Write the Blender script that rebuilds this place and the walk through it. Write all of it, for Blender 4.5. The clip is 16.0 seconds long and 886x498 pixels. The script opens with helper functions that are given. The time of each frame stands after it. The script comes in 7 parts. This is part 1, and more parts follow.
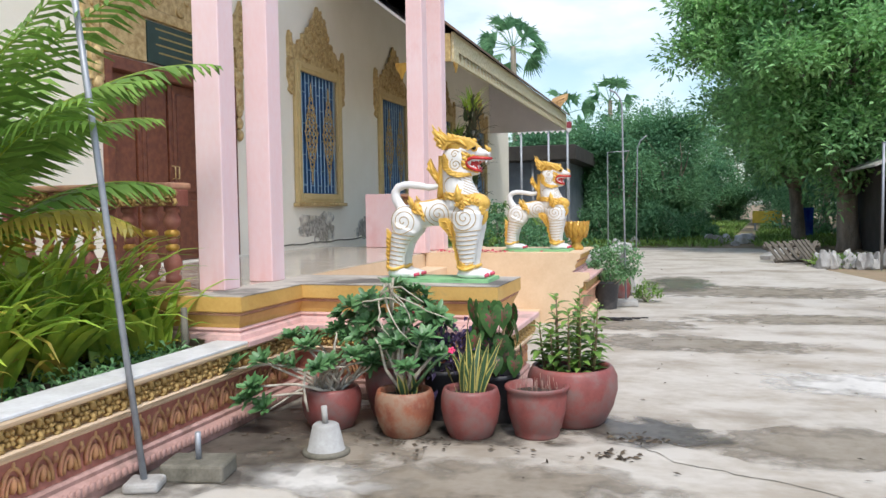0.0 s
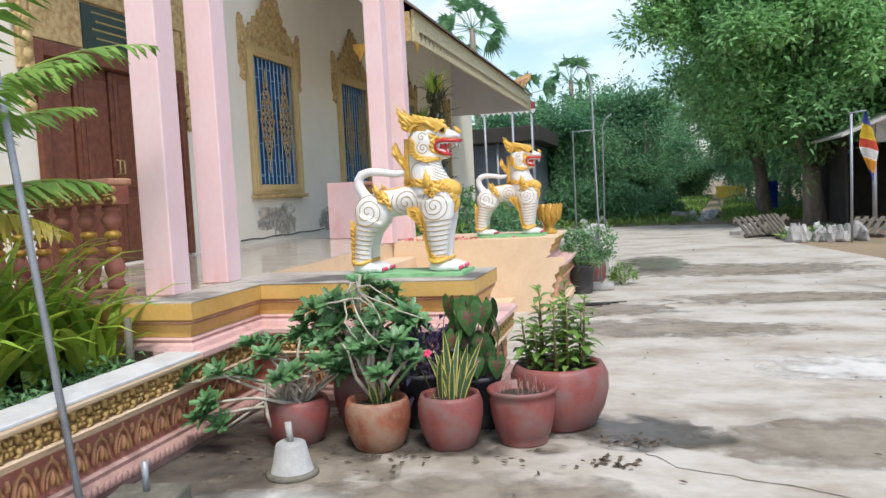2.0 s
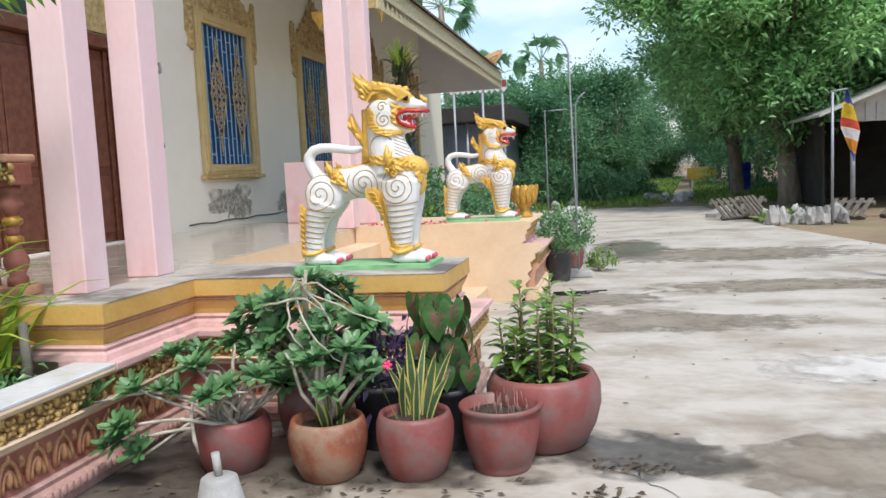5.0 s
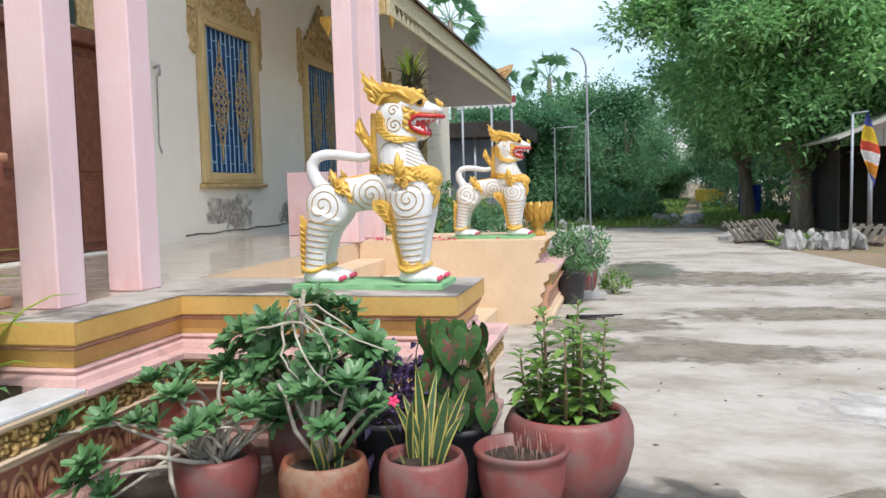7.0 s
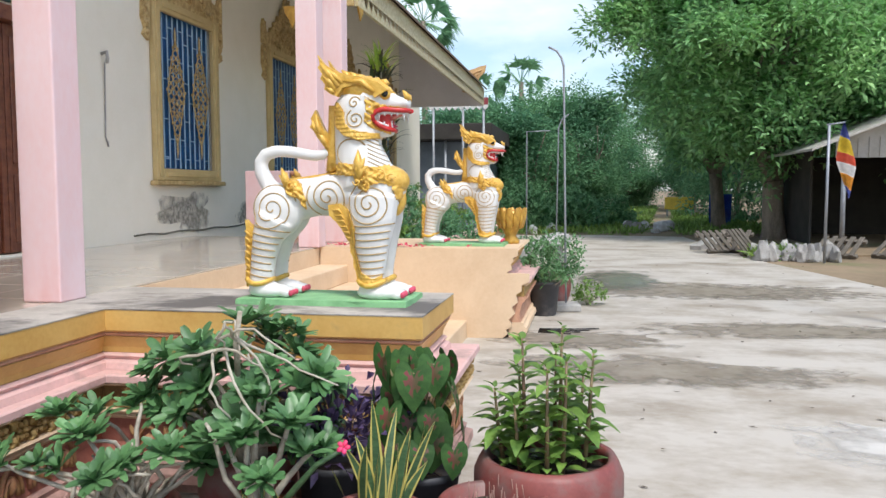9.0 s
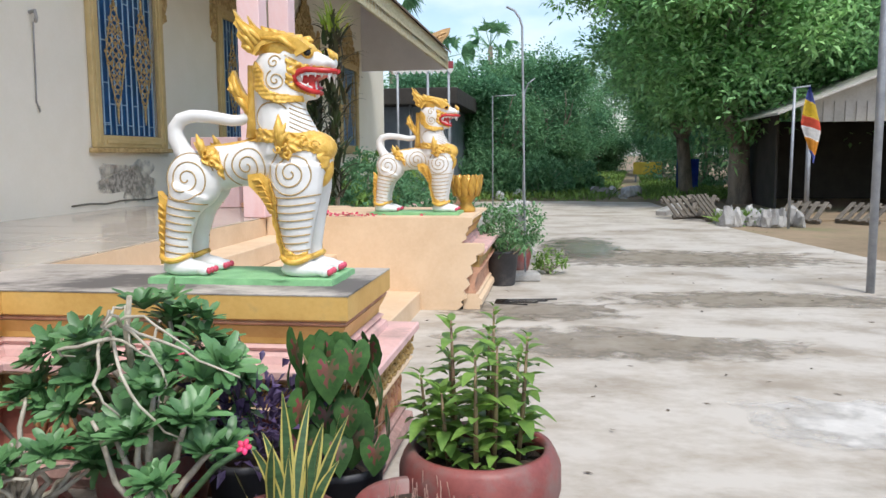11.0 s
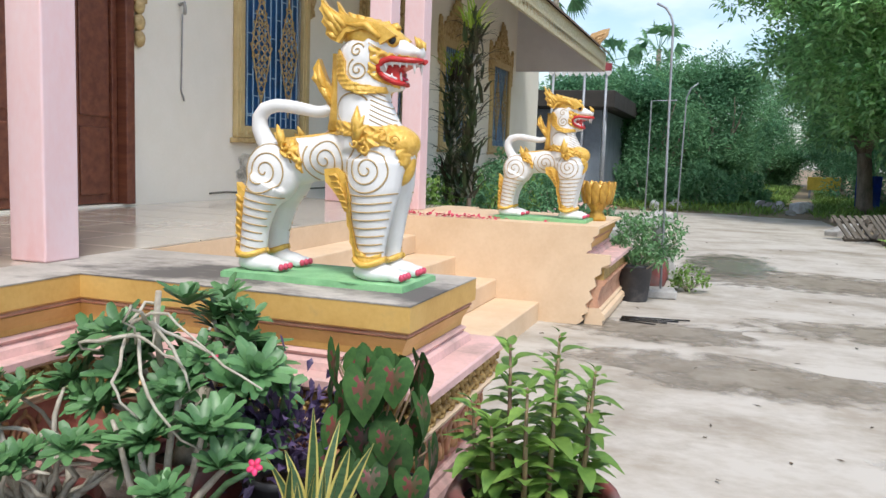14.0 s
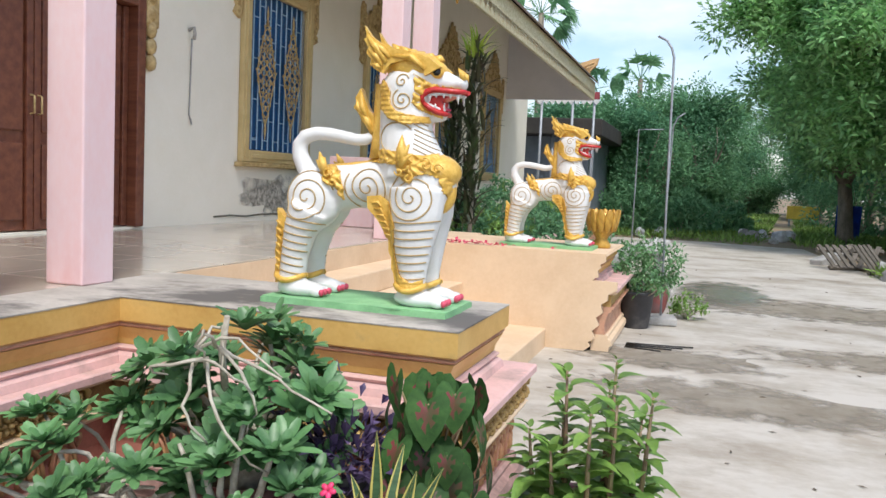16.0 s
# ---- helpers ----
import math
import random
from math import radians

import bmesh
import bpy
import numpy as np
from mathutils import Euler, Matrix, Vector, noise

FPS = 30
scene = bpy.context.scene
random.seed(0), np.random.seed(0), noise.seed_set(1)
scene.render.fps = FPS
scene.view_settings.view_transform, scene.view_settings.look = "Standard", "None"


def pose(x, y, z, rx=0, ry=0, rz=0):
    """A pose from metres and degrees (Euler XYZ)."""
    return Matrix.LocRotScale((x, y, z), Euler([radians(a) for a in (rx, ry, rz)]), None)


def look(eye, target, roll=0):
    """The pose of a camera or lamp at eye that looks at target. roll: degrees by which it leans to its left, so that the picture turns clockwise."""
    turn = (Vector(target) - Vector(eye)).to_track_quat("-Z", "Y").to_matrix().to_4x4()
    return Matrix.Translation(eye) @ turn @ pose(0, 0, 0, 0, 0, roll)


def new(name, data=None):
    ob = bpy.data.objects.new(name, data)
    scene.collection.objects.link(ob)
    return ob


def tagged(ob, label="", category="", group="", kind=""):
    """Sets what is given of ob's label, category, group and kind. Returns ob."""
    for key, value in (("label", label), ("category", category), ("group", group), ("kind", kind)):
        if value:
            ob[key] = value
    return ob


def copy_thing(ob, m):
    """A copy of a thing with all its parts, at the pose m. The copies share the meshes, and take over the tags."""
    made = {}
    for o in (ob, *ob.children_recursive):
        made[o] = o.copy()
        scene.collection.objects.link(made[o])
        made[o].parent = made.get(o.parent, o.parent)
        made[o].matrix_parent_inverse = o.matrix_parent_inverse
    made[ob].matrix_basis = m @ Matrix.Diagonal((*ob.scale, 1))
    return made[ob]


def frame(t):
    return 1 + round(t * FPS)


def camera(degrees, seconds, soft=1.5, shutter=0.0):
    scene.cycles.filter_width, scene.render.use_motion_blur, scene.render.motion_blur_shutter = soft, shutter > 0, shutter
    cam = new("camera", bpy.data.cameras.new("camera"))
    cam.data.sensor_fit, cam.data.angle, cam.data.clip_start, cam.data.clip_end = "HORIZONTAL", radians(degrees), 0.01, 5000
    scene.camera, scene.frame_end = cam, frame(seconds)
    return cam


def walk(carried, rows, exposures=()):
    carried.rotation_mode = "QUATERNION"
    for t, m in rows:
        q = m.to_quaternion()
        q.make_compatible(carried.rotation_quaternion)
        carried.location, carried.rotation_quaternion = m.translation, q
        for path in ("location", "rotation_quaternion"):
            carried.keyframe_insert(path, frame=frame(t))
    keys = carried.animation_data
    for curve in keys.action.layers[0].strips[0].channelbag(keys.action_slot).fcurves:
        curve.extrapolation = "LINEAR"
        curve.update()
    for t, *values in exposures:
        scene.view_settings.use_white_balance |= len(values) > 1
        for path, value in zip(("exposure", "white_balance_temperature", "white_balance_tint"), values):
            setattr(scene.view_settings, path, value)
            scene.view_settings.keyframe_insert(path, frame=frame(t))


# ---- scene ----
cam = camera(57.2, 16.0)
PATH = [
    (0, (5.919, -0.235, 1.562), (5.342, 1.677, 1.461), -0.9),
    (0.5, (5.949, -0.121, 1.576), (5.377, 1.793, 1.472), -1.2),
    (1, (5.964, 0.015, 1.565), (5.409, 1.933, 1.452), -1.8),
    (1.5, (5.89, 0.141, 1.56), (5.364, 2.066, 1.431), -2.3),
    (2, (5.737, 0.26, 1.58), (5.241, 2.192, 1.44), -2.9),
    (2.5, (5.68, 0.397, 1.55), (5.198, 2.331, 1.389), -3.4),
    (3, (5.712, 0.599, 1.575), (5.234, 2.533, 1.403), -3.7),
    (3.5, (5.722, 0.71, 1.562), (5.254, 2.646, 1.374), -3.8),
    (4, (5.648, 0.822, 1.573), (5.197, 2.761, 1.385), -3.7),
    (6.3, (5.485, 1.419, 1.54), (5.076, 3.369, 1.367), -2.0),
    (6.5, (5.449, 1.461, 1.555), (5.034, 3.411, 1.389), -1.9),
    (7, (5.391, 1.563, 1.536), (4.961, 3.511, 1.387), -1.5),
    (7.5, (5.401, 1.746, 1.551), (4.969, 3.694, 1.41), -1.0),
    (8, (5.443, 1.886, 1.548), (5.026, 3.838, 1.414), -0.6),
    (8.5, (5.386, 2.032, 1.541), (5.006, 3.99, 1.399), -0.2),
    (9, (5.285, 2.132, 1.549), (4.931, 4.096, 1.404), -0.2),
    (9.5, (5.273, 2.206, 1.543), (4.952, 4.173, 1.384), -0.4),
    (10, (5.341, 2.295, 1.552), (5.047, 4.266, 1.383), -0.6),
    (10.2, (5.382, 2.34, 1.558), (5.099, 4.312, 1.38), -0.7),
    (12.3, (5.453, 2.677, 1.543), (5.094, 4.623, 1.254), 1.7),
    (12.5, (5.466, 2.718, 1.537), (5.065, 4.657, 1.253), 1.8),
    (13, (5.572, 2.813, 1.563), (5.05, 4.726, 1.305), 1.9),
    (13.5, (5.665, 2.895, 1.557), (5.064, 4.788, 1.316), 2.0),
    (14, (5.685, 2.915, 1.553), (5.029, 4.791, 1.324), 2.0),
    (14.5, (5.634, 2.899, 1.563), (4.947, 4.766, 1.355), 2.0),
    (15, (5.533, 2.836, 1.571), (4.851, 4.708, 1.387), 2.1),
    (15.5, (5.463, 2.785, 1.567), (4.81, 4.668, 1.397), 2.3),
    (16, (5.436, 2.762, 1.56), (4.825, 4.659, 1.393), 2.7),
]
walk(cam, [(t, look(eye, target, roll)) for t, eye, target, roll in PATH])

# ---------- light ----------
world = bpy.data.worlds.new("world")
scene.world = world
world.use_nodes = True
wn, wl = world.node_tree.nodes, world.node_tree.links
wn.clear()
SUN_EL, SUN_AZ = radians(59), radians(150)
sky = wn.new("ShaderNodeTexSky")
sky.sky_type, sky.sun_disc, sky.sun_elevation, sky.sun_rotation = "NISHITA", False, SUN_EL, SUN_AZ
sky.air_density, sky.dust_density = 1.0, 1.5
wtc = wn.new("ShaderNodeTexCoord")
wmap = wn.new("ShaderNodeMapping")
wmap.inputs["Scale"].default_value = (1.0, 1.0, 2.6)
wmap.inputs["Location"].default_value = (0.35, 0.1, 0.25)
cloud = wn.new("ShaderNodeTexNoise")
cloud.inputs["Scale"].default_value, cloud.inputs["Detail"].default_value, cloud.inputs["Roughness"].default_value = 2.1, 7, 0.52
ramp = wn.new("ShaderNodeValToRGB")
ramp.color_ramp.elements[0].position, ramp.color_ramp.elements[1].position = 0.50, 0.70
white = wn.new("ShaderNodeMixRGB")
white.inputs["Color2"].default_value = (6.0, 6.25, 6.6, 1)
wbg = wn.new("ShaderNodeBackground")
wbg.inputs["Strength"].default_value = 0.15
wout = wn.new("ShaderNodeOutputWorld")
wl.new(wtc.outputs["Generated"], wmap.inputs["Vector"])
wl.new(wmap.outputs["Vector"], cloud.inputs["Vector"])
wl.new(cloud.outputs["Fac"], ramp.inputs["Fac"])
wl.new(ramp.outputs["Color"], white.inputs["Fac"])
wl.new(sky.outputs["Color"], white.inputs["Color1"])
wl.new(white.outputs["Color"], wbg.inputs["Color"])
wl.new(wbg.outputs["Background"], wout.inputs["Surface"])
scene.view_settings.exposure = 0.55
sun = new("sun", bpy.data.lights.new("sun", "SUN"))
sun.data.energy, sun.data.angle, sun.data.color = 2.1, radians(14), (1.0, 0.98, 0.95)
sun.matrix_world = look((8, -12, 30), (8 - math.sin(SUN_AZ) * 12, -12 - math.cos(SUN_AZ) * 12, 30 - math.tan(SUN_EL) * 12))


# ---------- materials ----------
def mat(name, color, dark=None, rough=0.7, scale=6.0, fine=60.0, bump=0.15, metal=0.0, spread=(0.35, 0.65), rand=0.0,
        grime=None, grime_scale=1.2, grime_at=(0.55, 0.75), stretch=(1, 1, 1), trans=0.0, island=False, bump_dist=0.01, spec=0.5):
    """Two colours mixed by coarse and fine noise, stains with a shape of their own, relief."""
    m = bpy.data.materials.new(name)
    m.use_nodes = True
    nt = m.node_tree
    n, l = nt.nodes, nt.links
    b = n["Principled BSDF"]
    b.inputs["Roughness"].default_value, b.inputs["Metallic"].default_value = rough, metal
    b.inputs["Specular IOR Level"].default_value = spec
    tc, mp = n.new("ShaderNodeTexCoord"), n.new("ShaderNodeMapping")
    mp.inputs["Scale"].default_value = stretch
    l.new(tc.outputs["Object"], mp.inputs["Vector"])
    dark = dark or tuple(c * 0.75 for c in color)

    def noisy(s, detail=6, rg=0.6):
        q = n.new("ShaderNodeTexNoise")
        q.inputs["Scale"].default_value, q.inputs["Detail"].default_value, q.inputs["Roughness"].default_value = s, detail, rg
        l.new(mp.outputs["Vector"], q.inputs["Vector"])
        return q
    c1, c2 = noisy(scale), noisy(fine, 3)
    add = n.new("ShaderNodeMath")
    add.operation = "MULTIPLY_ADD"
    add.inputs[1].default_value = 0.3
    l.new(c2.outputs["Fac"], add.inputs[0])
    sub = n.new("ShaderNodeMath")
    sub.operation = "SUBTRACT"
    sub.inputs[1].default_value = 0.15
    l.new(c1.outputs["Fac"], sub.inputs[0])
    l.new(sub.outputs[0], add.inputs[2])
    r = n.new("ShaderNodeValToRGB")
    r.color_ramp.elements[0].position, r.color_ramp.elements[1].position = spread
    r.color_ramp.elements[0].color, r.color_ramp.elements[1].color = (*dark, 1), (*color, 1)
    l.new(add.outputs[0], r.inputs["Fac"])
    out = r.outputs["Color"]
    if grime:
        g = noisy(grime_scale, 8, 0.65)
        gr = n.new("ShaderNodeValToRGB")
        gr.color_ramp.elements[0].position, gr.color_ramp.elements[1].position = grime_at
        l.new(g.outputs["Fac"], gr.inputs["Fac"])
        mx = n.new("ShaderNodeMixRGB")
        mx.inputs["Color2"].default_value = (*grime, 1)
        l.new(gr.outputs["Color"], mx.inputs["Fac"])
        l.new(out, mx.inputs["Color1"])
        out = mx.outputs["Color"]
    if rand:
        if island:
            src = n.new("ShaderNodeNewGeometry").outputs["Random Per Island"]
        else:
            src = n.new("ShaderNodeObjectInfo").outputs["Random"]
        mr = n.new("ShaderNodeMapRange")
        mr.inputs["To Min"].default_value, mr.inputs["To Max"].default_value = 1 - rand, 1 + rand
        l.new(src, mr.inputs["Value"])
        hs = n.new("ShaderNodeHueSaturation")
        l.new(mr.outputs[0], hs.inputs["Value"])
        l.new(out, hs.inputs["Color"])
        out = hs.outputs["Color"]
    l.new(out, b.inputs["Base Color"])
    if bump:
        bp = n.new("ShaderNodeBump")
        bp.inputs["Strength"].default_value, bp.inputs["Distance"].default_value = bump, bump_dist
        l.new(add.outputs[0], bp.inputs["Height"])
        l.new(bp.outputs["Normal"], b.inputs["Normal"])
    if trans:
        t = n.new("ShaderNodeBsdfTranslucent")
        l.new(out, t.inputs["Color"])
        ms = n.new("ShaderNodeMixShader")
        ms.inputs["Fac"].default_value = trans
        l.new(b.outputs["BSDF"], ms.inputs[1])
        l.new(t.outputs["BSDF"], ms.inputs[2])
        l.new(ms.outputs["Shader"], n["Material Output"].inputs["Surface"])
    return m


M_CONC = mat("yard_concrete", (0.50, 0.465, 0.41), (0.36, 0.315, 0.255), 0.7, 1.3, 11, 0.35, spread=(0.36, 0.58),
             grime=(0.25, 0.21, 0.16), grime_scale=0.95, grime_at=(0.51, 0.70), stretch=(0.75, 1, 1))
M_WET = mat("wet_concrete", (0.30, 0.27, 0.23), (0.2, 0.175, 0.14), 0.12, 1.5, 20, 0.05)
M_PALE = mat("pale_cement", (0.62, 0.60, 0.56), (0.5, 0.48, 0.44), 0.7, 3, 25, 0.2)
M_STAIN = mat("damp_concrete", (0.31, 0.27, 0.215), (0.21, 0.175, 0.13), 0.55, 3, 20, 0.2)
M_DIRT = mat("dry_dirt", (0.30, 0.22, 0.14), (0.20, 0.15, 0.09), 0.95, 0.4, 6, 0.5, grime=(0.13, 0.17, 0.06), grime_scale=0.12, grime_at=(0.56, 0.72))
M_WALL = mat("cream_wall", (0.84, 0.80, 0.69), (0.80, 0.76, 0.64), 0.85, 1.6, 30, 0.08, grime=(0.62, 0.57, 0.48), grime_scale=0.8, grime_at=(0.64, 0.86))
M_MOULD = mat("mould_stain", (0.62, 0.58, 0.5), (0.16, 0.15, 0.13), 0.9, 16, 70, 0.1, spread=(0.38, 0.66))
M_PINK = mat("pink_paint", (0.76, 0.50, 0.50), (0.78, 0.60, 0.62), 0.6, 1.1, 25, 0.06, grime=(0.66, 0.33, 0.33), grime_scale=1.7, grime_at=(0.56, 0.8), stretch=(1, 1, 0.5))
M_PINKCAP = mat("pink_ledge_paint", (0.72, 0.46, 0.43), (0.55, 0.36, 0.33), 0.65, 4, 40, 0.15, grime=(0.30, 0.23, 0.20), grime_scale=3, grime_at=(0.54, 0.76))
M_WHITECAP = mat("white_ledge_paint", (0.66, 0.66, 0.66), (0.5, 0.49, 0.48), 0.6, 4, 40, 0.12, grime=(0.42, 0.40, 0.37), grime_scale=2.5, grime_at=(0.62, 0.82))
M_SALMON = mat("salmon_moulding", (0.62, 0.36, 0.23), (0.46, 0.23, 0.15), 0.6, 6, 50, 0.15, grime=(0.22, 0.14, 0.1), grime_scale=3, grime_at=(0.6, 0.8))
M_BASE = mat("dirty_mauve_base", (0.50, 0.31, 0.27), (0.33, 0.19, 0.16), 0.7, 6, 50, 0.2, grime=(0.15, 0.11, 0.09), grime_scale=2.6, grime_at=(0.5, 0.72))
M_RED = mat("red_panel_paint", (0.40, 0.16, 0.115), (0.27, 0.09, 0.065), 0.6, 5, 45, 0.2, grime=(0.18, 0.09, 0.06), grime_scale=2.4, grime_at=(0.58, 0.8))
M_YEL = mat("ochre_paint", (0.66, 0.42, 0.13), (0.54, 0.31, 0.08), 0.5, 3, 40, 0.1, grime=(0.36, 0.24, 0.11), grime_scale=3, grime_at=(0.62, 0.82))
M_TAN = mat("peach_plaster", (0.70, 0.53, 0.36), (0.62, 0.45, 0.29), 0.75, 2.5, 35, 0.1, grime=(0.45, 0.36, 0.26), grime_scale=1.6, grime_at=(0.62, 0.85))
M_SLAB = mat("weathered_slab", (0.50, 0.46, 0.41), (0.34, 0.31, 0.27), 0.75, 3, 40, 0.2, grime=(0.12, 0.11, 0.10), grime_scale=2.0, grime_at=(0.47, 0.60), stretch=(0.7, 1, 1))
M_TILE = mat("glossy_floor_tile", (0.55, 0.49, 0.41), (0.48, 0.42, 0.35), 0.12, 3, 40, 0.01)
M_GOLD = mat("gold_paint", (0.62, 0.37, 0.07), (0.40, 0.21, 0.035), 0.38, 14, 70, 0.25, metal=0.25)
M_OLDGOLD = mat("aged_gold_paint", (0.56, 0.38, 0.14), (0.30, 0.18, 0.055), 0.5, 18, 80, 0.3, metal=0.15, rand=0.12)
# gold behind the reliefs, with the shade under the lip put into its colour
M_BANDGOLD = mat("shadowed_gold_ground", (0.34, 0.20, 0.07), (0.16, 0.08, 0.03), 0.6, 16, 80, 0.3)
M_FADEDGOLD = mat("faded_gold_on_red", (0.46, 0.27, 0.11), (0.34, 0.14, 0.08), 0.6, 9, 60, 0.3, rand=0.15)
M_FRAME = mat("smooth_ochre_gilt", (0.60, 0.46, 0.22), (0.51, 0.38, 0.17), 0.5, 4, 50, 0.06)
M_DULLGOLD = mat("dull_gold_relief", (0.62, 0.47, 0.23), (0.36, 0.24, 0.09), 0.55, 14, 80, 0.25, metal=0.1)
M_LIONGOLD = mat("statue_gold", (0.78, 0.50, 0.11), (0.60, 0.34, 0.05), 0.36, 30, 90, 0.4, metal=0.1, bump_dist=0.014)
M_LIONWHITE = mat("statue_white", (0.72, 0.72, 0.71), (0.67, 0.665, 0.65), 0.38, 5, 60, 0.06, grime=(0.62, 0.58, 0.5), grime_scale=4, grime_at=(0.66, 0.85))
M_LIONLINE = mat("statue_line", (0.46, 0.33, 0.16), (0.36, 0.25, 0.11), 0.5, 20, 80, 0.1)
M_LIONRED = mat("statue_red", (0.58, 0.03, 0.03), (0.4, 0.02, 0.02), 0.35, 20, 80, 0.1)
M_NAIL = mat("nail_pink", (0.65, 0.08, 0.14), (0.5, 0.05, 0.1), 0.4, 20, 80, 0.05)
M_BLACK = mat("gloss_black", (0.02, 0.018, 0.015), (0.01, 0.01, 0.01), 0.25, 20, 80, 0.02)
M_GREENPL = mat("green_plate_paint", (0.27, 0.55, 0.27), (0.19, 0.42, 0.2), 0.6, 8, 60, 0.2, grime=(0.16, 0.3, 0.15), grime_scale=5, grime_at=(0.6, 0.8))
M_WOOD = mat("red_brown_wood", (0.20, 0.07, 0.035), (0.12, 0.035, 0.02), 0.42, 4, 40, 0.15, stretch=(3, 3, 0.35))
M_BLUE = mat("blue_shutter", (0.012, 0.10, 0.30), (0.008, 0.07, 0.2), 0.4, 5, 60, 0.05)
M_LBLUE = mat("pale_blue_bar", (0.36, 0.52, 0.66), (0.28, 0.42, 0.55), 0.45, 8, 60, 0.05)
M_SIGN = mat("dark_green_sign", (0.02, 0.055, 0.045), (0.015, 0.04, 0.03), 0.4, 5, 60, 0.03)
M_INK = mat("gold_lettering", (0.35, 0.28, 0.1), None, 0.5, 20, 60, 0)
M_TERRA = mat("red_glazed_clay", (0.27, 0.075, 0.065), (0.19, 0.05, 0.045), 0.5, 5, 60, 0.2, grime=(0.20, 0.115, 0.105), grime_scale=6, grime_at=(0.44, 0.64))
M_TERRA2 = mat("orange_clay", (0.31, 0.105, 0.05), (0.2, 0.06, 0.035), 0.6, 6, 60, 0.2, grime=(0.29, 0.18, 0.12), grime_scale=7, grime_at=(0.44, 0.60))
M_BLKPOT = mat("black_plastic_pot", (0.045, 0.045, 0.05), (0.025, 0.025, 0.03), 0.55, 6, 60, 0.1, grime=(0.13, 0.12, 0.11), grime_scale=3, grime_at=(0.55, 0.75))
# dark film that carries the ground shade by pots and planter in its colour
M_YARDSHADE = mat("wet_dirty_concrete", (0.13, 0.115, 0.095), (0.07, 0.06, 0.05), 0.4, 6, 30, 0.25)
M_SOIL = mat("potting_soil", (0.07, 0.05, 0.035), (0.03, 0.02, 0.015), 0.95, 20, 90, 0.8, bump_dist=0.02)
M_STEEL = mat("galvanised_pipe", (0.36, 0.38, 0.41), (0.27, 0.29, 0.32), 0.5, 8, 60, 0.1, metal=0.4)
M_CEM = mat("cement_block", (0.42, 0.41, 0.39), (0.28, 0.27, 0.25), 0.85, 7, 60, 0.4)
M_CONE = mat("whitewashed_cement", (0.40, 0.40, 0.39), (0.30, 0.295, 0.28), 0.85, 8, 60, 0.35, grime=(0.26, 0.25, 0.23), grime_scale=5, grime_at=(0.55, 0.75))
M_MOSS = mat("mossy_cement", (0.19, 0.175, 0.14), (0.10, 0.095, 0.07), 0.9, 7, 60, 0.5)
M_BARK = mat("tree_bark", (0.33, 0.28, 0.22), (0.18, 0.15, 0.115), 0.9, 5, 40, 0.7, stretch=(1, 1, 0.3), bump_dist=0.03)
M_BRANCH = mat("grey_branch", (0.50, 0.46, 0.38), (0.30, 0.26, 0.2), 0.8, 14, 60, 0.4)
M_LEAF = mat("mango_leaf", (0.34, 0.58, 0.23), (0.21, 0.44, 0.18), 0.5, 0.35, 3, 0, rand=0.32, island=True, trans=0.45)
M_LEAF2 = mat("far_leaf", (0.20, 0.38, 0.18), (0.11, 0.26, 0.14), 0.8, 0.3, 3, 0, rand=0.28, island=True, trans=0.42, spec=0.2)
M_ADEN = mat("succulent_leaf", (0.14, 0.29, 0.11), (0.065, 0.165, 0.06), 0.42, 6, 40, 0.05, rand=0.22, trans=0.12)
M_BALS = mat("balsam_leaf", (0.23, 0.38, 0.08), (0.12, 0.24, 0.05), 0.45, 8, 40, 0.05, rand=0.25, island=True, trans=0.3)
M_BALSTEM = mat("balsam_stem", (0.24, 0.19, 0.09), (0.17, 0.09, 0.06), 0.5, 12, 40, 0.1)
M_STRAP = mat("strap_leaf", (0.46, 0.54, 0.07), (0.19, 0.36, 0.045), 0.42, 3, 25, 0.03, rand=0.3, island=True, trans=0.3)
M_YLEAF = mat("yellowed_leaf", (0.48, 0.36, 0.06), (0.33, 0.27, 0.05), 0.5, 4, 25, 0.03, rand=0.2, island=True, trans=0.3)
M_PALM = mat("palm_frond", (0.22, 0.37, 0.07), (0.10, 0.22, 0.035), 0.45, 2, 25, 0, rand=0.3, island=True, trans=0.3)
M_DRAC = mat("dark_dracaena", (0.045, 0.09, 0.03), (0.055, 0.035, 0.025), 0.45, 3, 25, 0, rand=0.35, island=True, trans=0.15)
M_PURP = mat("purple_leaf", (0.10, 0.07, 0.155), (0.05, 0.03, 0.08), 0.45, 12, 50, 0.05, rand=0.3, island=True)
M_CAL = mat("caladium_green", (0.065, 0.15, 0.04), (0.03, 0.08, 0.025), 0.65, 10, 60, 0.06, rand=0.3, trans=0.2, spec=0.25)
M_CALRED = mat("caladium_red", (0.20, 0.04, 0.045), (0.07, 0.08, 0.03), 0.45, 10, 60, 0.06, rand=0.25, trans=0.15)
M_SANG = mat("sansevieria_green", (0.07, 0.14, 0.06), (0.03, 0.07, 0.03), 0.45, 4, 30, 0.05, stretch=(1, 1, 12))
M_SANY = mat("sansevieria_edge", (0.55, 0.48, 0.14), (0.45, 0.38, 0.1), 0.45, 9, 40, 0.05)
M_FLOWER = mat("pink_flower", (0.75, 0.05, 0.18), (0.6, 0.03, 0.1), 0.5, 12, 40, 0.05)
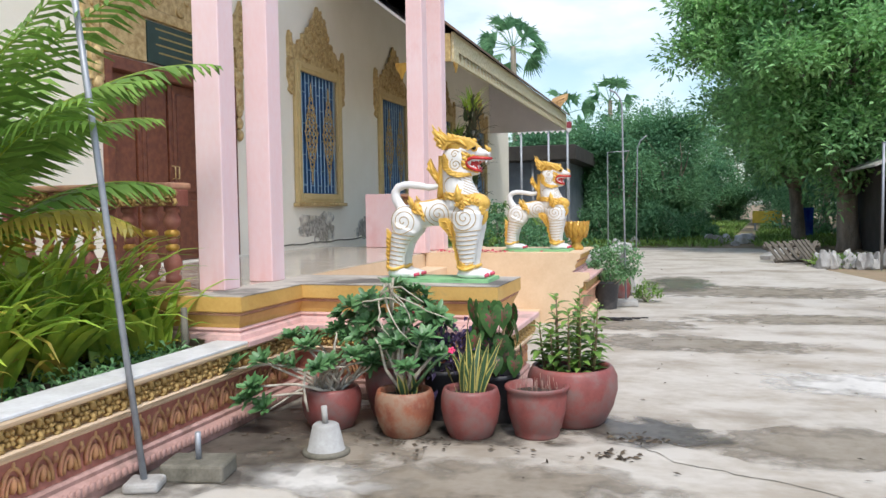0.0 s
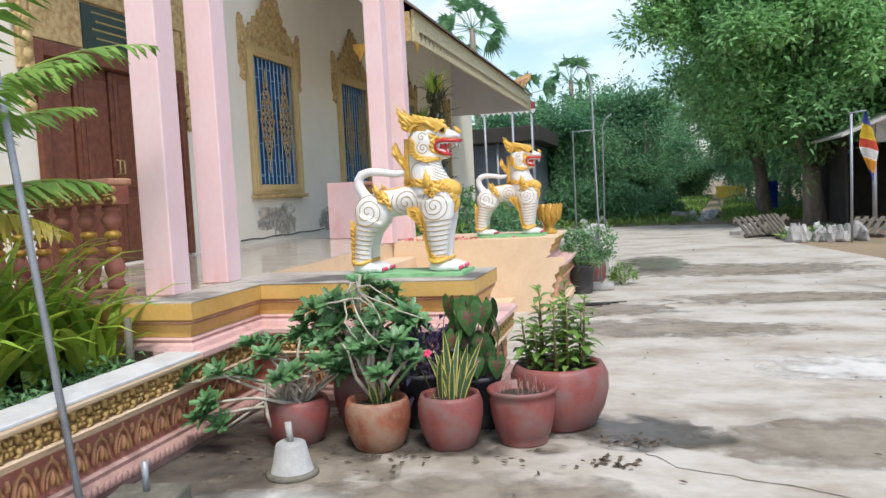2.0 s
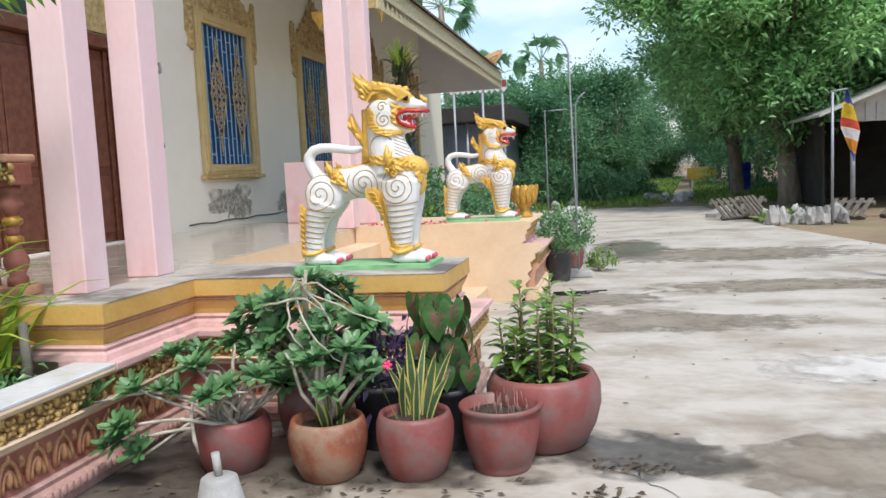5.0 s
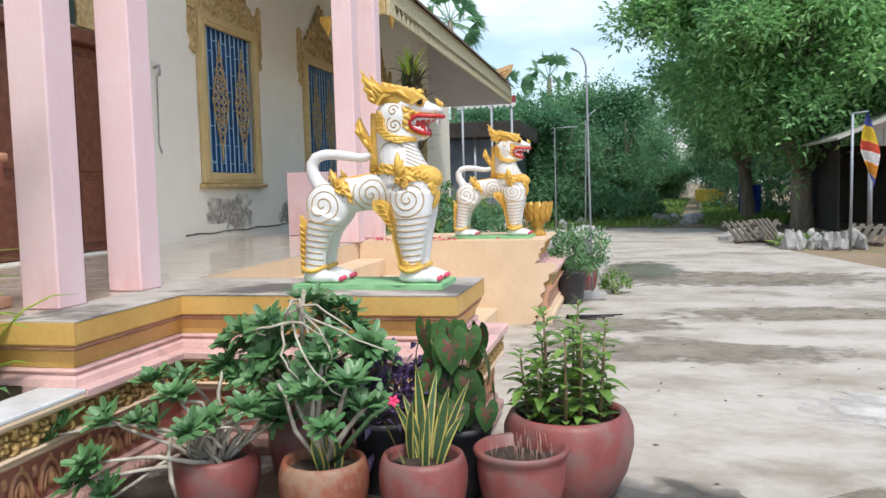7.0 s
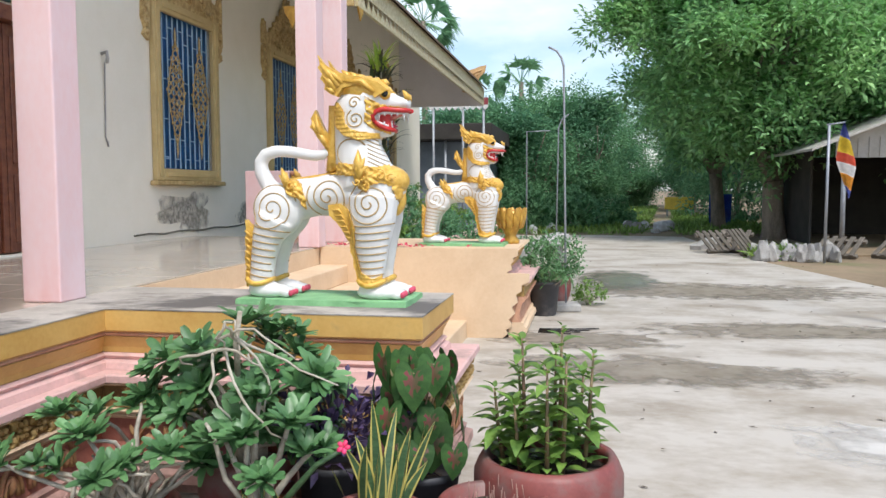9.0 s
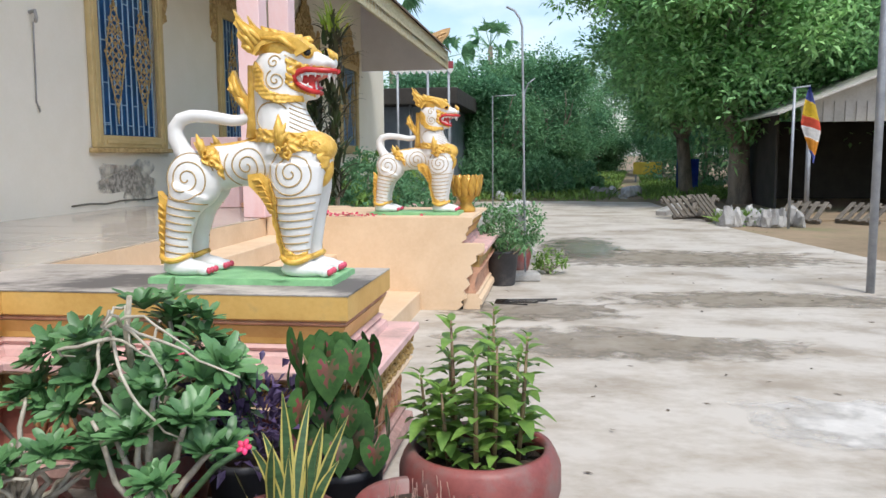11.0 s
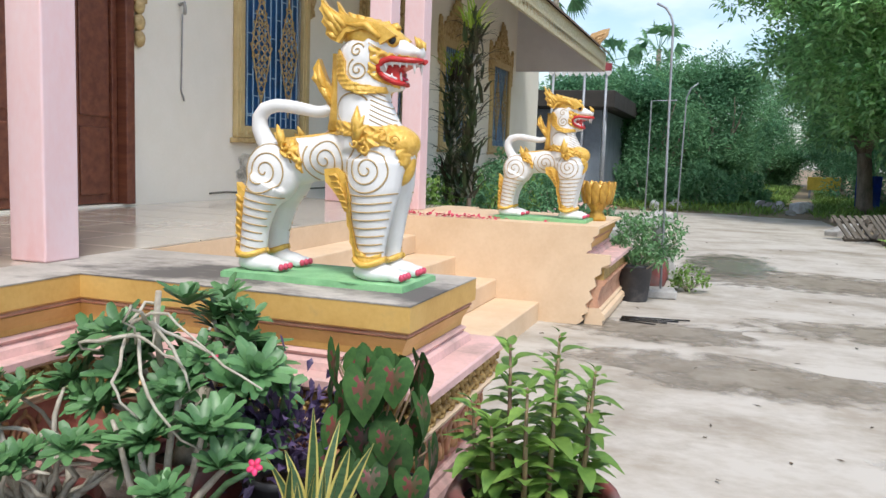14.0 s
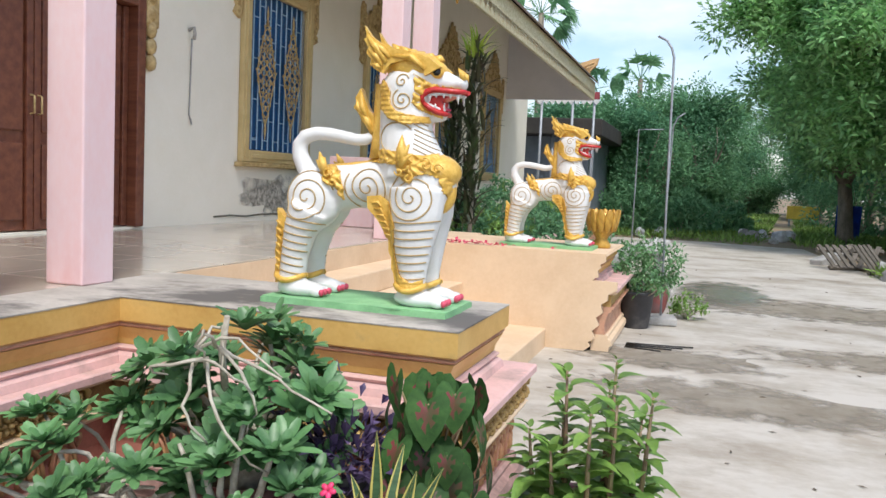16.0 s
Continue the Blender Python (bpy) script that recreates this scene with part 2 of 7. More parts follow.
M_GRASS = mat("wild_grass", (0.24, 0.38, 0.08), (0.12, 0.23, 0.05), 0.7, 0.6, 5, 0, rand=0.3, island=True, trans=0.25)
M_STICK = mat("dry_stick", (0.34, 0.22, 0.17), (0.22, 0.12, 0.1), 0.8, 20, 60, 0.1)
M_LITTER = mat("dark_dead_leaf", (0.13, 0.095, 0.06), (0.05, 0.04, 0.03), 0.9, 12, 60, 0.1, rand=0.4, island=True)
M_ROOF = mat("roof_tile", (0.20, 0.13, 0.09), (0.12, 0.08, 0.06), 0.7, 5, 30, 0.3)
M_SOFFIT = mat("soffit_paint", (0.80, 0.78, 0.79), (0.73, 0.71, 0.72), 0.8, 1.5, 30, 0.05)
M_VALANCE = mat("dark_red_valance", (0.30, 0.05, 0.06), (0.2, 0.03, 0.04), 0.7, 4, 40, 0.1)
M_FINIAL = mat("faded_orange_gilt", (0.66, 0.44, 0.22), (0.5, 0.3, 0.12), 0.6, 10, 60, 0.3)
M_FASCIA = mat("pale_gilt_fascia", (0.66, 0.60, 0.42), (0.46, 0.38, 0.2), 0.5, 22, 80, 0.5, metal=0.05)
M_BLUEGREY = mat("blue_grey_wall", (0.22, 0.26, 0.31), (0.15, 0.18, 0.22), 0.8, 1.5, 20, 0.1)
M_SHEET = mat("corrugated_sheet", (0.48, 0.46, 0.42), (0.36, 0.34, 0.3), 0.55, 2, 30, 0.1, metal=0.1)
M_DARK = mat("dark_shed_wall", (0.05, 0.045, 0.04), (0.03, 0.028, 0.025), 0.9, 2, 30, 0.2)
M_RUBBLE = mat("grey_rubble", (0.46, 0.45, 0.43), (0.3, 0.29, 0.27), 0.9, 4, 30, 0.4, rand=0.25)
M_PALLET = mat("weathered_baluster", (0.15, 0.13, 0.105), (0.09, 0.078, 0.062), 0.85, 6, 40, 0.3, rand=0.2)
F_BLUE = mat("flag_blue", (0.10, 0.13, 0.42), None, 0.8, 8, 60, 0.05)
F_YEL = mat("flag_yellow", (0.78, 0.55, 0.04), None, 0.8, 8, 60, 0.05)
F_RED = mat("flag_red", (0.68, 0.10, 0.05), None, 0.8, 8, 60, 0.05)
F_WHITE = mat("flag_white", (0.8, 0.78, 0.76), None, 0.8, 8, 60, 0.05)
F_ORANGE = mat("flag_orange", (0.70, 0.30, 0.03), None, 0.8, 8, 60, 0.05)
M_TARP = mat("blue_tarp", (0.03, 0.10, 0.42), (0.02, 0.06, 0.3), 0.5, 3, 30, 0.2)
M_YSIGN = mat("yellow_sheet", (0.75, 0.55, 0.08), None, 0.7, 3, 30, 0.05)


def fade(m, soft=0.34):
    """Lets a film thin out towards an uneven rim."""
    n, l = m.node_tree.nodes, m.node_tree.links
    tc, off, ln = n.new("ShaderNodeTexCoord"), n.new("ShaderNodeVectorMath"), n.new("ShaderNodeVectorMath")
    off.operation, ln.operation = "SUBTRACT", "LENGTH"
    off.inputs[1].default_value = (0.5, 0.5, 0.5)
    l.new(tc.outputs["Generated"], off.inputs[0])
    l.new(off.outputs["Vector"], ln.inputs[0])
    q = n.new("ShaderNodeTexNoise")
    q.inputs["Scale"].default_value, q.inputs["Detail"].default_value = 4.5, 9
    l.new(tc.outputs["Object"], q.inputs["Vector"])
    a = n.new("ShaderNodeMath")
    a.operation = "MULTIPLY_ADD"
    a.inputs[1].default_value = 0.9
    l.new(q.outputs["Fac"], a.inputs[0])
    l.new(ln.outputs["Value"], a.inputs[2])
    r = n.new("ShaderNodeMapRange")
    r.inputs["From Min"].default_value, r.inputs["From Max"].default_value = 0.62, 0.62 + soft
    l.new(a.outputs[0], r.inputs["Value"])
    t, ms = n.new("ShaderNodeBsdfTransparent"), n.new("ShaderNodeMixShader")
    l.new(r.outputs[0], ms.inputs["Fac"])
    l.new(n["Principled BSDF"].outputs["BSDF"], ms.inputs[1])
    l.new(t.outputs["BSDF"], ms.inputs[2])
    l.new(ms.outputs["Shader"], n["Material Output"].inputs["Surface"])


for film in (M_WET, M_PALE, M_STAIN, M_YARDSHADE, M_MOULD):
    fade(film)


# ---------- building blocks ----------
def part(name, bm, material, parent=None, label="", smooth=False):
    me = bpy.data.meshes.new(name)
    bm.normal_update()
    bm.to_mesh(me)
    bm.free()
    for q in (material if isinstance(material, (list, tuple)) else [material]):
        me.materials.append(q)
    if smooth:
        me.polygons.foreach_set("use_smooth", [True] * len(me.polygons))
    ob = new(name, me)
    ob.parent = parent
    if label:
        ob["label"] = label
    return ob


def share(ob, m, parent=None):
    """Another object on the same mesh."""
    o = new(ob.name.split(".")[0], ob.data)
    o.parent = parent or ob.parent
    o.matrix_basis = m
    return o


def thing(name, label, category, m=None, group="", kind=""):
    ob = new(name)
    ob.empty_display_size = 0.1
    ob.matrix_basis = m or Matrix()
    return tagged(ob, label, category, group, kind)


def box(bm, a, b, bevel=0.0, m=None):
    r = bmesh.ops.create_cube(bm, size=1.0)
    vs = r["verts"]
    a, b = Vector(a), Vector(b)
    for v in vs:
        v.co = Vector([(a[i] + b[i]) / 2 + v.co[i] * (b[i] - a[i]) for i in range(3)])
    if bevel:
        es = list({e for v in vs for e in v.link_edges})
        r = bmesh.ops.bevel(bm, geom=es, offset=bevel, segments=2, affect="EDGES", profile=0.5)
        vs = list({v for f in r["faces"] for v in f.verts} | {v for v in vs if v.is_valid})
    if m:
        for v in vs:
            v.co = m @ v.co
    return bm


def boxed(a, b, bevel=0.0, m=None):
    return box(bmesh.new(), a, b, bevel, m)


def lathe(bm, prof, seg=24, at=(0, 0, 0), wob=0.0, mi=0):
    """A turned body from (radius, height) pairs."""
    rings = []
    for r, z in prof:
        if r < 1e-5:
            rings.append([bm.verts.new((at[0], at[1], at[2] + z))])
        else:
            rings.append([bm.verts.new((at[0] + r * (1 + wob * noise.noise((math.cos(a) * 2, math.sin(a) * 2, z * 8))) * math.cos(a),
                                        at[1] + r * (1 + wob * noise.noise((math.cos(a) * 2 + 5, math.sin(a) * 2, z * 8))) * math.sin(a), at[2] + z))
                          for a in [2 * math.pi * k / seg for k in range(seg)]])
    for p, q in zip(rings, rings[1:]):
        for k in range(seg):
            k2 = (k + 1) % seg
            if len(p) == 1 and len(q) == 1:
                continue
            if len(p) == 1:
                f = bm.faces.new((p[0], q[k2], q[k]))
            elif len(q) == 1:
                f = bm.faces.new((p[k], p[k2], q[0]))
            else:
                f = bm.faces.new((p[k], p[k2], q[k2], q[k]))
            f.smooth, f.material_index = True, mi
    return bm


def tube(bm, pts, radii, seg=8, mi=0, flat=None):
    """A tapered tube along points. flat=(normal, factor) squashes it along that direction."""
    pts = [Vector(p) for p in pts]
    if not isinstance(radii, (list, tuple)):
        radii = [radii] * len(pts)
    rings, up = [], None
    for i, p in enumerate(pts):
        d = (pts[min(i + 1, len(pts) - 1)] - pts[max(i - 1, 0)]).normalized()
        if up is None:
            up = d.orthogonal().normalized()
        up = (up - d * up.dot(d))
        up = up.normalized() if up.length > 1e-6 else d.orthogonal().normalized()
        side = d.cross(up)
        ring = []
        for k in range(seg):
            a = 2 * math.pi * k / seg
            o = (up * math.cos(a) + side * math.sin(a)) * radii[i]
            if flat:
                o = o - Vector(flat[0]) * o.dot(Vector(flat[0])) * (1 - flat[1])
            ring.append(bm.verts.new(p + o))
        rings.append(ring)
    for p, q in zip(rings, rings[1:]):
        for k in range(seg):
            f = bm.faces.new((p[k], p[(k + 1) % seg], q[(k + 1) % seg], q[k]))
            f.smooth, f.material_index = True, mi
    for ring, rev in ((rings[0], True), (rings[-1], False)):
        f = bm.faces.new(ring[::-1] if rev else ring)
        f.material_index = mi
    return bm


def ball(bm, c, r, m=None, u=12, v=8, mi=0):
    s = r if isinstance(r, (list, tuple)) else (r, r, r)
    mm = Matrix.Translation(c) @ (m or Matrix()) @ Matrix.Diagonal((*s, 1))
    q = bmesh.ops.create_uvsphere(bm, u_segments=u, v_segments=v, radius=1, matrix=mm)
    for f in {f for w in q["verts"] for f in w.link_faces}:
        f.smooth, f.material_index = True, mi
    return bm


def plate(bm, outline, m, depth, mi=0):
    """A flat outline (u, v) laid by m, given thickness along its w."""
    a = [bm.verts.new(m @ Vector((u, v, 0))) for u, v in outline]
    b = [bm.verts.new(m @ Vector((u, v, depth))) for u, v in outline]
    fs = [bm.faces.new(a[::-1]), bm.faces.new(b)]
    for k in range(len(a)):
        k2 = (k + 1) % len(a)
        fs.append(bm.faces.new((a[k], a[k2], b[k2], b[k])))
    for f in fs:
        f.material_index = mi
    return bm


def sweep(bm, path, prof):
    """A moulding: profile (out, z) along a plan line, outward to its right, mitred."""
    P = [Vector(p) for p in path]
    rings = []
    for i, p in enumerate(P):
        ns = []
        for a, b in ((i - 1, i), (i, i + 1)):
            if 0 <= a and b < len(P):
                d = (P[b] - P[a]).normalized()
                ns.append(Vector((d.y, -d.x)))
        n = ns[0] if len(ns) == 1 else (ns[0] + ns[1]) / (1 + ns[0].dot(ns[1]))
        rings.append([bm.verts.new((p.x + n.x * o, p.y + n.y * o, z)) for o, z in prof])
    for a, b in zip(rings, rings[1:]):
        for k in range(len(prof) - 1):
            bm.faces.new((a[k], b[k], b[k + 1], a[k + 1]))
    for r in (rings[0], rings[-1][::-1]):
        bm.faces.new(r)
    bmesh.ops.recalc_face_normals(bm, faces=bm.faces)
    return bm


def sheet(name, verts, faces, material, parent=None, label=""):
    me = bpy.data.meshes.new(name)
    me.from_pydata([tuple(v) for v in verts], [], [tuple(f) for f in faces])
    for q in (material if isinstance(material, (list, tuple)) else [material]):
        me.materials.append(q)
    ob = new(name, me)
    ob.parent = parent
    if label:
        ob["label"] = label
    return ob


def leaf_cloud(rng, centres, normals, length, width, droop=0.3):
    """Folded leaves: six points each, from centre outward along the normal; arrays of verts and faces."""
    n = len(centres)
    d = normals / np.linalg.norm(normals, axis=1, keepdims=True)
    up = rng.normal(size=(n, 3)) * 0.5 + np.array([0, 0, 1.0])
    side = np.cross(d, up)
    side /= np.linalg.norm(side, axis=1, keepdims=True) + 1e-9
    nor = np.cross(side, d)
    L = length * rng.uniform(0.65, 1.25, (n, 1))
    W = width * rng.uniform(0.7, 1.2, (n, 1))
    drop = np.array([0, 0, -1.0]) * L * droop
    p0 = centres
    p1 = centres + d * L * 0.5 + side * W * 0.5 + nor * W * 0.15
    p2 = centres + d * L * 0.55
    p3 = centres + d * L * 0.5 - side * W * 0.5 + nor * W * 0.15
    p4 = centres + d * L + drop
    v = np.stack([p0, p1, p2, p3, p4], 1).reshape(-1, 3)
    base = np.arange(n)[:, None] * 5
    f = np.concatenate([base + np.array([[0, 1, 2]]), base + np.array([[0, 2, 3]]), base + np.array([[1, 4, 2]]), base + np.array([[2, 4, 3]])], 0)
    return v, f


def strap_leaves(rng, base, count, length, width, spread, stiff, seg=6):
    """Arching strap leaves from one crown; verts and faces."""
    V, F = [], []
    for _ in range(count):
        a, l, w = rng.uniform(0, 2 * math.pi), length * rng.uniform(0.6, 1.15), width * rng.uniform(0.7, 1.2)
        out, sid = np.array([math.cos(a), math.sin(a), 0]), np.array([-math.sin(a), math.cos(a), 0])
        lean, p = rng.uniform(0.05, spread), np.array(base) + rng.normal(size=3) * [0.05, 0.05, 0.01]
        for k in range(seg + 1):
            u = k / seg
            ww = w * (0.55 + 0.45 * math.sin(math.pi * min(u * 1.4 + 0.1, 1))) * (1 - u ** 4)
            V += [p + sid * ww / 2 + [0, 0, ww * 0.2], p.copy(), p - sid * ww / 2 + [0, 0, ww * 0.2]]
            ang = lean + u * u * stiff
            p = p + (out * math.sin(ang) + np.array([0, 0, math.cos(ang)])) * l / seg
        b = len(V) - 3 * (seg + 1)
        for k in range(seg):
            o = b + 3 * k
            F += [(o, o + 1, o + 4, o + 3), (o + 1, o + 2, o + 5, o + 4)]
    return V, F


# ---------- ground ----------
bm = bmesh.new()
box(bm, (-400, -300, -0.5), (400, 700, -0.02))
tagged(part("ground", bm, M_DIRT), "dry brown earth with patches of weeds", "ground", kind="structure")
bm = bmesh.new()
outline = [(-2, -30), (14, -30), (13.2, -4), (11.6, 6), (10.4, 13), (9.6, 17), (9.0, 20), (8.6, 24), (8.3, 29.5), (5.5, 30.2), (2.5, 29.8), (-2, 30)]
plate(bm, outline, pose(0, 0, -0.25), 0.25)
tagged(part("yard", bm, M_CONC), "stained and worn pale concrete yard slab", "concrete yard", kind="structure")


def patch(name, label, material, cx, cy, rx, ry, seed, h=0.004):
    """An uneven film on the yard."""
    bm = bmesh.new()
    pts = []
    for k in range(40):
        a = 2 * math.pi * k / 40
        r = 1 + 0.55 * noise.noise((math.cos(a) * 1.6 + seed, math.sin(a) * 1.6, seed * 3.1))
        pts.append((cx + rx * r * math.cos(a), cy + ry * r * math.sin(a)))
    f = bm.faces.new([bm.verts.new((x, y, h)) for x, y in pts])
    return tagged(part(name, bm, material), label, name.replace("_", " "), kind="structure")


patch("puddle", "shallow rain puddle on the concrete yard", M_WET, 5.7, 16.3, 0.9, 1.7, 3.3, 0.012)
patch("damp_patch", "damp dark patch on the concrete yard", M_STAIN, 6.8, 15.0, 2.4, 1.3, 8.1)
patch("damp_patch", "damp dark patch on the concrete yard", M_STAIN, 4.75, 4.0, 1.1, 0.5, 5.2)
patch("damp_patch", "damp dark patch on the concrete yard", M_STAIN, 6.9, 5.3, 1.1, 0.5, 9.4)
patch("damp_patch", "damp dark patch on the concrete yard", M_STAIN, 6.2, 9.2, 1.6, 0.6, 4.4)
patch("damp_patch", "damp dark patch on the concrete yard", M_STAIN, 7.6, 11.5, 1.8, 0.7, 7.9)
patch("damp_patch", "damp dark patch on the concrete yard", M_STAIN, 5.3, 10.6, 0.9, 0.6, 2.9)
patch("damp_patch", "damp dark patch on the concrete yard", M_STAIN, 3.5, 4.9, 0.9, 0.9, 1.7)
patch("cement_patch", "pale smear of cement on the yard", M_PALE, 7.2, 7.3, 0.9, 0.6, 2.2, 0.008)
patch("cement_patch", "pale smear of cement on the yard", M_PALE, 3.9, 4.0, 0.9, 0.3, 6.4, 0.008)
patch("cement_patch", "pale smear of cement on the yard", M_PALE, 8.3, 5.9, 0.9, 0.35, 3.4, 0.008)
# shade around the pots and the wall's foot, painted as dark films
patch("damp_patch", "painted shade on the dirty ground along the planter wall's foot", M_YARDSHADE, 3.1, 4.9, 0.7, 1.5, 1.1, 0.010)
patch("damp_patch", "painted shade on the dirty ground under the flower pots", M_YARDSHADE, 4.0, 5.3, 1.25, 0.6, 6.6, 0.011)
patch("damp_patch", "dark damp patch before the flower pots", M_STAIN, 4.9, 4.15, 0.9, 0.5, 3.7, 0.009)
# the big pot's shadow to its right, painted as a dark film
patch("damp_patch", "painted shadow of the big pot on the yard", M_YARDSHADE, 5.55, 5.45, 0.55, 0.35, 2.7, 0.010)

# thin cracks in the slab
rngc = random.Random(4)
for pts in ([(5.45, 5.25), (5.62, 5.1), (5.85, 4.8), (6.3, 4.62), (6.9, 4.3), (7.6, 4.25)], [(5.5, 5.55), (5.6, 5.5), (5.75, 5.3)]):
    bm, left, right = bmesh.new(), [], []
    for i in range(len(pts) - 1):
        for k in range(8):
            u = k / 8
            x, y = (pts[i][j] * (1 - u) + pts[i + 1][j] * u for j in (0, 1))
            x, y, w = x + rngc.uniform(-0.02, 0.02), y + rngc.uniform(-0.02, 0.02), rngc.uniform(0.003, 0.009)
            left.append(bm.verts.new((x, y - w, 0.003)))
            right.append(bm.verts.new((x, y + w, 0.003)))
    for k in range(len(left) - 1):
        bm.faces.new((left[k], left[k + 1], right[k + 1], right[k]))
    tagged(part("crack", bm, M_MOSS), "thin dark crack across the concrete yard", "crack", kind="structure")

# ---------- temple hall ----------
TOP, TIER = 0.94, 0.62
DOOR = (7.0, 9.6, 0.96, 3.25)
WINS = [(11.36, 13.12), (14.98, 16.74), (18.6, 20.36), (22.2, 23.96)]
WZ0, WZ1 = 1.68, 3.92
bm = bmesh.new()
holes = [(DOOR[0], DOOR[1], DOOR[2], DOOR[3])] + [(a + 0.1, b - 0.1, WZ0 + 0.1, WZ1 - 0.1) for a, b in WINS]
y = -8.0
for a, b, z0, z1 in holes:
    top = 8.4 if a < 13.3 else 6.0
    box(bm, (-0.3, y, 0), (0, a, top))
    box(bm, (-0.3, a, 0), (0, b, z0))
    box(bm, (-0.3, a, z1), (0, b, top))
    y = b
box(bm, (-0.3, y, 0), (0, 27.4, 6.0))
wall = tagged(part("wall_east", bm, M_WALL), "cream plastered temple wall with faint stains", "wall", kind="structure")
tagged(part("wall_north", boxed((-10, 27.1, 0), (-0.302, 27.4, 6.0)), M_WALL), "cream plastered temple wall", "wall", kind="structure")
tagged(part("wall_south", boxed((-10, -8, 0), (-0.302, -7.7, 8.4)), M_WALL), "cream plastered temple wall", "wall", kind="structure")
tagged(part("wall_west", boxed((-10.3, -8, 0), (-10.002, 27.4, 8.4)), M_WALL), "cream plastered temple wall", "wall", kind="structure")
tagged(part("ceiling", boxed((-10, -7.7, 5.7), (-0.302, 27.09, 5.8)), M_SOFFIT), "pale ceiling inside the hall", "ceiling", kind="structure")
# black mould under the first window and a crack along the wall's foot
for cy, cz, ry, rz in ((12.25, 1.25, 0.7, 0.3), (14.3, 1.2, 0.5, 0.2)):
    bm = bmesh.new()
    pts = []
    for k in range(36):
        a = 2 * math.pi * k / 36
        r = 1 + 0.7 * noise.noise((math.cos(a) * 2.2, math.sin(a) * 2.2, cy))
        pts.append((0.003, cy + ry * r * math.cos(a), cz + rz * r * math.sin(a)))
    bm.faces.new([bm.verts.new(p) for p in pts])
    part("mould_stain", bm, M_MOULD, wall, "grey-black mould stain")
bm = bmesh.new()
tube(bm, [(0.002, 10.9 + 0.35 * k, 1.02 + 0.012 * math.sin(k * 2.3)) for k in range(10)], 0.012, 5)
part("crack", bm, M_MOSS, wall, "dark crack along the wall's foot")

# porch floor, slab and stair
bm = bmesh.new()
box(bm, (0.001, 5.05, 0), (2.42, 12.30, TOP - 0.012))
box(bm, (2.425, 5.04, 0), (2.70, 6.80, TOP - 0.03))
box(bm, (2.425, 10.57, 0), (2.72, 12.33, TOP - 0.03))
tagged(part("terrace_core", bm, M_TAN), "plastered core of the temple terrace", "terrace", kind="structure")
floor = tagged(new("floor"), "glossy beige tiled porch floor", "floor", kind="structure")
t0 = part("tile", boxed((0.003, 0.003, 0), (0.597, 0.597, 0.012), 0.002), M_TILE, floor)
t0.matrix_basis = pose(0.0, 5.0, TOP - 0.01)
for i in range(4):
    for j in range(12):
        if i or j:
            share(t0, pose(0.602 * i, 5.0 + 0.61 * j, TOP - 0.01), floor)


def platform(outline, z0, z1, bevel=0.012):
    bm = bmesh.new()
    plate(bm, outline, pose(0, 0, z0), z1 - z0)
    es = [e for e in bm.edges if all(abs(v.co.z - z1) < 1e-4 for v in e.verts)]
    bmesh.ops.bevel(bm, geom=es, offset=bevel, segments=2, affect="EDGES")
    return bm


YEL_UP = [(-0.09, TOP - 0.004), (0, TOP - 0.004), (0.0, 0.83), (-0.012, 0.82), (-0.09, 0.82)]
RED_LN = [(-0.09, 0.818), (-0.022, 0.818), (-0.012, 0.808), (-0.022, 0.797), (-0.09, 0.797)]
YEL_LO = [(-0.09, 0.795), (-0.018, 0.795), (-0.03, 0.775), (-0.05, 0.735), (-0.055, 0.705), (-0.09, 0.705)]
COVE = [(-0.09, 0.703), (-0.052, 0.703), (-0.03, 0.69), (-0.045, 0.672), (-0.018, 0.655), (-0.01, TIER + 0.001), (-0.09, TIER + 0.001)]
CAP = [(-0.34, TIER), (0.02, TIER), (0.028, TIER - 0.008), (0.028, TIER - 0.04), (-0.34, TIER - 0.04)]
COPING = [(-0.235, TIER), (0.015, TIER), (0.02, TIER - 0.005), (0.02, TIER - 0.018), (-0.235, TIER - 0.018)]
LIP = [(-0.2, TIER - 0.042), (0.012, TIER - 0.042), (0.016, TIER - 0.052), (0.0, TIER - 0.062), (-0.015, TIER - 0.068), (-0.2, TIER - 0.068)]
COPE_LIP = [(-0.2, TIER - 0.02), (0.018, TIER - 0.02), (0.022, TIER - 0.035), (0.016, TIER - 0.05), (0.0, TIER - 0.062), (-0.015, TIER - 0.068), (-0.2, TIER - 0.068)]
BAND = [(-0.2, TIER - 0.07), (-0.035, TIER - 0.07), (-0.035, 0.437), (-0.2, 0.437)]
MID = [(-0.2, 0.435), (-0.012, 0.435), (-0.004, 0.425), (-0.012, 0.412), (-0.03, 0.404), (-0.022, 0.394), (-0.04, 0.378), (-0.2, 0.378)]
PANEL = [(-0.2, 0.376), (-0.05, 0.376), (-0.07, 0.32), (-0.085, 0.24), (-0.07, 0.165), (-0.2, 0.165)]
BASE = [(-0.2, 0.163), (-0.055, 0.163), (-0.04, 0.15), (-0.045, 0.125), (-0.01, 0.105), (-0.005, 0.06), (-0.03, 0.05), (-0.03, 0.0), (-0.2, 0.0)]


def mouldings(owner, path, items):
    for name, prof, material in items:
        part(name, sweep(bmesh.new(), path, prof), material, owner)


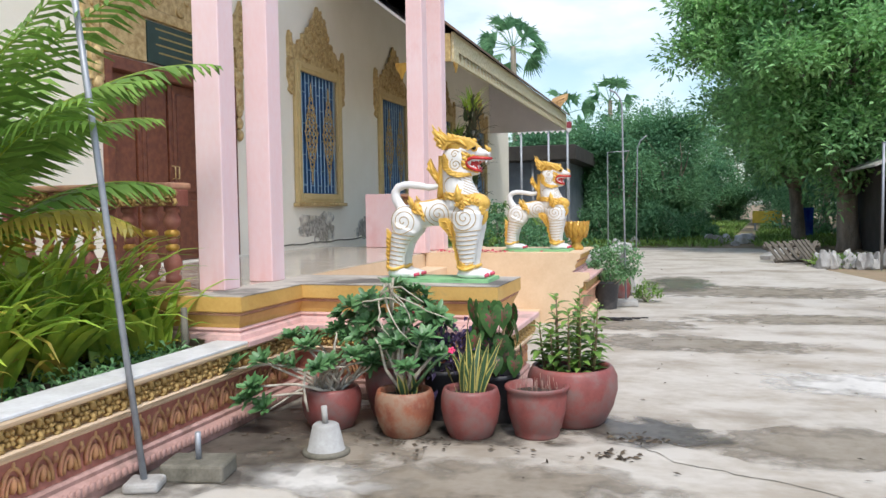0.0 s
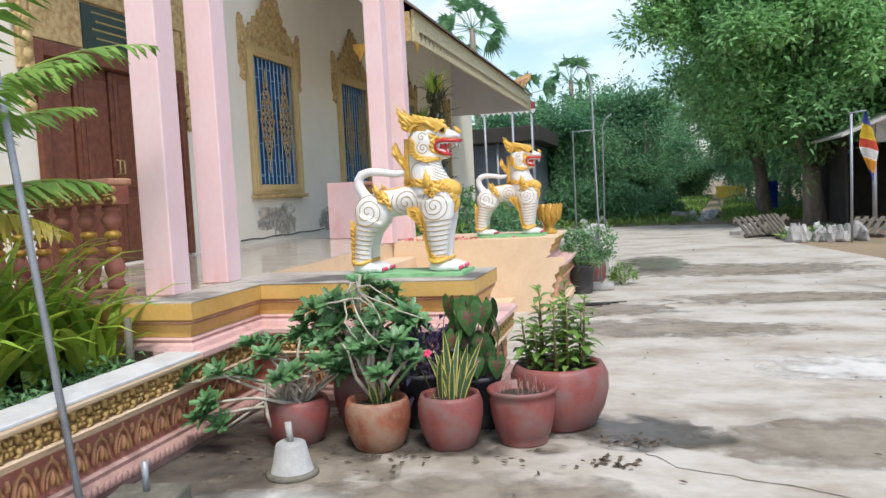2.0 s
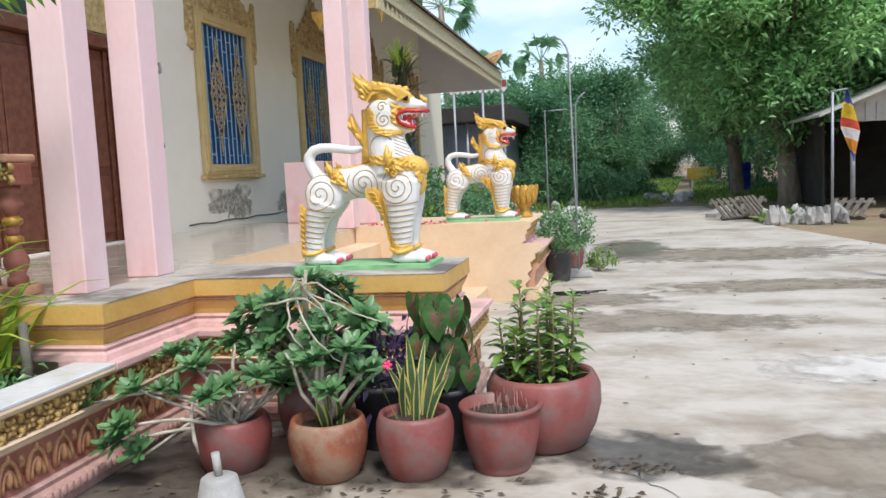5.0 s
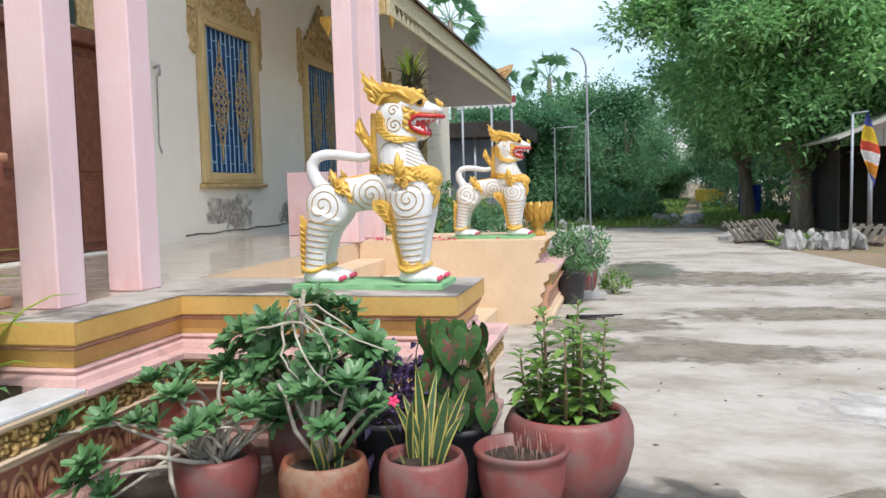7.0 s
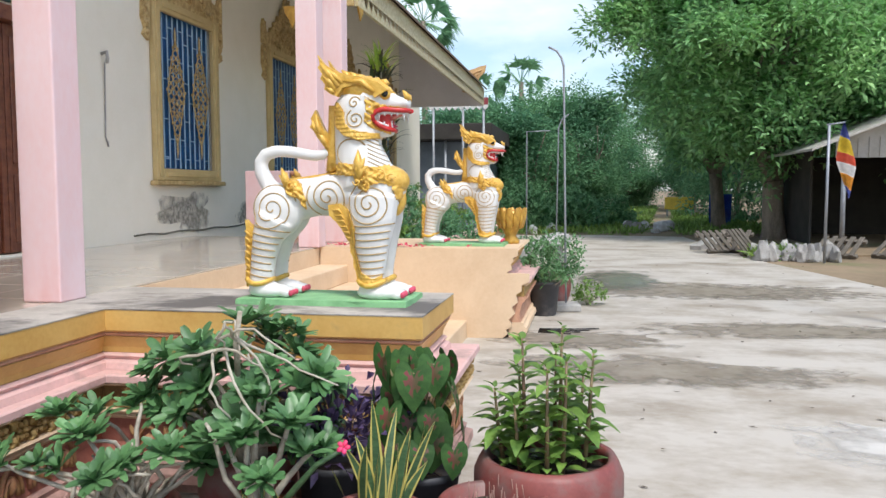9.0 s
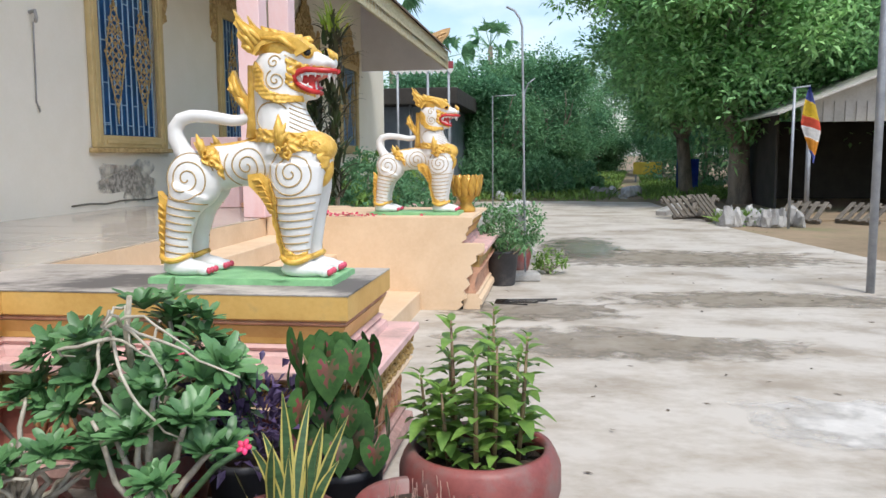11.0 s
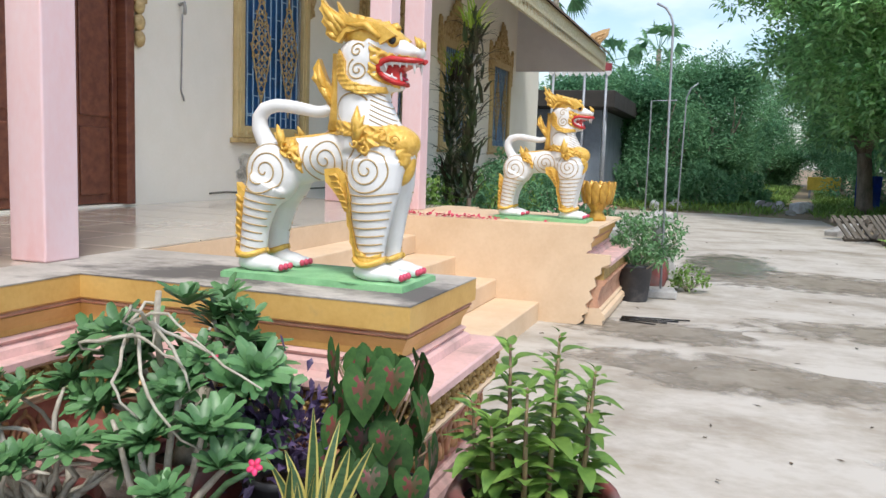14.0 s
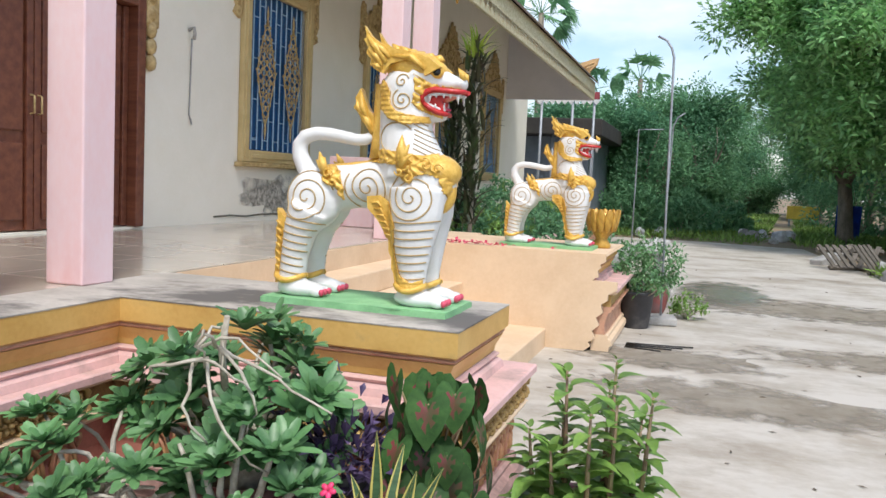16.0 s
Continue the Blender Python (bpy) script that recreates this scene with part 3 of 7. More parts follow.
PX, PY0, PY1 = 4.5, 5.93, 6.83
UP_PATH = [(0.02, 4.95), (2.82, 4.95), (2.82, PY0), (PX, PY0), (PX, PY1), (2.5, PY1)]
pedestal = thing("statue_pedestal", "ochre and pink stepped masonry pedestal with a worn grey top", "pedestal")
part("top_slab", platform([(2.40, 4.96), (2.822, 4.96), (2.822, PY0 - 0.002), (PX + 0.002, PY0 - 0.002), (PX + 0.002, PY1), (2.40, PY1)], TOP - 0.003, TOP + 0.003, 0.002), M_SLAB, pedestal, "weathered grey cement top")
mouldings(pedestal, UP_PATH, [("upper_moulding", YEL_UP, M_YEL), ("bead", RED_LN, M_SALMON), ("lower_moulding", YEL_LO, M_YEL), ("cove", COVE, M_PINKCAP)])
part("core", boxed((2.7, PY0 + 0.08, 0), (PX - 0.08, PY1 - 0.001, TOP - 0.021)), M_TAN, pedestal)
LOW_PATH = [(2.85, 4.95), (2.85, 5.86), (PX + 0.11, 5.86), (PX + 0.11, 6.93), (3.6, 6.93)]
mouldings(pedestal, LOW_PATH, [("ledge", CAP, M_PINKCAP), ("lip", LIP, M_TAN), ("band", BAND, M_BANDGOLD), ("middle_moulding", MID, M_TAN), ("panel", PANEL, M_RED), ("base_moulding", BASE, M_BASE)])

planter = thing("planter_wall", "low planter wall with carved gold bands and white coping", "planter wall")
WALLX = 2.85
PL_PATH = [(WALLX, -2.0), (WALLX, 4.945)]
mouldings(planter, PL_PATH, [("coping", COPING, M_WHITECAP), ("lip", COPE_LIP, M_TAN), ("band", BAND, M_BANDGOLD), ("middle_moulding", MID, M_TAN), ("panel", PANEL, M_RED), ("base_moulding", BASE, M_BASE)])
part("core", boxed((2.58, -2.0, 0), (2.72, 4.93, TIER - 0.045)), M_TAN, planter)
tagged(part("planting_bed", boxed((0.002, -7, 0), (2.579, 4.94, 0.50)), M_SOIL), "dark soil of the planting bed", "soil", kind="structure")

# far pedestal, its end wall cut square towards the stair
QY0, QY1 = 10.5, 12.1
far_ped = thing("statue_pedestal", "peach plastered pedestal whose moulded edge breaks off raggedly", "pedestal")
prof = [(2.43, 0.0), (4.40, 0.0), (4.46, 0.05), (4.44, 0.09), (4.50, 0.13), (4.47, 0.2), (4.53, 0.26), (4.5, 0.33), (4.56, 0.38), (4.54, 0.46), (4.6, 0.5), (4.6, 0.56), (4.68, 0.6),
        (4.68, 0.68), (4.45, 0.685), (4.47, 0.71), (4.5, 0.72), (4.49, 0.78), (4.52, 0.81), (4.51, 0.84), (4.56, 0.87), (4.56, TOP - 0.001), (2.43, TOP - 0.001)]
bm = bmesh.new()
mm = Matrix(((1, 0, 0, 0), (0, 0, -1, QY0 + 0.06), (0, 1, 0, 0), (0, 0, 0, 1)))
plate(bm, prof, mm, 0.06)
part("end_wall", bm, M_TAN, far_ped)
FAR_UP = [(4.5, QY0 + 0.065), (4.5, QY1), (2.8, QY1), (2.8, 12.4), (0.02, 12.4)]
FAR_LOW = [(4.66, QY0 + 0.065), (4.66, QY1 + 0.16), (2.9, QY1 + 0.16), (2.9, 24.0)]
mouldings(far_ped, FAR_UP, [("upper_moulding", YEL_UP, M_YEL), ("bead", RED_LN, M_SALMON), ("lower_moulding", YEL_LO, M_YEL), ("cove", COVE, M_PINKCAP)])
mouldings(far_ped, FAR_LOW, [("ledge", CAP, M_PINKCAP), ("lip", LIP, M_TAN), ("band", BAND, M_OLDGOLD), ("middle_moulding", MID, M_SALMON), ("panel", PANEL, M_SALMON), ("base_moulding", BASE, M_TAN)])
part("core", boxed((2.5, QY0 + 0.061, 0), (4.42, QY1 - 0.08, TOP - 0.021)), M_TAN, far_ped)
part("top_slab", platform([(2.4, QY0 + 0.002), (4.57, QY0 + 0.002), (4.57, QY1 + 0.01), (2.83, QY1 + 0.01), (2.83, 12.41), (2.4, 12.41)], TOP - 0.02, TOP + 0.002), M_TAN, far_ped)
tagged(part("planting_bed", boxed((0.002, 12.45, 0), (2.578, 24, 0.47)), M_SOIL), "dark soil of the planting bed", "soil", kind="structure")

stair = thing("porch_stair", "peach painted stair of five low steps", "stair")
for k, x in enumerate((4.03, 3.60, 3.17, 2.74)):
    part("step", boxed((2.421, PY1 + 0.001, 0.188 * k + (0.001 if k else -0.02)), (x, QY0 - 0.001, 0.188 * (k + 1)), 0.012), M_TAN, stair)

# columns
col = thing("porch_column", "square pink and lilac painted porch column", "column", pose(2.35, 6.19, TOP + 0.003), group="porch columns")
bm = boxed((-0.115, -0.115, 0), (0.115, 0.115, 7.3), 0.01)
part("shaft", bm, M_PINK, col)
for cy in (5.43, 10.48, 11.37):
    copy_thing(col, pose(2.35, cy, TOP + 0.003))
tagged(part("porch_ceiling", boxed((0.002, 4.9, 8.25), (2.62, 12.5, 8.4)), M_SOFFIT), "pale porch ceiling", "ceiling", kind="structure")
tagged(part("porch_roof", boxed((-0.29, 4.8, 8.41), (2.7, 12.6, 8.6)), M_ROOF), "tiled porch roof edge", "roof", kind="structure")

# eaves of the hall beyond the porch
EX, EZ0, EZ1, EY0, EY1 = 2.35, 3.86, 4.28, 12.2, 24.6
eave = thing("hall_eave", "gilded fascia and sloping lilac-grey soffit of the hall roof", "roof eave")
bm = bmesh.new()
plate(bm, [(0.002, 5.75), (EX, EZ0 + 0.06), (EX, EZ0 + 0.1), (0.002, 5.81)], Matrix(((1, 0, 0, 0), (0, 0, 1, EY0), (0, 1, 0, 0), (0, 0, 0, 1))), EY1 - EY0)
part("soffit", bm, M_SOFFIT, eave)
bm = bmesh.new()
plate(bm, [(0.002, 6.2), (EX + 0.12, EZ1 + 0.02), (EX + 0.12, EZ1 + 0.06), (0.002, 6.3)], Matrix(((1, 0, 0, 0), (0, 0, 1, EY0 - 0.1), (0, 1, 0, 0), (0, 0, 0, 1))), EY1 - EY0 + 0.2)
part("roof_tiles", bm, M_ROOF, eave)
part("fascia", boxed((EX + 0.002, EY0, EZ0), (EX + 0.05, EY1, EZ1 + 0.05), 0.008), M_FASCIA, eave, "gilded carved fascia board")
part("end_board", boxed((1.75, EY0 - 0.05, EZ0), (EX, EY0 - 0.002, EZ1 + 0.02), 0.006), M_DULLGOLD, eave)
bm = bmesh.new()
plate(bm, [(0.002, EZ0), (EX, EZ0), (EX, EZ1), (0.002, 6.15)], Matrix(((1, 0, 0, 0), (0, 0, 1, EY1 + 0.002), (0, 1, 0, 0), (0, 0, 0, 1))), 0.05)
part("far_board", bm, M_SOFFIT, eave)
dr = part("pendant", plate(bmesh.new(), [(-0.11, 0), (0.11, 0), (0.1, -0.05), (0.05, -0.09), (0, -0.16), (-0.05, -0.09), (-0.1, -0.05)], Matrix(), 0.02), M_GOLD, eave)
dr.matrix_basis = Matrix.Translation((EX + 0.03, EY0 + 0.12, EZ0)) @ Euler((radians(90), 0, radians(90))).to_matrix().to_4x4()
for k in range(1, 50):
    share(dr, Matrix.Translation((EX + 0.03, EY0 + 0.12 + 0.245 * k, EZ0 + 0.19)) @ Euler((radians(90), 0, radians(90))).to_matrix().to_4x4() @ Matrix.Diagonal((1, 1, 1, 1)))
for k in range(3):
    share(dr, Matrix.Translation((EX - 0.3 - 0.25 * k, EY0 - 0.06, EZ0 + 0.02)) @ Euler((radians(90), 0, 0)).to_matrix().to_4x4() @ Matrix.Diagonal((1, 1.7, 1, 1)))
tagged(part("hall_roof", boxed((-10.3, 13.5, 6.05), (-0.001, 27.4, 6.25)), M_ROOF), "tiled roof of the hall", "roof", kind="structure")
tagged(part("hall_roof", boxed((-10.3, -8, 8.41), (-0.301, 13.1, 8.6)), M_ROOF), "tiled roof of the hall", "roof", kind="structure")
fin = thing("roof_finial", "curling gilded serpent-head roof finial", "roof finial", pose(EX - 0.15, EY1 + 0.02, EZ1 + 0.05) @ Matrix.Scale(0.8, 4))
bm = bmesh.new()
plate(bm, [(-0.5, -0.1), (-0.15, -0.2), (0.0, 0.05), (0.03, 0.25), (0.1, 0.38), (0.28, 0.55), (0.33, 0.78), (0.12, 0.74), (-0.05, 0.68), (-0.25, 0.62), (-0.36, 0.45), (-0.3, 0.3), (-0.42, 0.15)],
      Euler((radians(90), 0, 0)).to_matrix().to_4x4(), 0.12)
for k in range(4):
    tube(bm, [(-0.25 + 0.05 * k, -0.14, 0.1 + 0.12 * k), (-0.12 + 0.06 * k, -0.15, 0.22 + 0.12 * k), (0.0 + 0.07 * k, -0.13, 0.3 + 0.11 * k)], [0.03, 0.045, 0.01], 7)
part("crest", bm, M_FINIAL, fin)


# ---------- carved trim on planter and pedestals ----------
def flower_relief():
    bm = bmesh.new()
    ball(bm, (0, 0, 0.006), (0.013, 0.013, 0.012), u=8, v=5)
    for k in range(6):
        a = k * math.pi / 3
        ball(bm, (0.026 * math.cos(a), 0.026 * math.sin(a), 0.002), (0.016, 0.011, 0.010), Matrix.Rotation(a, 4, "Z"), 8, 5)
    for s in (-1, 1):
        for t in (-1, 1):
            tube(bm, [(s * 0.045, t * 0.01, 0.002), (s * 0.06, t * 0.035, 0.004), (s * 0.045, t * 0.052, 0.003), (s * 0.03, t * 0.045, 0.002)], [0.012, 0.012, 0.009, 0.005], 6)
    for v in bm.verts:
        v.co = Vector((v.co.x * 1.06, v.co.y * 1.12, v.co.z * 1.9))
    return bm


def arch_relief():
    bm = bmesh.new()
    for r, rad in ((0.062, 0.009), (0.04, 0.008)):
        tube(bm, [(r * math.cos(a), -0.05 + r * 1.6 * math.sin(a), 0.004) for a in [math.pi * k / 10 for k in range(11)]], rad, 6)
    ball(bm, (0, -0.01, 0.004), (0.016, 0.035, 0.014), u=8, v=6)
    ball(bm, (0, 0.06, 0.004), (0.012, 0.022, 0.012), u=8, v=5)
    for s in (-1, 1):
        ball(bm, (s * 0.085, 0.03, 0.002), (0.012, 0.03, 0.010), Matrix.Rotation(-s * 0.4, 4, "Z"), 8, 5)
    for v in bm.verts:
        v.co = Vector((v.co.x * 1.1, v.co.y * 1.4, v.co.z * 2.0))
    return bm


FACE_X = Matrix(((0, 0, 1, 0), (1, 0, 0, 0), (0, 1, 0, 0), (0, 0, 0, 1)))     # u -> y, v -> z, out -> +x
FACE_Y = Matrix(((1, 0, 0, 0), (0, 0, -1, 0), (0, 1, 0, 0), (0, 0, 0, 1)))    # u -> x, v -> z, out -> -y
fl = part("flower_relief", flower_relief(), M_OLDGOLD, planter, "carved gold flower")
fl.matrix_basis = Matrix.Translation((WALLX - 0.033, 2.2, 0.495)) @ FACE_X
for k in range(1, 22):
    share(fl, Matrix.Translation((WALLX - 0.033, 2.2 + 0.125 * k, 0.495)) @ FACE_X, planter)
for k in range(6):
    share(fl, Matrix.Translation((WALLX - 0.033, 5.03 + 0.125 * k, 0.495)) @ FACE_X, pedestal)
for k in range(13):
    share(fl, Matrix.Translation((3.02 + 0.127 * k, 5.893, 0.495)) @ FACE_Y, pedestal)
for k in range(9):
    share(fl, Matrix.Translation((PX + 0.077, 5.93 + 0.122 * k, 0.495)) @ FACE_X, pedestal)
ar = part("arch_relief", arch_relief(), M_FADEDGOLD, planter, "carved gold arch leaf")
ar.matrix_basis = Matrix.Translation((WALLX - 0.078, 2.3, 0.265)) @ FACE_X
for k in range(1, 15):
    share(ar, Matrix.Translation((WALLX - 0.078, 2.3 + 0.19 * k, 0.265)) @ FACE_X, planter)
for k in range(4):
    share(ar, Matrix.Translation((WALLX - 0.078, 5.05 + 0.19 * k, 0.265)) @ FACE_X, pedestal)
for k in range(8):
    share(ar, Matrix.Translation((3.05 + 0.19 * k, 5.935, 0.265)) @ FACE_Y, pedestal)
for k in range(5):
    share(ar, Matrix.Translation((PX + 0.032, 6.0 + 0.19 * k, 0.265)) @ FACE_X, pedestal)
bm = bmesh.new()
ball(bm, (0, 0, 0), (0.022, 0.032, 0.014), u=8, v=5)
pt = part("lotus_petal", bm, M_BASE, planter)
pt.matrix_basis = Matrix.Translation((WALLX - 0.008, 2.2, 0.085)) @ FACE_X
for k in range(1, 70):
    share(pt, Matrix.Translation((WALLX - 0.008, 2.2 + 0.052 * k, 0.085)) @ FACE_X, planter)


# ---------- windows, door ----------
def flame_pediment(w, h, seed):
    """A carved gable: stepped flame outline with raised scrolls. u across, v up from the frame's top."""
    rr = random.Random(seed)
    half = [(w * 0.5, 0.0), (w * 0.60, 0.02), (w * 0.60, 0.30 * h), (w * 0.575, 0.42 * h), (w * 0.545, 0.30 * h), (w * 0.50, 0.22 * h), (w * 0.42, 0.26 * h), (w * 0.40, 0.33 * h), (w * 0.33, 0.36 * h), (w * 0.32, 0.45 * h),
            (w * 0.24, 0.47 * h), (w * 0.22, 0.58 * h), (w * 0.15, 0.62 * h), (w * 0.12, 0.74 * h), (w * 0.055, 0.78 * h), (w * 0.035, 0.9 * h), (0.0, h)]
    out = half + [(-u, v) for u, v in half[-2::-1]]
    bm = bmesh.new()
    plate(bm, out, Matrix(), 0.05)
    for k in range(90):
        v = rr.uniform(0.03, 0.9) * h
        lim = w * 0.5 * max(0.04, 1 - v / h) ** 0.9
        u = rr.uniform(-lim, lim) * 0.9
        a, s = rr.uniform(0, 6.28), rr.uniform(0.045, 0.085)
        tube(bm, [(u + s * (1 - q * 0.75) * math.cos(a + q * 4.2), v + s * (1 - q * 0.75) * math.sin(a + q * 4.2), 0.055 + 0.02 * q) for q in [0, 0.2, 0.4, 0.6, 0.8, 1]], [0.008, 0.016, 0.02, 0.02, 0.016, 0.008], 5)
    for s in (-1, 1):
        for k in range(7):
            v = 0.02 + k * 0.055 * h
            ball(bm, (s * w * 0.565, v, 0.05), (0.035, 0.04, 0.03), u=6, v=4)
        # side hangers
        plate(bm, [(s * w * 0.51, 0), (s * w * 0.60, 0), (s * w * 0.61, -0.3), (s * w * 0.57, -0.42), (s * w * 0.60, -0.5), (s * w * 0.53, -0.56), (s * w * 0.515, -0.3)][::s], Matrix(), 0.045)
        for k in range(5):
            ball(bm, (s * w * 0.56, -0.06 - k * 0.1, 0.045), (0.035, 0.045, 0.025), u=6, v=4)
    bmesh.ops.recalc_face_normals(bm, faces=bm.faces)
    return bm


def lozenge(h, w):
    """A tall gilded openwork lozenge: crossing ribs, leaf curls on its rim, a spike at each end."""
    bm = bmesh.new()

    def half(v):
        return w * 0.5 * (1 - abs(v) * 2 / h) ** 0.85 if abs(v) < h / 2 else 0.0
    for s in (-1, 1):
        tube(bm, [(s * half(v), v, 0) for v in [(-0.5 + k / 24) * h for k in range(25)]], 0.010, 5)
        for j in range(-5, 6):
            pts = []
            for k in range(13):
                v = j * h * 0.085 + (k / 12 - 0.5) * h * 0.30
                u = s * (k / 12 - 0.5) * w * 1.1
                if abs(u) <= half(v):
                    pts.append((u, v, 0.004))
            if len(pts) > 1:
                tube(bm, pts, 0.008, 5)
        for k in range(9):
            v = (k - 4) * h * 0.105
            x = half(v)
            tube(bm, [(s * x, v, 0), (s * (x + 0.022), v + 0.012, 0), (s * (x + 0.026), v + 0.034, 0), (s * (x + 0.008), v + 0.04, 0)], [0.006, 0.009, 0.008, 0.004], 5)
        tube(bm, [(0, s * h * 0.64, 0), (0, s * h * 0.56, 0), (0, s * h * 0.44, 0)], [0.004, 0.016, 0.012], 6)
    for k in range(7):
        v = (k - 3) * h * 0.11
        ball(bm, (0, v, 0.006), (0.018, 0.030, 0.012), u=8, v=5)
        if half(v) > 0.09:
            for s in (-1, 1):
                ball(bm, (s * half(v) * 0.52, v + h * 0.03, 0.006), (0.015, 0.026, 0.010), u=8, v=5)
    return bm


W, H = 1.76, WZ1 - WZ0
win = thing("window_1", "blue barred temple window in a carved gold frame", "window", Matrix.Translation((0.0, sum(WINS[0]) / 2, WZ0)) @ FACE_X, group="temple windows", kind="structure")
bm = bmesh.new()
for a, b in (((-W / 2, 0), (-W / 2 + 0.17, H)), ((W / 2 - 0.17, 0), (W / 2, H)), ((-W / 2 + 0.171, 0), (W / 2 - 0.171, 0.15)), ((-W / 2 + 0.171, H - 0.15), (W / 2 - 0.171, H))):
    box(bm, (*a, 0.002), (*b, 0.07), 0.012)
    box(bm, (a[0] + 0.05, a[1] + 0.05, 0.06), (b[0] - 0.05, b[1] - 0.05, 0.085), 0.008)
part("window_frame", bm, M_FRAME, win)
part("window_sill", boxed((-W / 2 - 0.06, -0.06, 0.002), (W / 2 + 0.06, -0.002, 0.11), 0.012), M_DULLGOLD, win)
part("shutter", boxed((-W / 2 + 0.11, 0.11, -0.10), (W / 2 - 0.11, H - 0.11, -0.06)), M_BLUE, win, "dark blue closed shutter")
bar = part("bar", boxed((-0.0095, 0.16, 0.0), (0.0095, H - 0.16, 0.014), 0.003), M_LBLUE, win)
bar.matrix_basis = pose(-0.6, 0, 0.01)
for k in range(1, 10):
    share(bar, pose(-0.6 + 0.1333 * k, 0, 0.01), win)
tie = part("tie_bar", boxed((-0.066, -0.007, 0.0), (0.066, 0.007, 0.014), 0.003), M_LBLUE, win)
tie.matrix_basis = pose(-0.53, 0.3, 0.011)
rw = random.Random(8)
for k in range(9):
    for j in range(4):
        share(tie, pose(-0.53 + 0.1333 * k, 0.28 + j * 0.5 + (0.25 if k % 2 else 0) * (1 if j < 3 else 0.6), 0.011), win)
lz = part("grille_ornament", lozenge(1.3, 0.44), M_DULLGOLD, win, "gilded lattice lozenge")
lz.matrix_basis = pose(-0.33, H * 0.5, 0.05)
share(lz, pose(0.33, H * 0.5, 0.05), win)
pd = part("pediment", flame_pediment(W, 1.0, 3), M_DULLGOLD, win, "carved gold flame gable")
pd.matrix_basis = pose(0, H + 0.002, 0.002)
for i, (a, b) in enumerate(WINS[1:]):
    w2 = copy_thing(win, Matrix.Translation((0.0, (a + b) / 2, WZ0)) @ FACE_X)
    w2.name = f"window_{i + 2}"

door = thing("door_1", "closed red-brown panelled wooden temple door", "door", Matrix.Translation((0, (DOOR[0] + DOOR[1]) / 2, DOOR[2])) @ FACE_X, kind="structure")
DW, DH = DOOR[1] - DOOR[0], DOOR[3] - DOOR[2]
bm = bmesh.new()
box(bm, (-DW / 2 + 0.001, 0.002, -0.2), (-DW / 2 + 0.12, DH - 0.001, 0.06), 0.01)
box(bm, (DW / 2 - 0.12, 0.002, -0.2), (DW / 2 - 0.001, DH - 0.001, 0.06), 0.01)
box(bm, (-DW / 2 + 0.121, DH - 0.14, -0.2), (DW / 2 - 0.121, DH - 0.001, 0.06), 0.01)
part("door_frame", bm, M_WOOD, door)
for k in range(4):
    lw = (DW - 0.25) / 4
    x0 = -DW / 2 + 0.125 + k * lw
    bm = bmesh.new()
    box(bm, (x0 + 0.004, 0.012, -0.12), (x0 + lw - 0.004, DH - 0.146, -0.08), 0.004)
    for z0, z1 in ((0.1, 0.75), (0.85, DH - 0.25)):
        box(bm, (x0 + 0.1, z0, -0.085), (x0 + lw - 0.1, z1, -0.055), 0.015)
    for xa, xb in ((x0 + 0.006, x0 + 0.075), (x0 + lw - 0.075, x0 + lw - 0.006)):
        box(bm, (xa, 0.014, -0.081), (xb, DH - 0.15, -0.045), 0.006)
    leaf = part("door_leaf", bm, M_WOOD, door)
    if k in (1, 2):
        hb = bmesh.new()
        xh = x0 + (lw - 0.04 if k == 1 else 0.04)
        tube(hb, [(xh, 1.0, -0.045), (xh, 1.01, 0.0), (xh, 1.15, 0.0), (xh, 1.16, -0.045)], 0.009, 6)
        part("handle", hb, M_DULLGOLD, leaf, "dull brass pull handle")
bm = bmesh.new()
for s in (-1, 1):
    box(bm, (s * (DW / 2 + 0.1) - 0.095, DH - 0.3, 0.002), (s * (DW / 2 + 0.1) + 0.095, DH + 0.25, 0.06), 0.01)
    for k in range(6):
        ball(bm, (s * (DW / 2 + 0.09), DH - 0.65 + 0.16 * k, 0.04), (0.075, 0.09, 0.05), u=8, v=5)
box(bm, (-DW / 2, DH + 0.52, 0.002), (DW / 2, DH + 0.64, 0.07), 0.012)
part("gilt_surround", bm, M_DULLGOLD, door)
gp = part("pediment", flame_pediment(DW, 1.3, 5), M_DULLGOLD, door, "carved gold flame gable")
gp.matrix_basis = pose(0, DH + 0.645, 0.002)
sg = part("sign_board", boxed((-0.55, DH + 0.03, 0.004), (0.62, DH + 0.5, 0.04), 0.006), M_SIGN, door, "dark green sign with small gilt lines")
for k in range(4):
    part("lettering", boxed((-0.4 + 0.06 * (k % 2), DH + 0.42 - 0.09 * k, 0.041), (0.45 - 0.05 * k, DH + 0.44 - 0.09 * k, 0.043)), M_INK, sg)
part("side_panel", boxed((-DW / 2, DH + 0.02, 0.002), (-0.58, DH + 0.51, 0.05), 0.01), M_DULLGOLD, door)
part("side_panel", boxed((0.65, DH + 0.02, 0.002), (DW / 2, DH + 0.51, 0.05), 0.01), M_DULLGOLD, door)

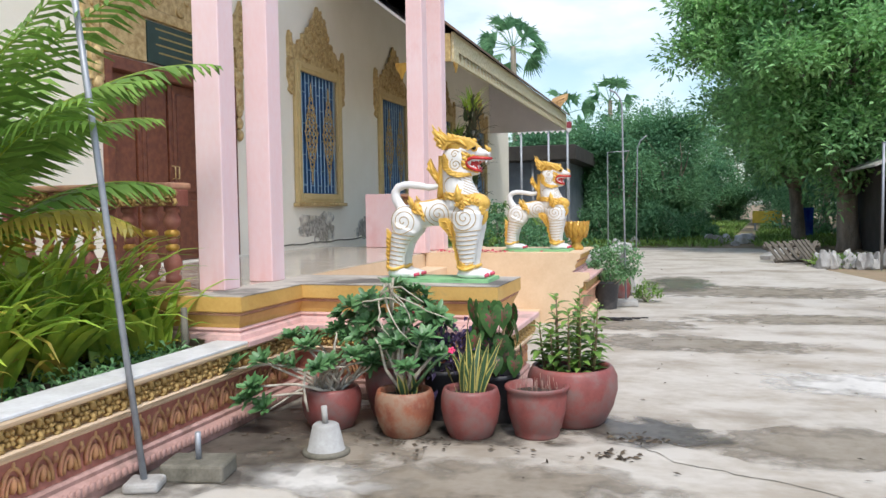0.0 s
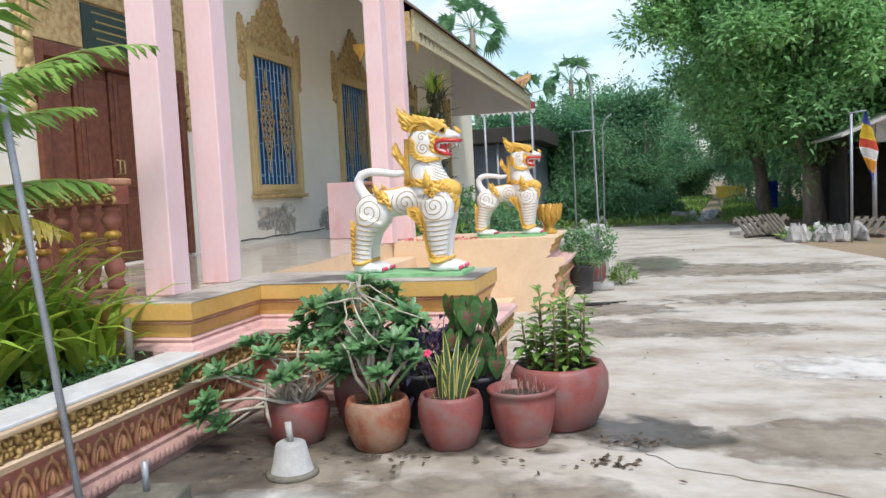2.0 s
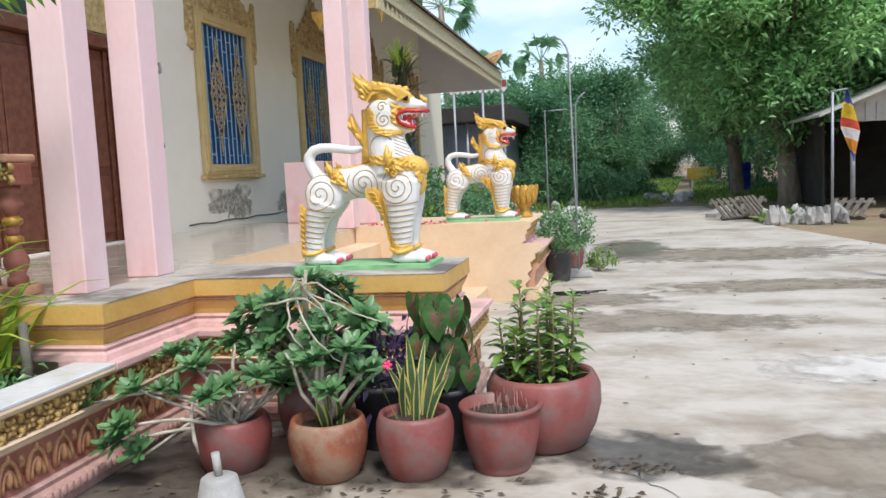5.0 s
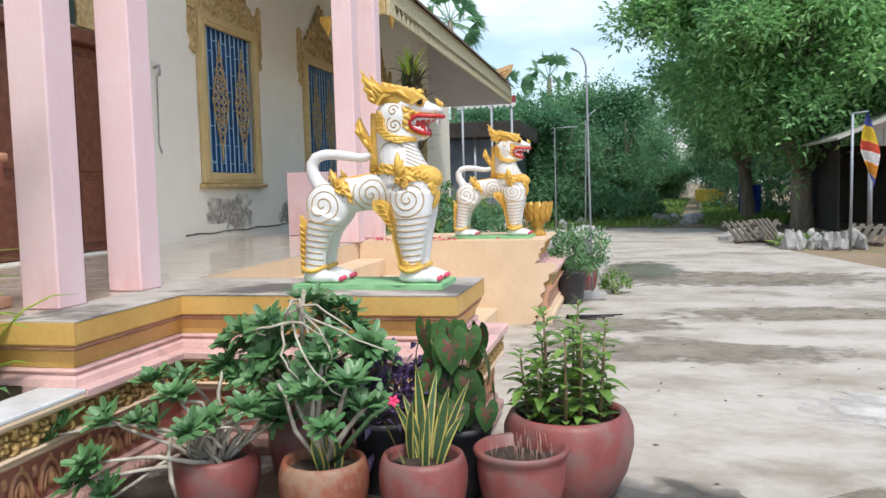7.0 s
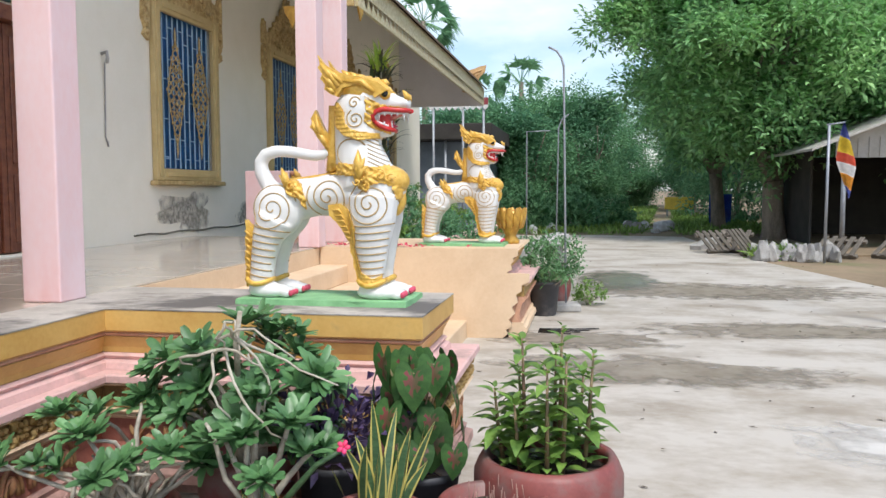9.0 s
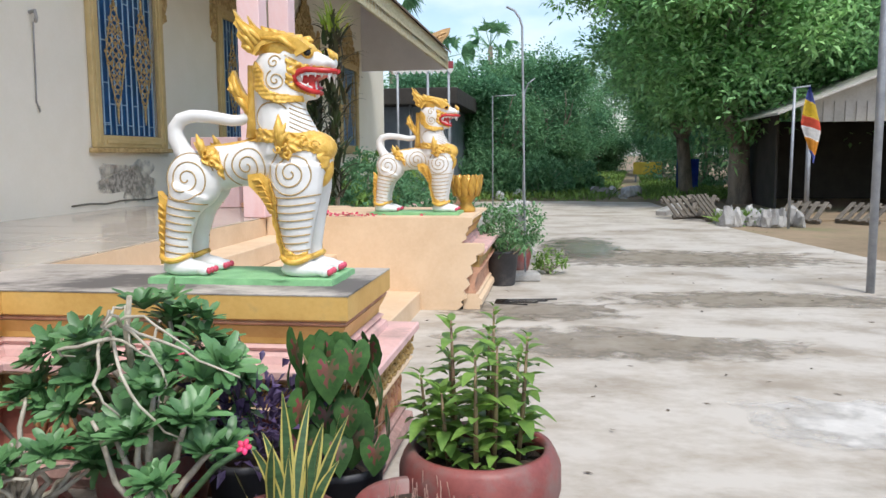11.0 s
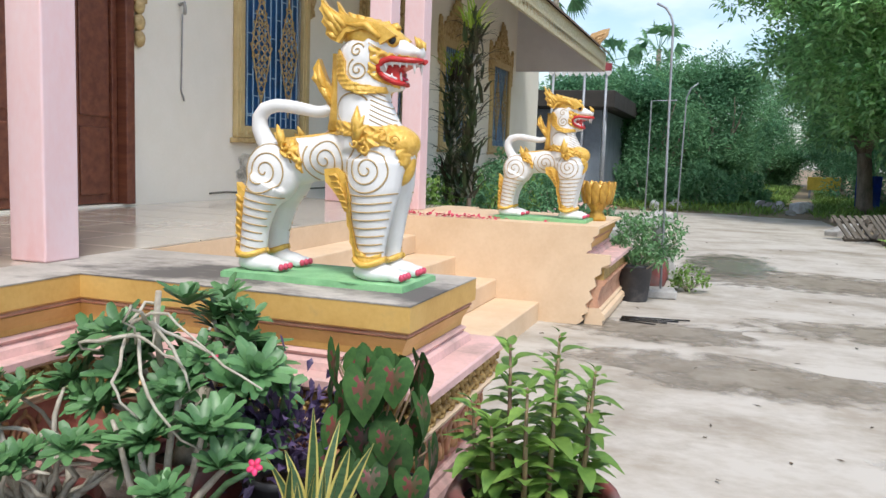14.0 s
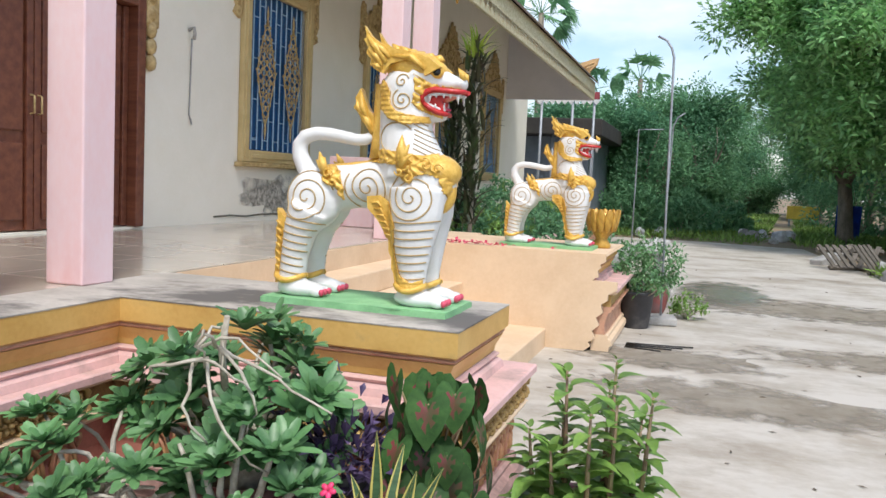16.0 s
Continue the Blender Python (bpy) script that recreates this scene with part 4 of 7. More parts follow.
hook = thing("wall_hook", "rusty hook with a hanging wire loop on the wall", "hook", Matrix.Translation((0.0, 10.36, 2.1)) @ FACE_X)
bm = bmesh.new()
tube(bm, [(0, 0.95, 0.005), (0, 0.97, 0.07), (0.0, 0.9, 0.08), (0.03, 0.86, 0.05)], 0.02, 6)
part("bracket", bm, M_CEM, hook)
bm = bmesh.new()
tube(bm, [(0.02, 0.86, 0.03), (0.035, 0.6, 0.015), (0.03, 0.3, 0.012), (0.02, 0.05, 0.012), (0.06, -0.06, 0.02), (0.03, 0.0, 0.03)], 0.009, 5)
part("wire", bm, M_CEM, hook)


# ---------- balustrades ----------
def baluster_mesh():
    bm = bmesh.new()
    lathe(bm, [(0, 0), (0.062, 0), (0.062, 0.05), (0.045, 0.06), (0.07, 0.12), (0.075, 0.16), (0.05, 0.21), (0.035, 0.25)], 14, mi=0)
    lathe(bm, [(0.036, 0.25), (0.055, 0.265), (0.055, 0.29), (0.036, 0.305)], 14, mi=1)
    lathe(bm, [(0.036, 0.305), (0.05, 0.33), (0.036, 0.36)], 14, mi=0)
    lathe(bm, [(0.036, 0.36), (0.06, 0.375), (0.06, 0.40), (0.036, 0.42)], 14, mi=1)
    lathe(bm, [(0.036, 0.42), (0.065, 0.46), (0.072, 0.5), (0.045, 0.55), (0.062, 0.56), (0.062, 0.6), (0, 0.6)], 14, mi=0)
    return bm


def balustrade(y, x0, x1, label):
    b = thing("balustrade", label, "balustrade", pose(0, y, TOP + 0.003), group="porch balustrades")
    L = x1 - x0
    part("plinth", boxed((x0, -0.09, 0), (x1, 0.09, 0.06), 0.01), M_SALMON, b)
    part("top_rail", boxed((x0, -0.13, 0.80), (x1, 0.13, 0.85), 0.015), M_SALMON, b)
    part("carved_rail", boxed((x0, -0.085, 0.665), (x1, 0.085, 0.798), 0.008), M_RED, b)
    n = int(L / 0.19)
    bl = None
    for k in range(n):
        m = pose(x0 + (k + 0.5) * L / n, 0, 0.062)
        if bl is None:
            bl = part("baluster", baluster_mesh(), [M_RED, M_GOLD], b, "turned baluster with gold rings")
            bl.matrix_basis = m
        else:
            share(bl, m, b)
    for k in range(int(L / 0.125)):
        share(fl, Matrix.Translation((x0 + 0.07 + 0.125 * k, -0.087, 0.733)) @ FACE_Y, b)
    return b


balustrade(5.32, 0.1, 2.1, "red porch balustrade with gold carving and turned balusters")
balustrade(12.05, 1.56, 2.1, "red porch balustrade with turned balusters at the far end")
tagged(part("balustrade_pier", boxed((0.95, 11.94, TOP + 0.003), (1.55, 12.16, 1.8), 0.012), M_PINK), "plain pink balustrade pier on the porch", "pier")


# ---------- lion statues ----------
def lion_mesh():
    raw = bmesh.new()
    tube(raw, [(-0.33, 0, 0.49), (-0.22, 0, 0.525), (-0.08, 0, 0.545), (0.08, 0, 0.56), (0.25, 0, 0.575)], [0.11, 0.115, 0.108, 0.125, 0.15], 18)
    ball(raw, (0.265, 0, 0.58), (0.15, 0.145, 0.155), u=20, v=14)
    tube(raw, [(0.2, 0, 0.60), (0.18, 0, 0.70), (0.155, 0, 0.80), (0.15, 0, 0.92), (0.16, 0, 1.0)], [0.165, 0.15, 0.128, 0.124, 0.12], 18)
    ball(raw, (0.165, 0, 1.0), (0.14, 0.122, 0.125), u=20, v=14)
    tube(raw, [(0.20, 0, 1.06), (0.30, 0, 1.052), (0.375, 0, 1.036), (0.425, 0, 1.03)], [0.09, 0.066, 0.042, 0.03], 14, flat=((0, 1, 0), 1.25))
    ball(raw, (0.418, 0, 1.036), (0.03, 0.052, 0.034))
    tube(raw, [(0.17, 0, 0.925), (0.25, 0, 0.905), (0.315, 0, 0.883), (0.352, 0, 0.884)], [0.07, 0.044, 0.026, 0.016], 14, flat=((0, 1, 0), 1.45))
    for s in (-1, 1):
        ball(raw, (-0.285, s * 0.06, 0.47), (0.145, 0.085, 0.15), u=18, v=12)
        tube(raw, [(-0.29, s * 0.085, 0.42), (-0.335, s * 0.1, 0.32), (-0.36, s * 0.1, 0.2), (-0.375, s * 0.1, 0.04)], [0.112, 0.082, 0.067, 0.066], 16)
        tube(raw, [(0.25, s * 0.07, 0.54), (0.25, s * 0.085, 0.42), (0.247, s * 0.095, 0.28), (0.25, s * 0.1, 0.14), (0.25, s * 0.1, 0.04)], [0.14, 0.128, 0.096, 0.068, 0.066], 16, flat=((0, 1, 0), 0.85))
        for x in (-0.325, 0.29):
            ball(raw, (x, s * 0.1, 0.034), (0.128, 0.07, 0.042), u=14, v=8)
            for j in (-1, 0, 1):
                ball(raw, (x + 0.105, s * 0.1 + j * 0.042, 0.026), (0.035, 0.021, 0.026), u=8, v=6)
    tube(raw, [(-0.32, 0, 0.56), (-0.37, 0, 0.62), (-0.402, 0, 0.68), (-0.405, 0, 0.735), (-0.375, 0, 0.775), (-0.315, 0, 0.793), (-0.25, 0, 0.79), (-0.19, 0, 0.782), (-0.10, 0, 0.766), (-0.05, 0, 0.768), (-0.01, 0, 0.79)],
         [0.046, 0.046, 0.042, 0.039, 0.037, 0.034, 0.033, 0.032, 0.03, 0.029, 0.026], 14)
    me = bpy.data.meshes.new("raw")
    raw.to_mesh(me)
    raw.free()
    ob = new("raw", me)
    rm = ob.modifiers.new("r", "REMESH")
    rm.mode, rm.voxel_size, rm.use_smooth_shade = "VOXEL", 0.009, True
    sm = ob.modifiers.new("s", "SMOOTH")
    sm.factor, sm.iterations = 0.5, 6
    ev = ob.evaluated_get(bpy.context.evaluated_depsgraph_get())
    body = bpy.data.meshes.new_from_object(ev)
    bpy.data.objects.remove(ob)
    bm = bmesh.new()
    bm.from_mesh(body)
    for f in bm.faces:
        f.smooth, f.material_index = True, 0
    tree = BVHTree.FromBMesh(bm)
    SIDE = Euler((radians(90), 0, 0)).to_matrix().to_4x4()

    def cast(x, z, s):
        h = tree.ray_cast(Vector((x, s * 0.6, z)), Vector((0, -s, 0)))
        return h[0] if h[0] is not None and h[0].y * s > -0.02 else None

    def line(pts, s, r=0.0042, mi=2):
        run = []
        for x, z in pts:
            p = cast(x, z, s)
            if p is None or (run and (p - run[-1]).length > 0.05):
                if len(run) > 2:
                    tube(bm, run, r, 5, mi)
                run = []
            if p is not None:
                run.append(p + Vector((0, s * 0.001, 0)))
        if len(run) > 2:
            tube(bm, run, r, 5, mi)

    def scales(x, z):
        """Overlapping rows of small tongues."""
        row = math.floor(z / 0.022)
        u = (x / 0.026 + 0.5 * (row % 2)) % 1 - 0.5
        return 0.007 * (1 - (z / 0.022 - row)) * max(0, 1 - 3 * u * u)

    def scroll(x, z):
        return 0.005 * math.sin(x * 150 + 2.5 * math.sin(z * 90)) + 0.004 * math.sin(z * 170 + x * 60)

    def decal(poly, s, mi=1, lift=0.012, step=0.0048, relief=scroll):
        xs, zs = [p[0] for p in poly], [p[1] for p in poly]

        def inside(x, z):
            c = False
            for i in range(len(poly)):
                (x1, z1), (x2, z2) = poly[i], poly[i - 1]
                if (z1 > z) != (z2 > z) and x < (x2 - x1) * (z - z1) / (z2 - z1) + x1:
                    c = not c
            return c
        cells = {}
        nx, nz = int((max(xs) - min(xs)) / step) + 2, int((max(zs) - min(zs)) / step) + 2
        for i in range(nx):
            for j in range(nz):
                x, z = min(xs) + i * step, min(zs) + j * step
                if inside(x, z):
                    p = cast(x, z, s)
                    if p is not None:
                        cells[i, j] = p
        front = {k: bm.verts.new(p + Vector((0, s * (lift + relief(p.x, p.z)), 0))) for k, p in cells.items()}
        back = {k: bm.verts.new(p - Vector((0, s * 0.006, 0))) for k, p in cells.items()}
        used = {}
        for i, j in cells:
            q = [(i, j), (i + 1, j), (i + 1, j + 1), (i, j + 1)]
            if all(k in cells for k in q) and max((cells[q[a]] - cells[q[b]]).length for a in range(4) for b in range(a)) < 0.06:
                f = bm.faces.new([front[k] for k in (q if s < 0 else q[::-1])])
                f.smooth, f.material_index = True, mi
                for a, b in zip(q, q[1:] + q[:1]):
                    used[a, b] = True
        for a, b in list(used):
            if (b, a) not in used:
                f = bm.faces.new((front[a], back[a], back[b], front[b]))
                f.material_index = mi
        for v in list(front.values()) + list(back.values()):
            if not v.link_faces:
                bm.verts.remove(v)

    def spiral(cx, cz, r, turns, s, start):
        line([(cx + r * (1 - u) * math.cos(start + u * turns * 6.283), cz + r * (1 - u) * math.sin(start + u * turns * 6.283)) for u in [k / 90 * 0.93 for k in range(91)]], s)

    def flame(outline, y, thick, lobes):
        """A gilded flame: a thick plate with swelling tongues laid on it."""
        plate(bm, outline, Matrix.Translation((0, y + thick / 2, 0)) @ SIDE, thick, 1)
        for a, b, c, r in lobes:
            for q in (-1, 1):
                tube(bm, [(a[0], y + q * thick * 0.5, a[1]), (b[0], y + q * thick * 0.62, b[1]), (c[0], y + q * thick * 0.4, c[1])], [r * 0.5, r, r * 0.3], 7, 1)

    def scroll_curl(cx, cz, r0, s, lift, turn=1, start=0.0):
        p0 = cast(cx, cz, s)
        if p0 is not None:
            tube(bm, [p0 + Vector((r0 * (1 - q * 0.08) * math.cos(start + turn * q * 0.6), s * lift, r0 * (1 - q * 0.08) * math.sin(start + turn * q * 0.6))) for q in range(11)],
                 [0.003 + 0.0006 * q for q in range(11)], 6, 1)

    for s in (-1, 1):
        spiral(-0.292, 0.48, 0.135, 3.1, s, 0.3)
        spiral(0.012, 0.54, 0.12, 3.0, s, 2.6)
        spiral(0.255, 0.505, 0.125, 3.2, s, 1.2)
        spiral(0.172, 0.95, 0.05, 2.0, s, 2.0)
        spiral(0.165, 1.035, 0.035, 1.5, s, 0.4)
        line([(0.15 + 0.085 * math.cos(a), 0.775 + 0.07 * math.sin(a)) for a in [0.6 + k * 0.2 for k in range(24)]], s)
        for k in range(8):
            z = 0.11 + 0.038 * k
            line([(-0.48 + 0.008 * q, z + 0.03 - 0.0016 * q) for q in range(36)], s)
        for k in range(8):
            z = 0.14 + 0.037 * k
            line([(0.10 + 0.008 * q, z - 0.012 * math.sin(q * 0.1)) for q in range(36)], s)
        for k in range(7):
            z = 0.73 + 0.022 * k
            line([(0.225 + 0.1 * (0.88 - z) + 0.006 * q, z - 0.003 * q) for q in range(16)], s, 0.003, 2)
        # hip flame, shoulder mantle, leg strip, heel fin
        decal([(-0.245, 0.68), (-0.205, 0.652), (-0.14, 0.615), (-0.105, 0.53), (-0.112, 0.455), (-0.15, 0.53), (-0.205, 0.545), (-0.235, 0.595)], s, lift=0.014)
        scroll_curl(-0.195, 0.595, 0.03, s, 0.028)
        scroll_curl(-0.16, 0.56, 0.02, s, 0.026, -1)
        p0 = cast(-0.22, 0.60, s)
        if p0 is not None:
            for dx, dz, r in ((-0.03, 0.10, 0.02), (0.0, 0.075, 0.018), (-0.045, 0.06, 0.015)):
                tube(bm, [p0 + Vector((0, s * 0.012, 0)), p0 + Vector((dx * 0.4, s * 0.02, dz * 0.6)), p0 + Vector((dx, s * 0.01, dz))], [r, r * 0.9, 0.003], 7, 1)
        decal([(-0.01, 0.71), (0.08, 0.725), (0.19, 0.712), (0.28, 0.70), (0.33, 0.715), (0.42, 0.70), (0.44, 0.62), (0.425, 0.53), (0.395, 0.45), (0.385, 0.52), (0.36, 0.595), (0.315, 0.612), (0.262, 0.60), (0.24, 0.56), (0.19, 0.585), (0.168, 0.648), (0.0, 0.66)], s, lift=0.010)
        for cx, cz, r0, tn, st in ((0.225, 0.645, 0.038, 1, 0.5), (0.235, 0.595, 0.026, -1, 1.0), (0.31, 0.655, 0.034, -1, 2.0), (0.36, 0.64, 0.026, 1, 0.0), (0.195, 0.62, 0.022, 1, 3.0)):
            scroll_curl(cx, cz, r0, s, 0.026, tn, st)
        p0 = cast(0.205, 0.66, s)
        if p0 is not None:
            for dx, dz, r in ((-0.005, 0.125, 0.026), (0.032, 0.085, 0.02), (-0.025, 0.07, 0.02), (0.045, 0.04, 0.018)):
                tube(bm, [p0 + Vector((0, s * 0.015, -0.03)), p0 + Vector((dx * 0.3, s * 0.03, dz * 0.5)), p0 + Vector((dx, s * 0.018, dz))], [r * 0.8, r, 0.003], 8, 1)
        decal([(0.02, 0.50), (0.083, 0.507), (0.147, 0.466), (0.18, 0.376), (0.172, 0.271), (0.205, 0.15), (0.268, 0.115), (0.33, 0.139), (0.36, 0.09), (0.27, 0.062), (0.17, 0.07), (0.14, 0.191), (0.11, 0.32), (0.06, 0.41), (0.025, 0.447)], s, lift=0.012, relief=scales)
        back = [(0.16, 0.42), (0.168, 0.30), (0.2, 0.12), (0.19, 0.07), (0.176, 0.10), (0.168, 0.15), (0.156, 0.17), (0.155, 0.22), (0.14, 0.25), (0.136, 0.31), (0.12, 0.34), (0.105, 0.40)]
        plate(bm, back, Matrix.Translation((0, s * 0.095 + 0.035, 0)) @ SIDE, 0.07, 1)
        elbow = [(0.02, 0.50), (0.083, 0.507), (0.147, 0.466), (0.17, 0.39), (0.165, 0.30), (0.125, 0.31), (0.10, 0.36), (0.07, 0.40), (0.025, 0.445)]
        plate(bm, elbow[::-1], Matrix.Translation((0, s * 0.1 + 0.03, 0)) @ SIDE, 0.06, 1)
        for k in range(6):
            tube(bm, [(0.045 + 0.014 * k, s * 0.132, 0.47 - 0.028 * k), (0.08 + 0.014 * k, s * 0.137, 0.475 - 0.03 * k), (0.105 + 0.011 * k, s * 0.13, 0.44 - 0.03 * k)], [0.003, 0.008, 0.003], 6, 1)
        heel = [(-0.452, 0.42), (-0.42, 0.385), (-0.395, 0.37), (-0.40, 0.30), (-0.415, 0.19), (-0.41, 0.06), (-0.45, 0.055), (-0.455, 0.12), (-0.448, 0.16), (-0.458, 0.21), (-0.448, 0.26), (-0.455, 0.31), (-0.446, 0.36)]
        plate(bm, heel, Matrix.Translation((0, s * 0.1 + 0.025, 0)) @ SIDE, 0.05, 1)
        for k in range(8):
            tube(bm, [(-0.452, s * 0.128, 0.36 - 0.036 * k), (-0.435, s * 0.132, 0.35 - 0.036 * k), (-0.42, s * 0.128, 0.325 - 0.036 * k)], [0.004, 0.008, 0.003], 6, 1)
        for x, r in ((-0.378, 0.07), (0.25, 0.072)):
            tube(bm, [(x + r * math.cos(a), s * 0.1 + r * math.sin(a), 0.088 + 0.012 * math.cos(a * 2)) for a in [q * math.pi / 9 for q in range(19)]], 0.015, 6, 1)
        # scaled ruff from the nape under the jaw, gilt cheek
        decal([(0.035, 1.06), (0.085, 1.03), (0.112, 0.99), (0.118, 0.93), (0.15, 0.90), (0.20, 0.885), (0.29, 0.88), (0.285, 0.85), (0.193, 0.835), (0.105, 0.862), (0.045, 0.92), (0.03, 0.99)], s, lift=0.014, relief=scales)
        decal([(0.215, 1.075), (0.28, 1.04), (0.33, 1.025), (0.44, 1.01), (0.44, 0.995), (0.275, 1.0), (0.252, 0.95), (0.29, 0.915), (0.35, 0.885), (0.34, 0.868), (0.24, 0.905), (0.212, 0.94), (0.225, 1.0)], s, lift=0.007)
        # eye under a gilt lid
        ball(bm, (0.318, s * 0.068, 1.082), (0.034, 0.022, 0.032), mi=1)
        ball(bm, (0.322, s * 0.084, 1.082), (0.019, 0.011, 0.019), mi=4)
        # red lips along the open jaws, teeth
        tube(bm, [(0.262, s * 0.078, 0.94), (0.252, s * 0.082, 0.968), (0.275, s * 0.078, 0.992), (0.31, s * 0.072, 1.003), (0.37, s * 0.062, 0.998), (0.42, s * 0.052, 0.995), (0.448, s * 0.02, 0.998)], [0.010, 0.013, 0.014, 0.014, 0.013, 0.013, 0.010], 8, 3)
        tube(bm, [(0.262, s * 0.078, 0.94), (0.29, s * 0.068, 0.917), (0.325, s * 0.055, 0.90), (0.355, s * 0.035, 0.895), (0.366, 0, 0.896)], [0.010, 0.013, 0.013, 0.012, 0.009], 8, 3)
        tube(bm, [(0.27, s * 0.07, 0.978), (0.33, s * 0.062, 0.985), (0.43, s * 0.035, 0.982)], [0.007, 0.009, 0.007], 6, 0)
        tube(bm, [(0.275, s * 0.066, 0.94), (0.31, s * 0.055, 0.922), (0.352, s * 0.025, 0.91)], [0.006, 0.008, 0.007], 6, 0)
        for x, z, d, y in ((0.415, 0.985, -0.045, 0.045), (0.285, 0.98, -0.032, 0.068), (0.345, 0.905, 0.042, 0.032), (0.35, 0.985, -0.02, 0.058), (0.38, 0.985, -0.02, 0.052), (0.315, 0.985, -0.018, 0.064), (0.31, 0.92, 0.02, 0.055)):
            tube(bm, [(x, s * y, z), (x + 0.004, s * y, z + d)], [0.010, 0.0025], 6, 0)
        for x in (-0.325, 0.29):
            for j in (-1, 0, 1):
                ball(bm, (x + 0.133, s * 0.1 + j * 0.042, 0.026), (0.014, 0.017, 0.017), u=8, v=5, mi=5)
        # swept-back crown wings
        flame([(0.27, 1.06), (0.255, 1.105), (0.175, 1.132), (0.10, 1.115), (0.068, 1.07), (0.03, 1.085), (0.0, 1.11), (0.004, 1.135), (-0.022, 1.165), (-0.012, 1.19), (-0.036, 1.225), (-0.022, 1.24), (-0.036, 1.29),
               (0.002, 1.24), (0.055, 1.205), (0.12, 1.185), (0.2, 1.17), (0.29, 1.14), (0.345, 1.10)], s * 0.088, 0.032,
              [((0.06, 1.10), (0.03, 1.15), (-0.01, 1.18), 0.018), ((0.08, 1.12), (0.03, 1.185), (-0.022, 1.245), 0.02), ((0.06, 1.09), (0.035, 1.105), (0.006, 1.12), 0.014), ((0.10, 1.14), (0.055, 1.18), (0.0, 1.225), 0.016), ((0.27, 1.09), (0.2, 1.145), (0.1, 1.15), 0.018)])
        tube(bm, [(0.43, s * 0.02, 1.052), (0.428, s * 0.028, 1.075), (0.405, s * 0.022, 1.105)], [0.017, 0.016, 0.003], 7, 1)
    ball(bm, (0.20, 0, 1.10), (0.16, 0.102, 0.085), Matrix.Rotation(0.22, 4, "Y"), 20, 14, 1)
    for k in range(6):
        tube(bm, [(0.10 + 0.042 * k, 0, 1.17 - 0.007 * k), (0.09 + 0.042 * k, 0, 1.20 - 0.009 * k), (0.065 + 0.042 * k, 0, 1.222 - 0.012 * k)], [0.026, 0.02, 0.004], 7, 1)
    # gilded breastplate
    ball(bm, (0.30, 0, 0.625), (0.135, 0.12, 0.09), u=20, v=14, mi=1)
    ball(bm, (0.335, 0, 0.53), (0.083, 0.06, 0.10), u=16, v=12, mi=1)
    # dark red throat, tongue
    plate(bm, [(0.235, 0.95), (0.27, 0.99), (0.42, 0.992), (0.34, 0.955), (0.35, 0.905), (0.27, 0.925)], Matrix.Translation((0, 0.045, 0)) @ SIDE, 0.09, 3)
    ball(bm, (0.32, 0, 0.925), (0.055, 0.03, 0.012), Matrix.Rotation(0.2, 4, "Y"), mi=5)
    # gilded spine, nape band, flame on the tail's tip
    tube(bm, [(-0.27, 0, 0.625), (-0.15, 0, 0.638), (-0.03, 0, 0.655), (0.02, 0, 0.68)], 0.03, 8, 1, flat=((0, 0, 1), 0.5))
    tube(bm, [(0.02, 0, 0.68), (0.018, 0, 0.78), (0.02, 0, 0.9), (0.03, 0, 1.03)], [0.05, 0.036, 0.034, 0.04], 10, 1)
    flame([(-0.01, 0.77), (0.018, 0.80), (0.012, 0.85), (-0.003, 0.876), (-0.03, 0.905), (-0.047, 0.935), (-0.06, 0.965), (-0.08, 1.012), (-0.108, 0.965), (-0.098, 0.945), (-0.115, 0.92), (-0.09, 0.895), (-0.07, 0.86), (-0.035, 0.815)], 0, 0.04,
          [((-0.01, 0.80), (-0.04, 0.86), (-0.075, 0.90), 0.018), ((-0.03, 0.85), (-0.065, 0.92), (-0.08, 0.99), 0.018), ((-0.06, 0.88), (-0.09, 0.92), (-0.10, 0.955), 0.013)])
    bmesh.ops.recalc_face_normals(bm, faces=bm.faces)
    return bm


from mathutils.bvhtree import BVHTree
lion = part("lion_statue", lion_mesh(), [M_LIONWHITE, M_LIONGOLD, M_LIONLINE, M_LIONRED, M_BLACK, M_NAIL])
tagged(lion, "white guardian lion statue with gold mane and spirals", "statue", "guardian lions")
lion.matrix_basis = pose(3.9, 6.40, 0.972)
copy_thing(lion, pose(3.93, 10.98, 0.972))


def statue_plate(cx, cy):
    bm = bmesh.new()
    n = 28
    pts = []
    for a, b in (((-0.47, -0.22), (0.46, -0.22)), ((0.46, -0.22), (0.46, 0.22)), ((0.46, 0.22), (-0.47, 0.22)), ((-0.47, 0.22), (-0.47, -0.22))):
        for k in range(14):
            u = k / 14
            x, y = a[0] * (1 - u) + b[0] * u, a[1] * (1 - u) + b[1] * u
            pts.append((x + 0.008 * noise.noise((x * 14, y * 14, cy)), y + 0.012 * noise.noise((x * 14 + 3, y * 14, cy))))
    plate(bm, pts, Matrix(), 0.030)
    es = [e for e in bm.edges if all(v.co.z > 0.02 for v in e.verts)]
    bmesh.ops.bevel(bm, geom=es, offset=0.006, segments=2, affect="EDGES")
    ob = tagged(part("statue_plate", bm, M_GREENPL), "ragged-edged green painted cement plate under a lion", "plate", "statue plates")
    ob.matrix_basis = pose(cx, cy, TOP + 0.003)


statue_plate(3.9, 6.40)
statue_plate(3.93, 10.98)


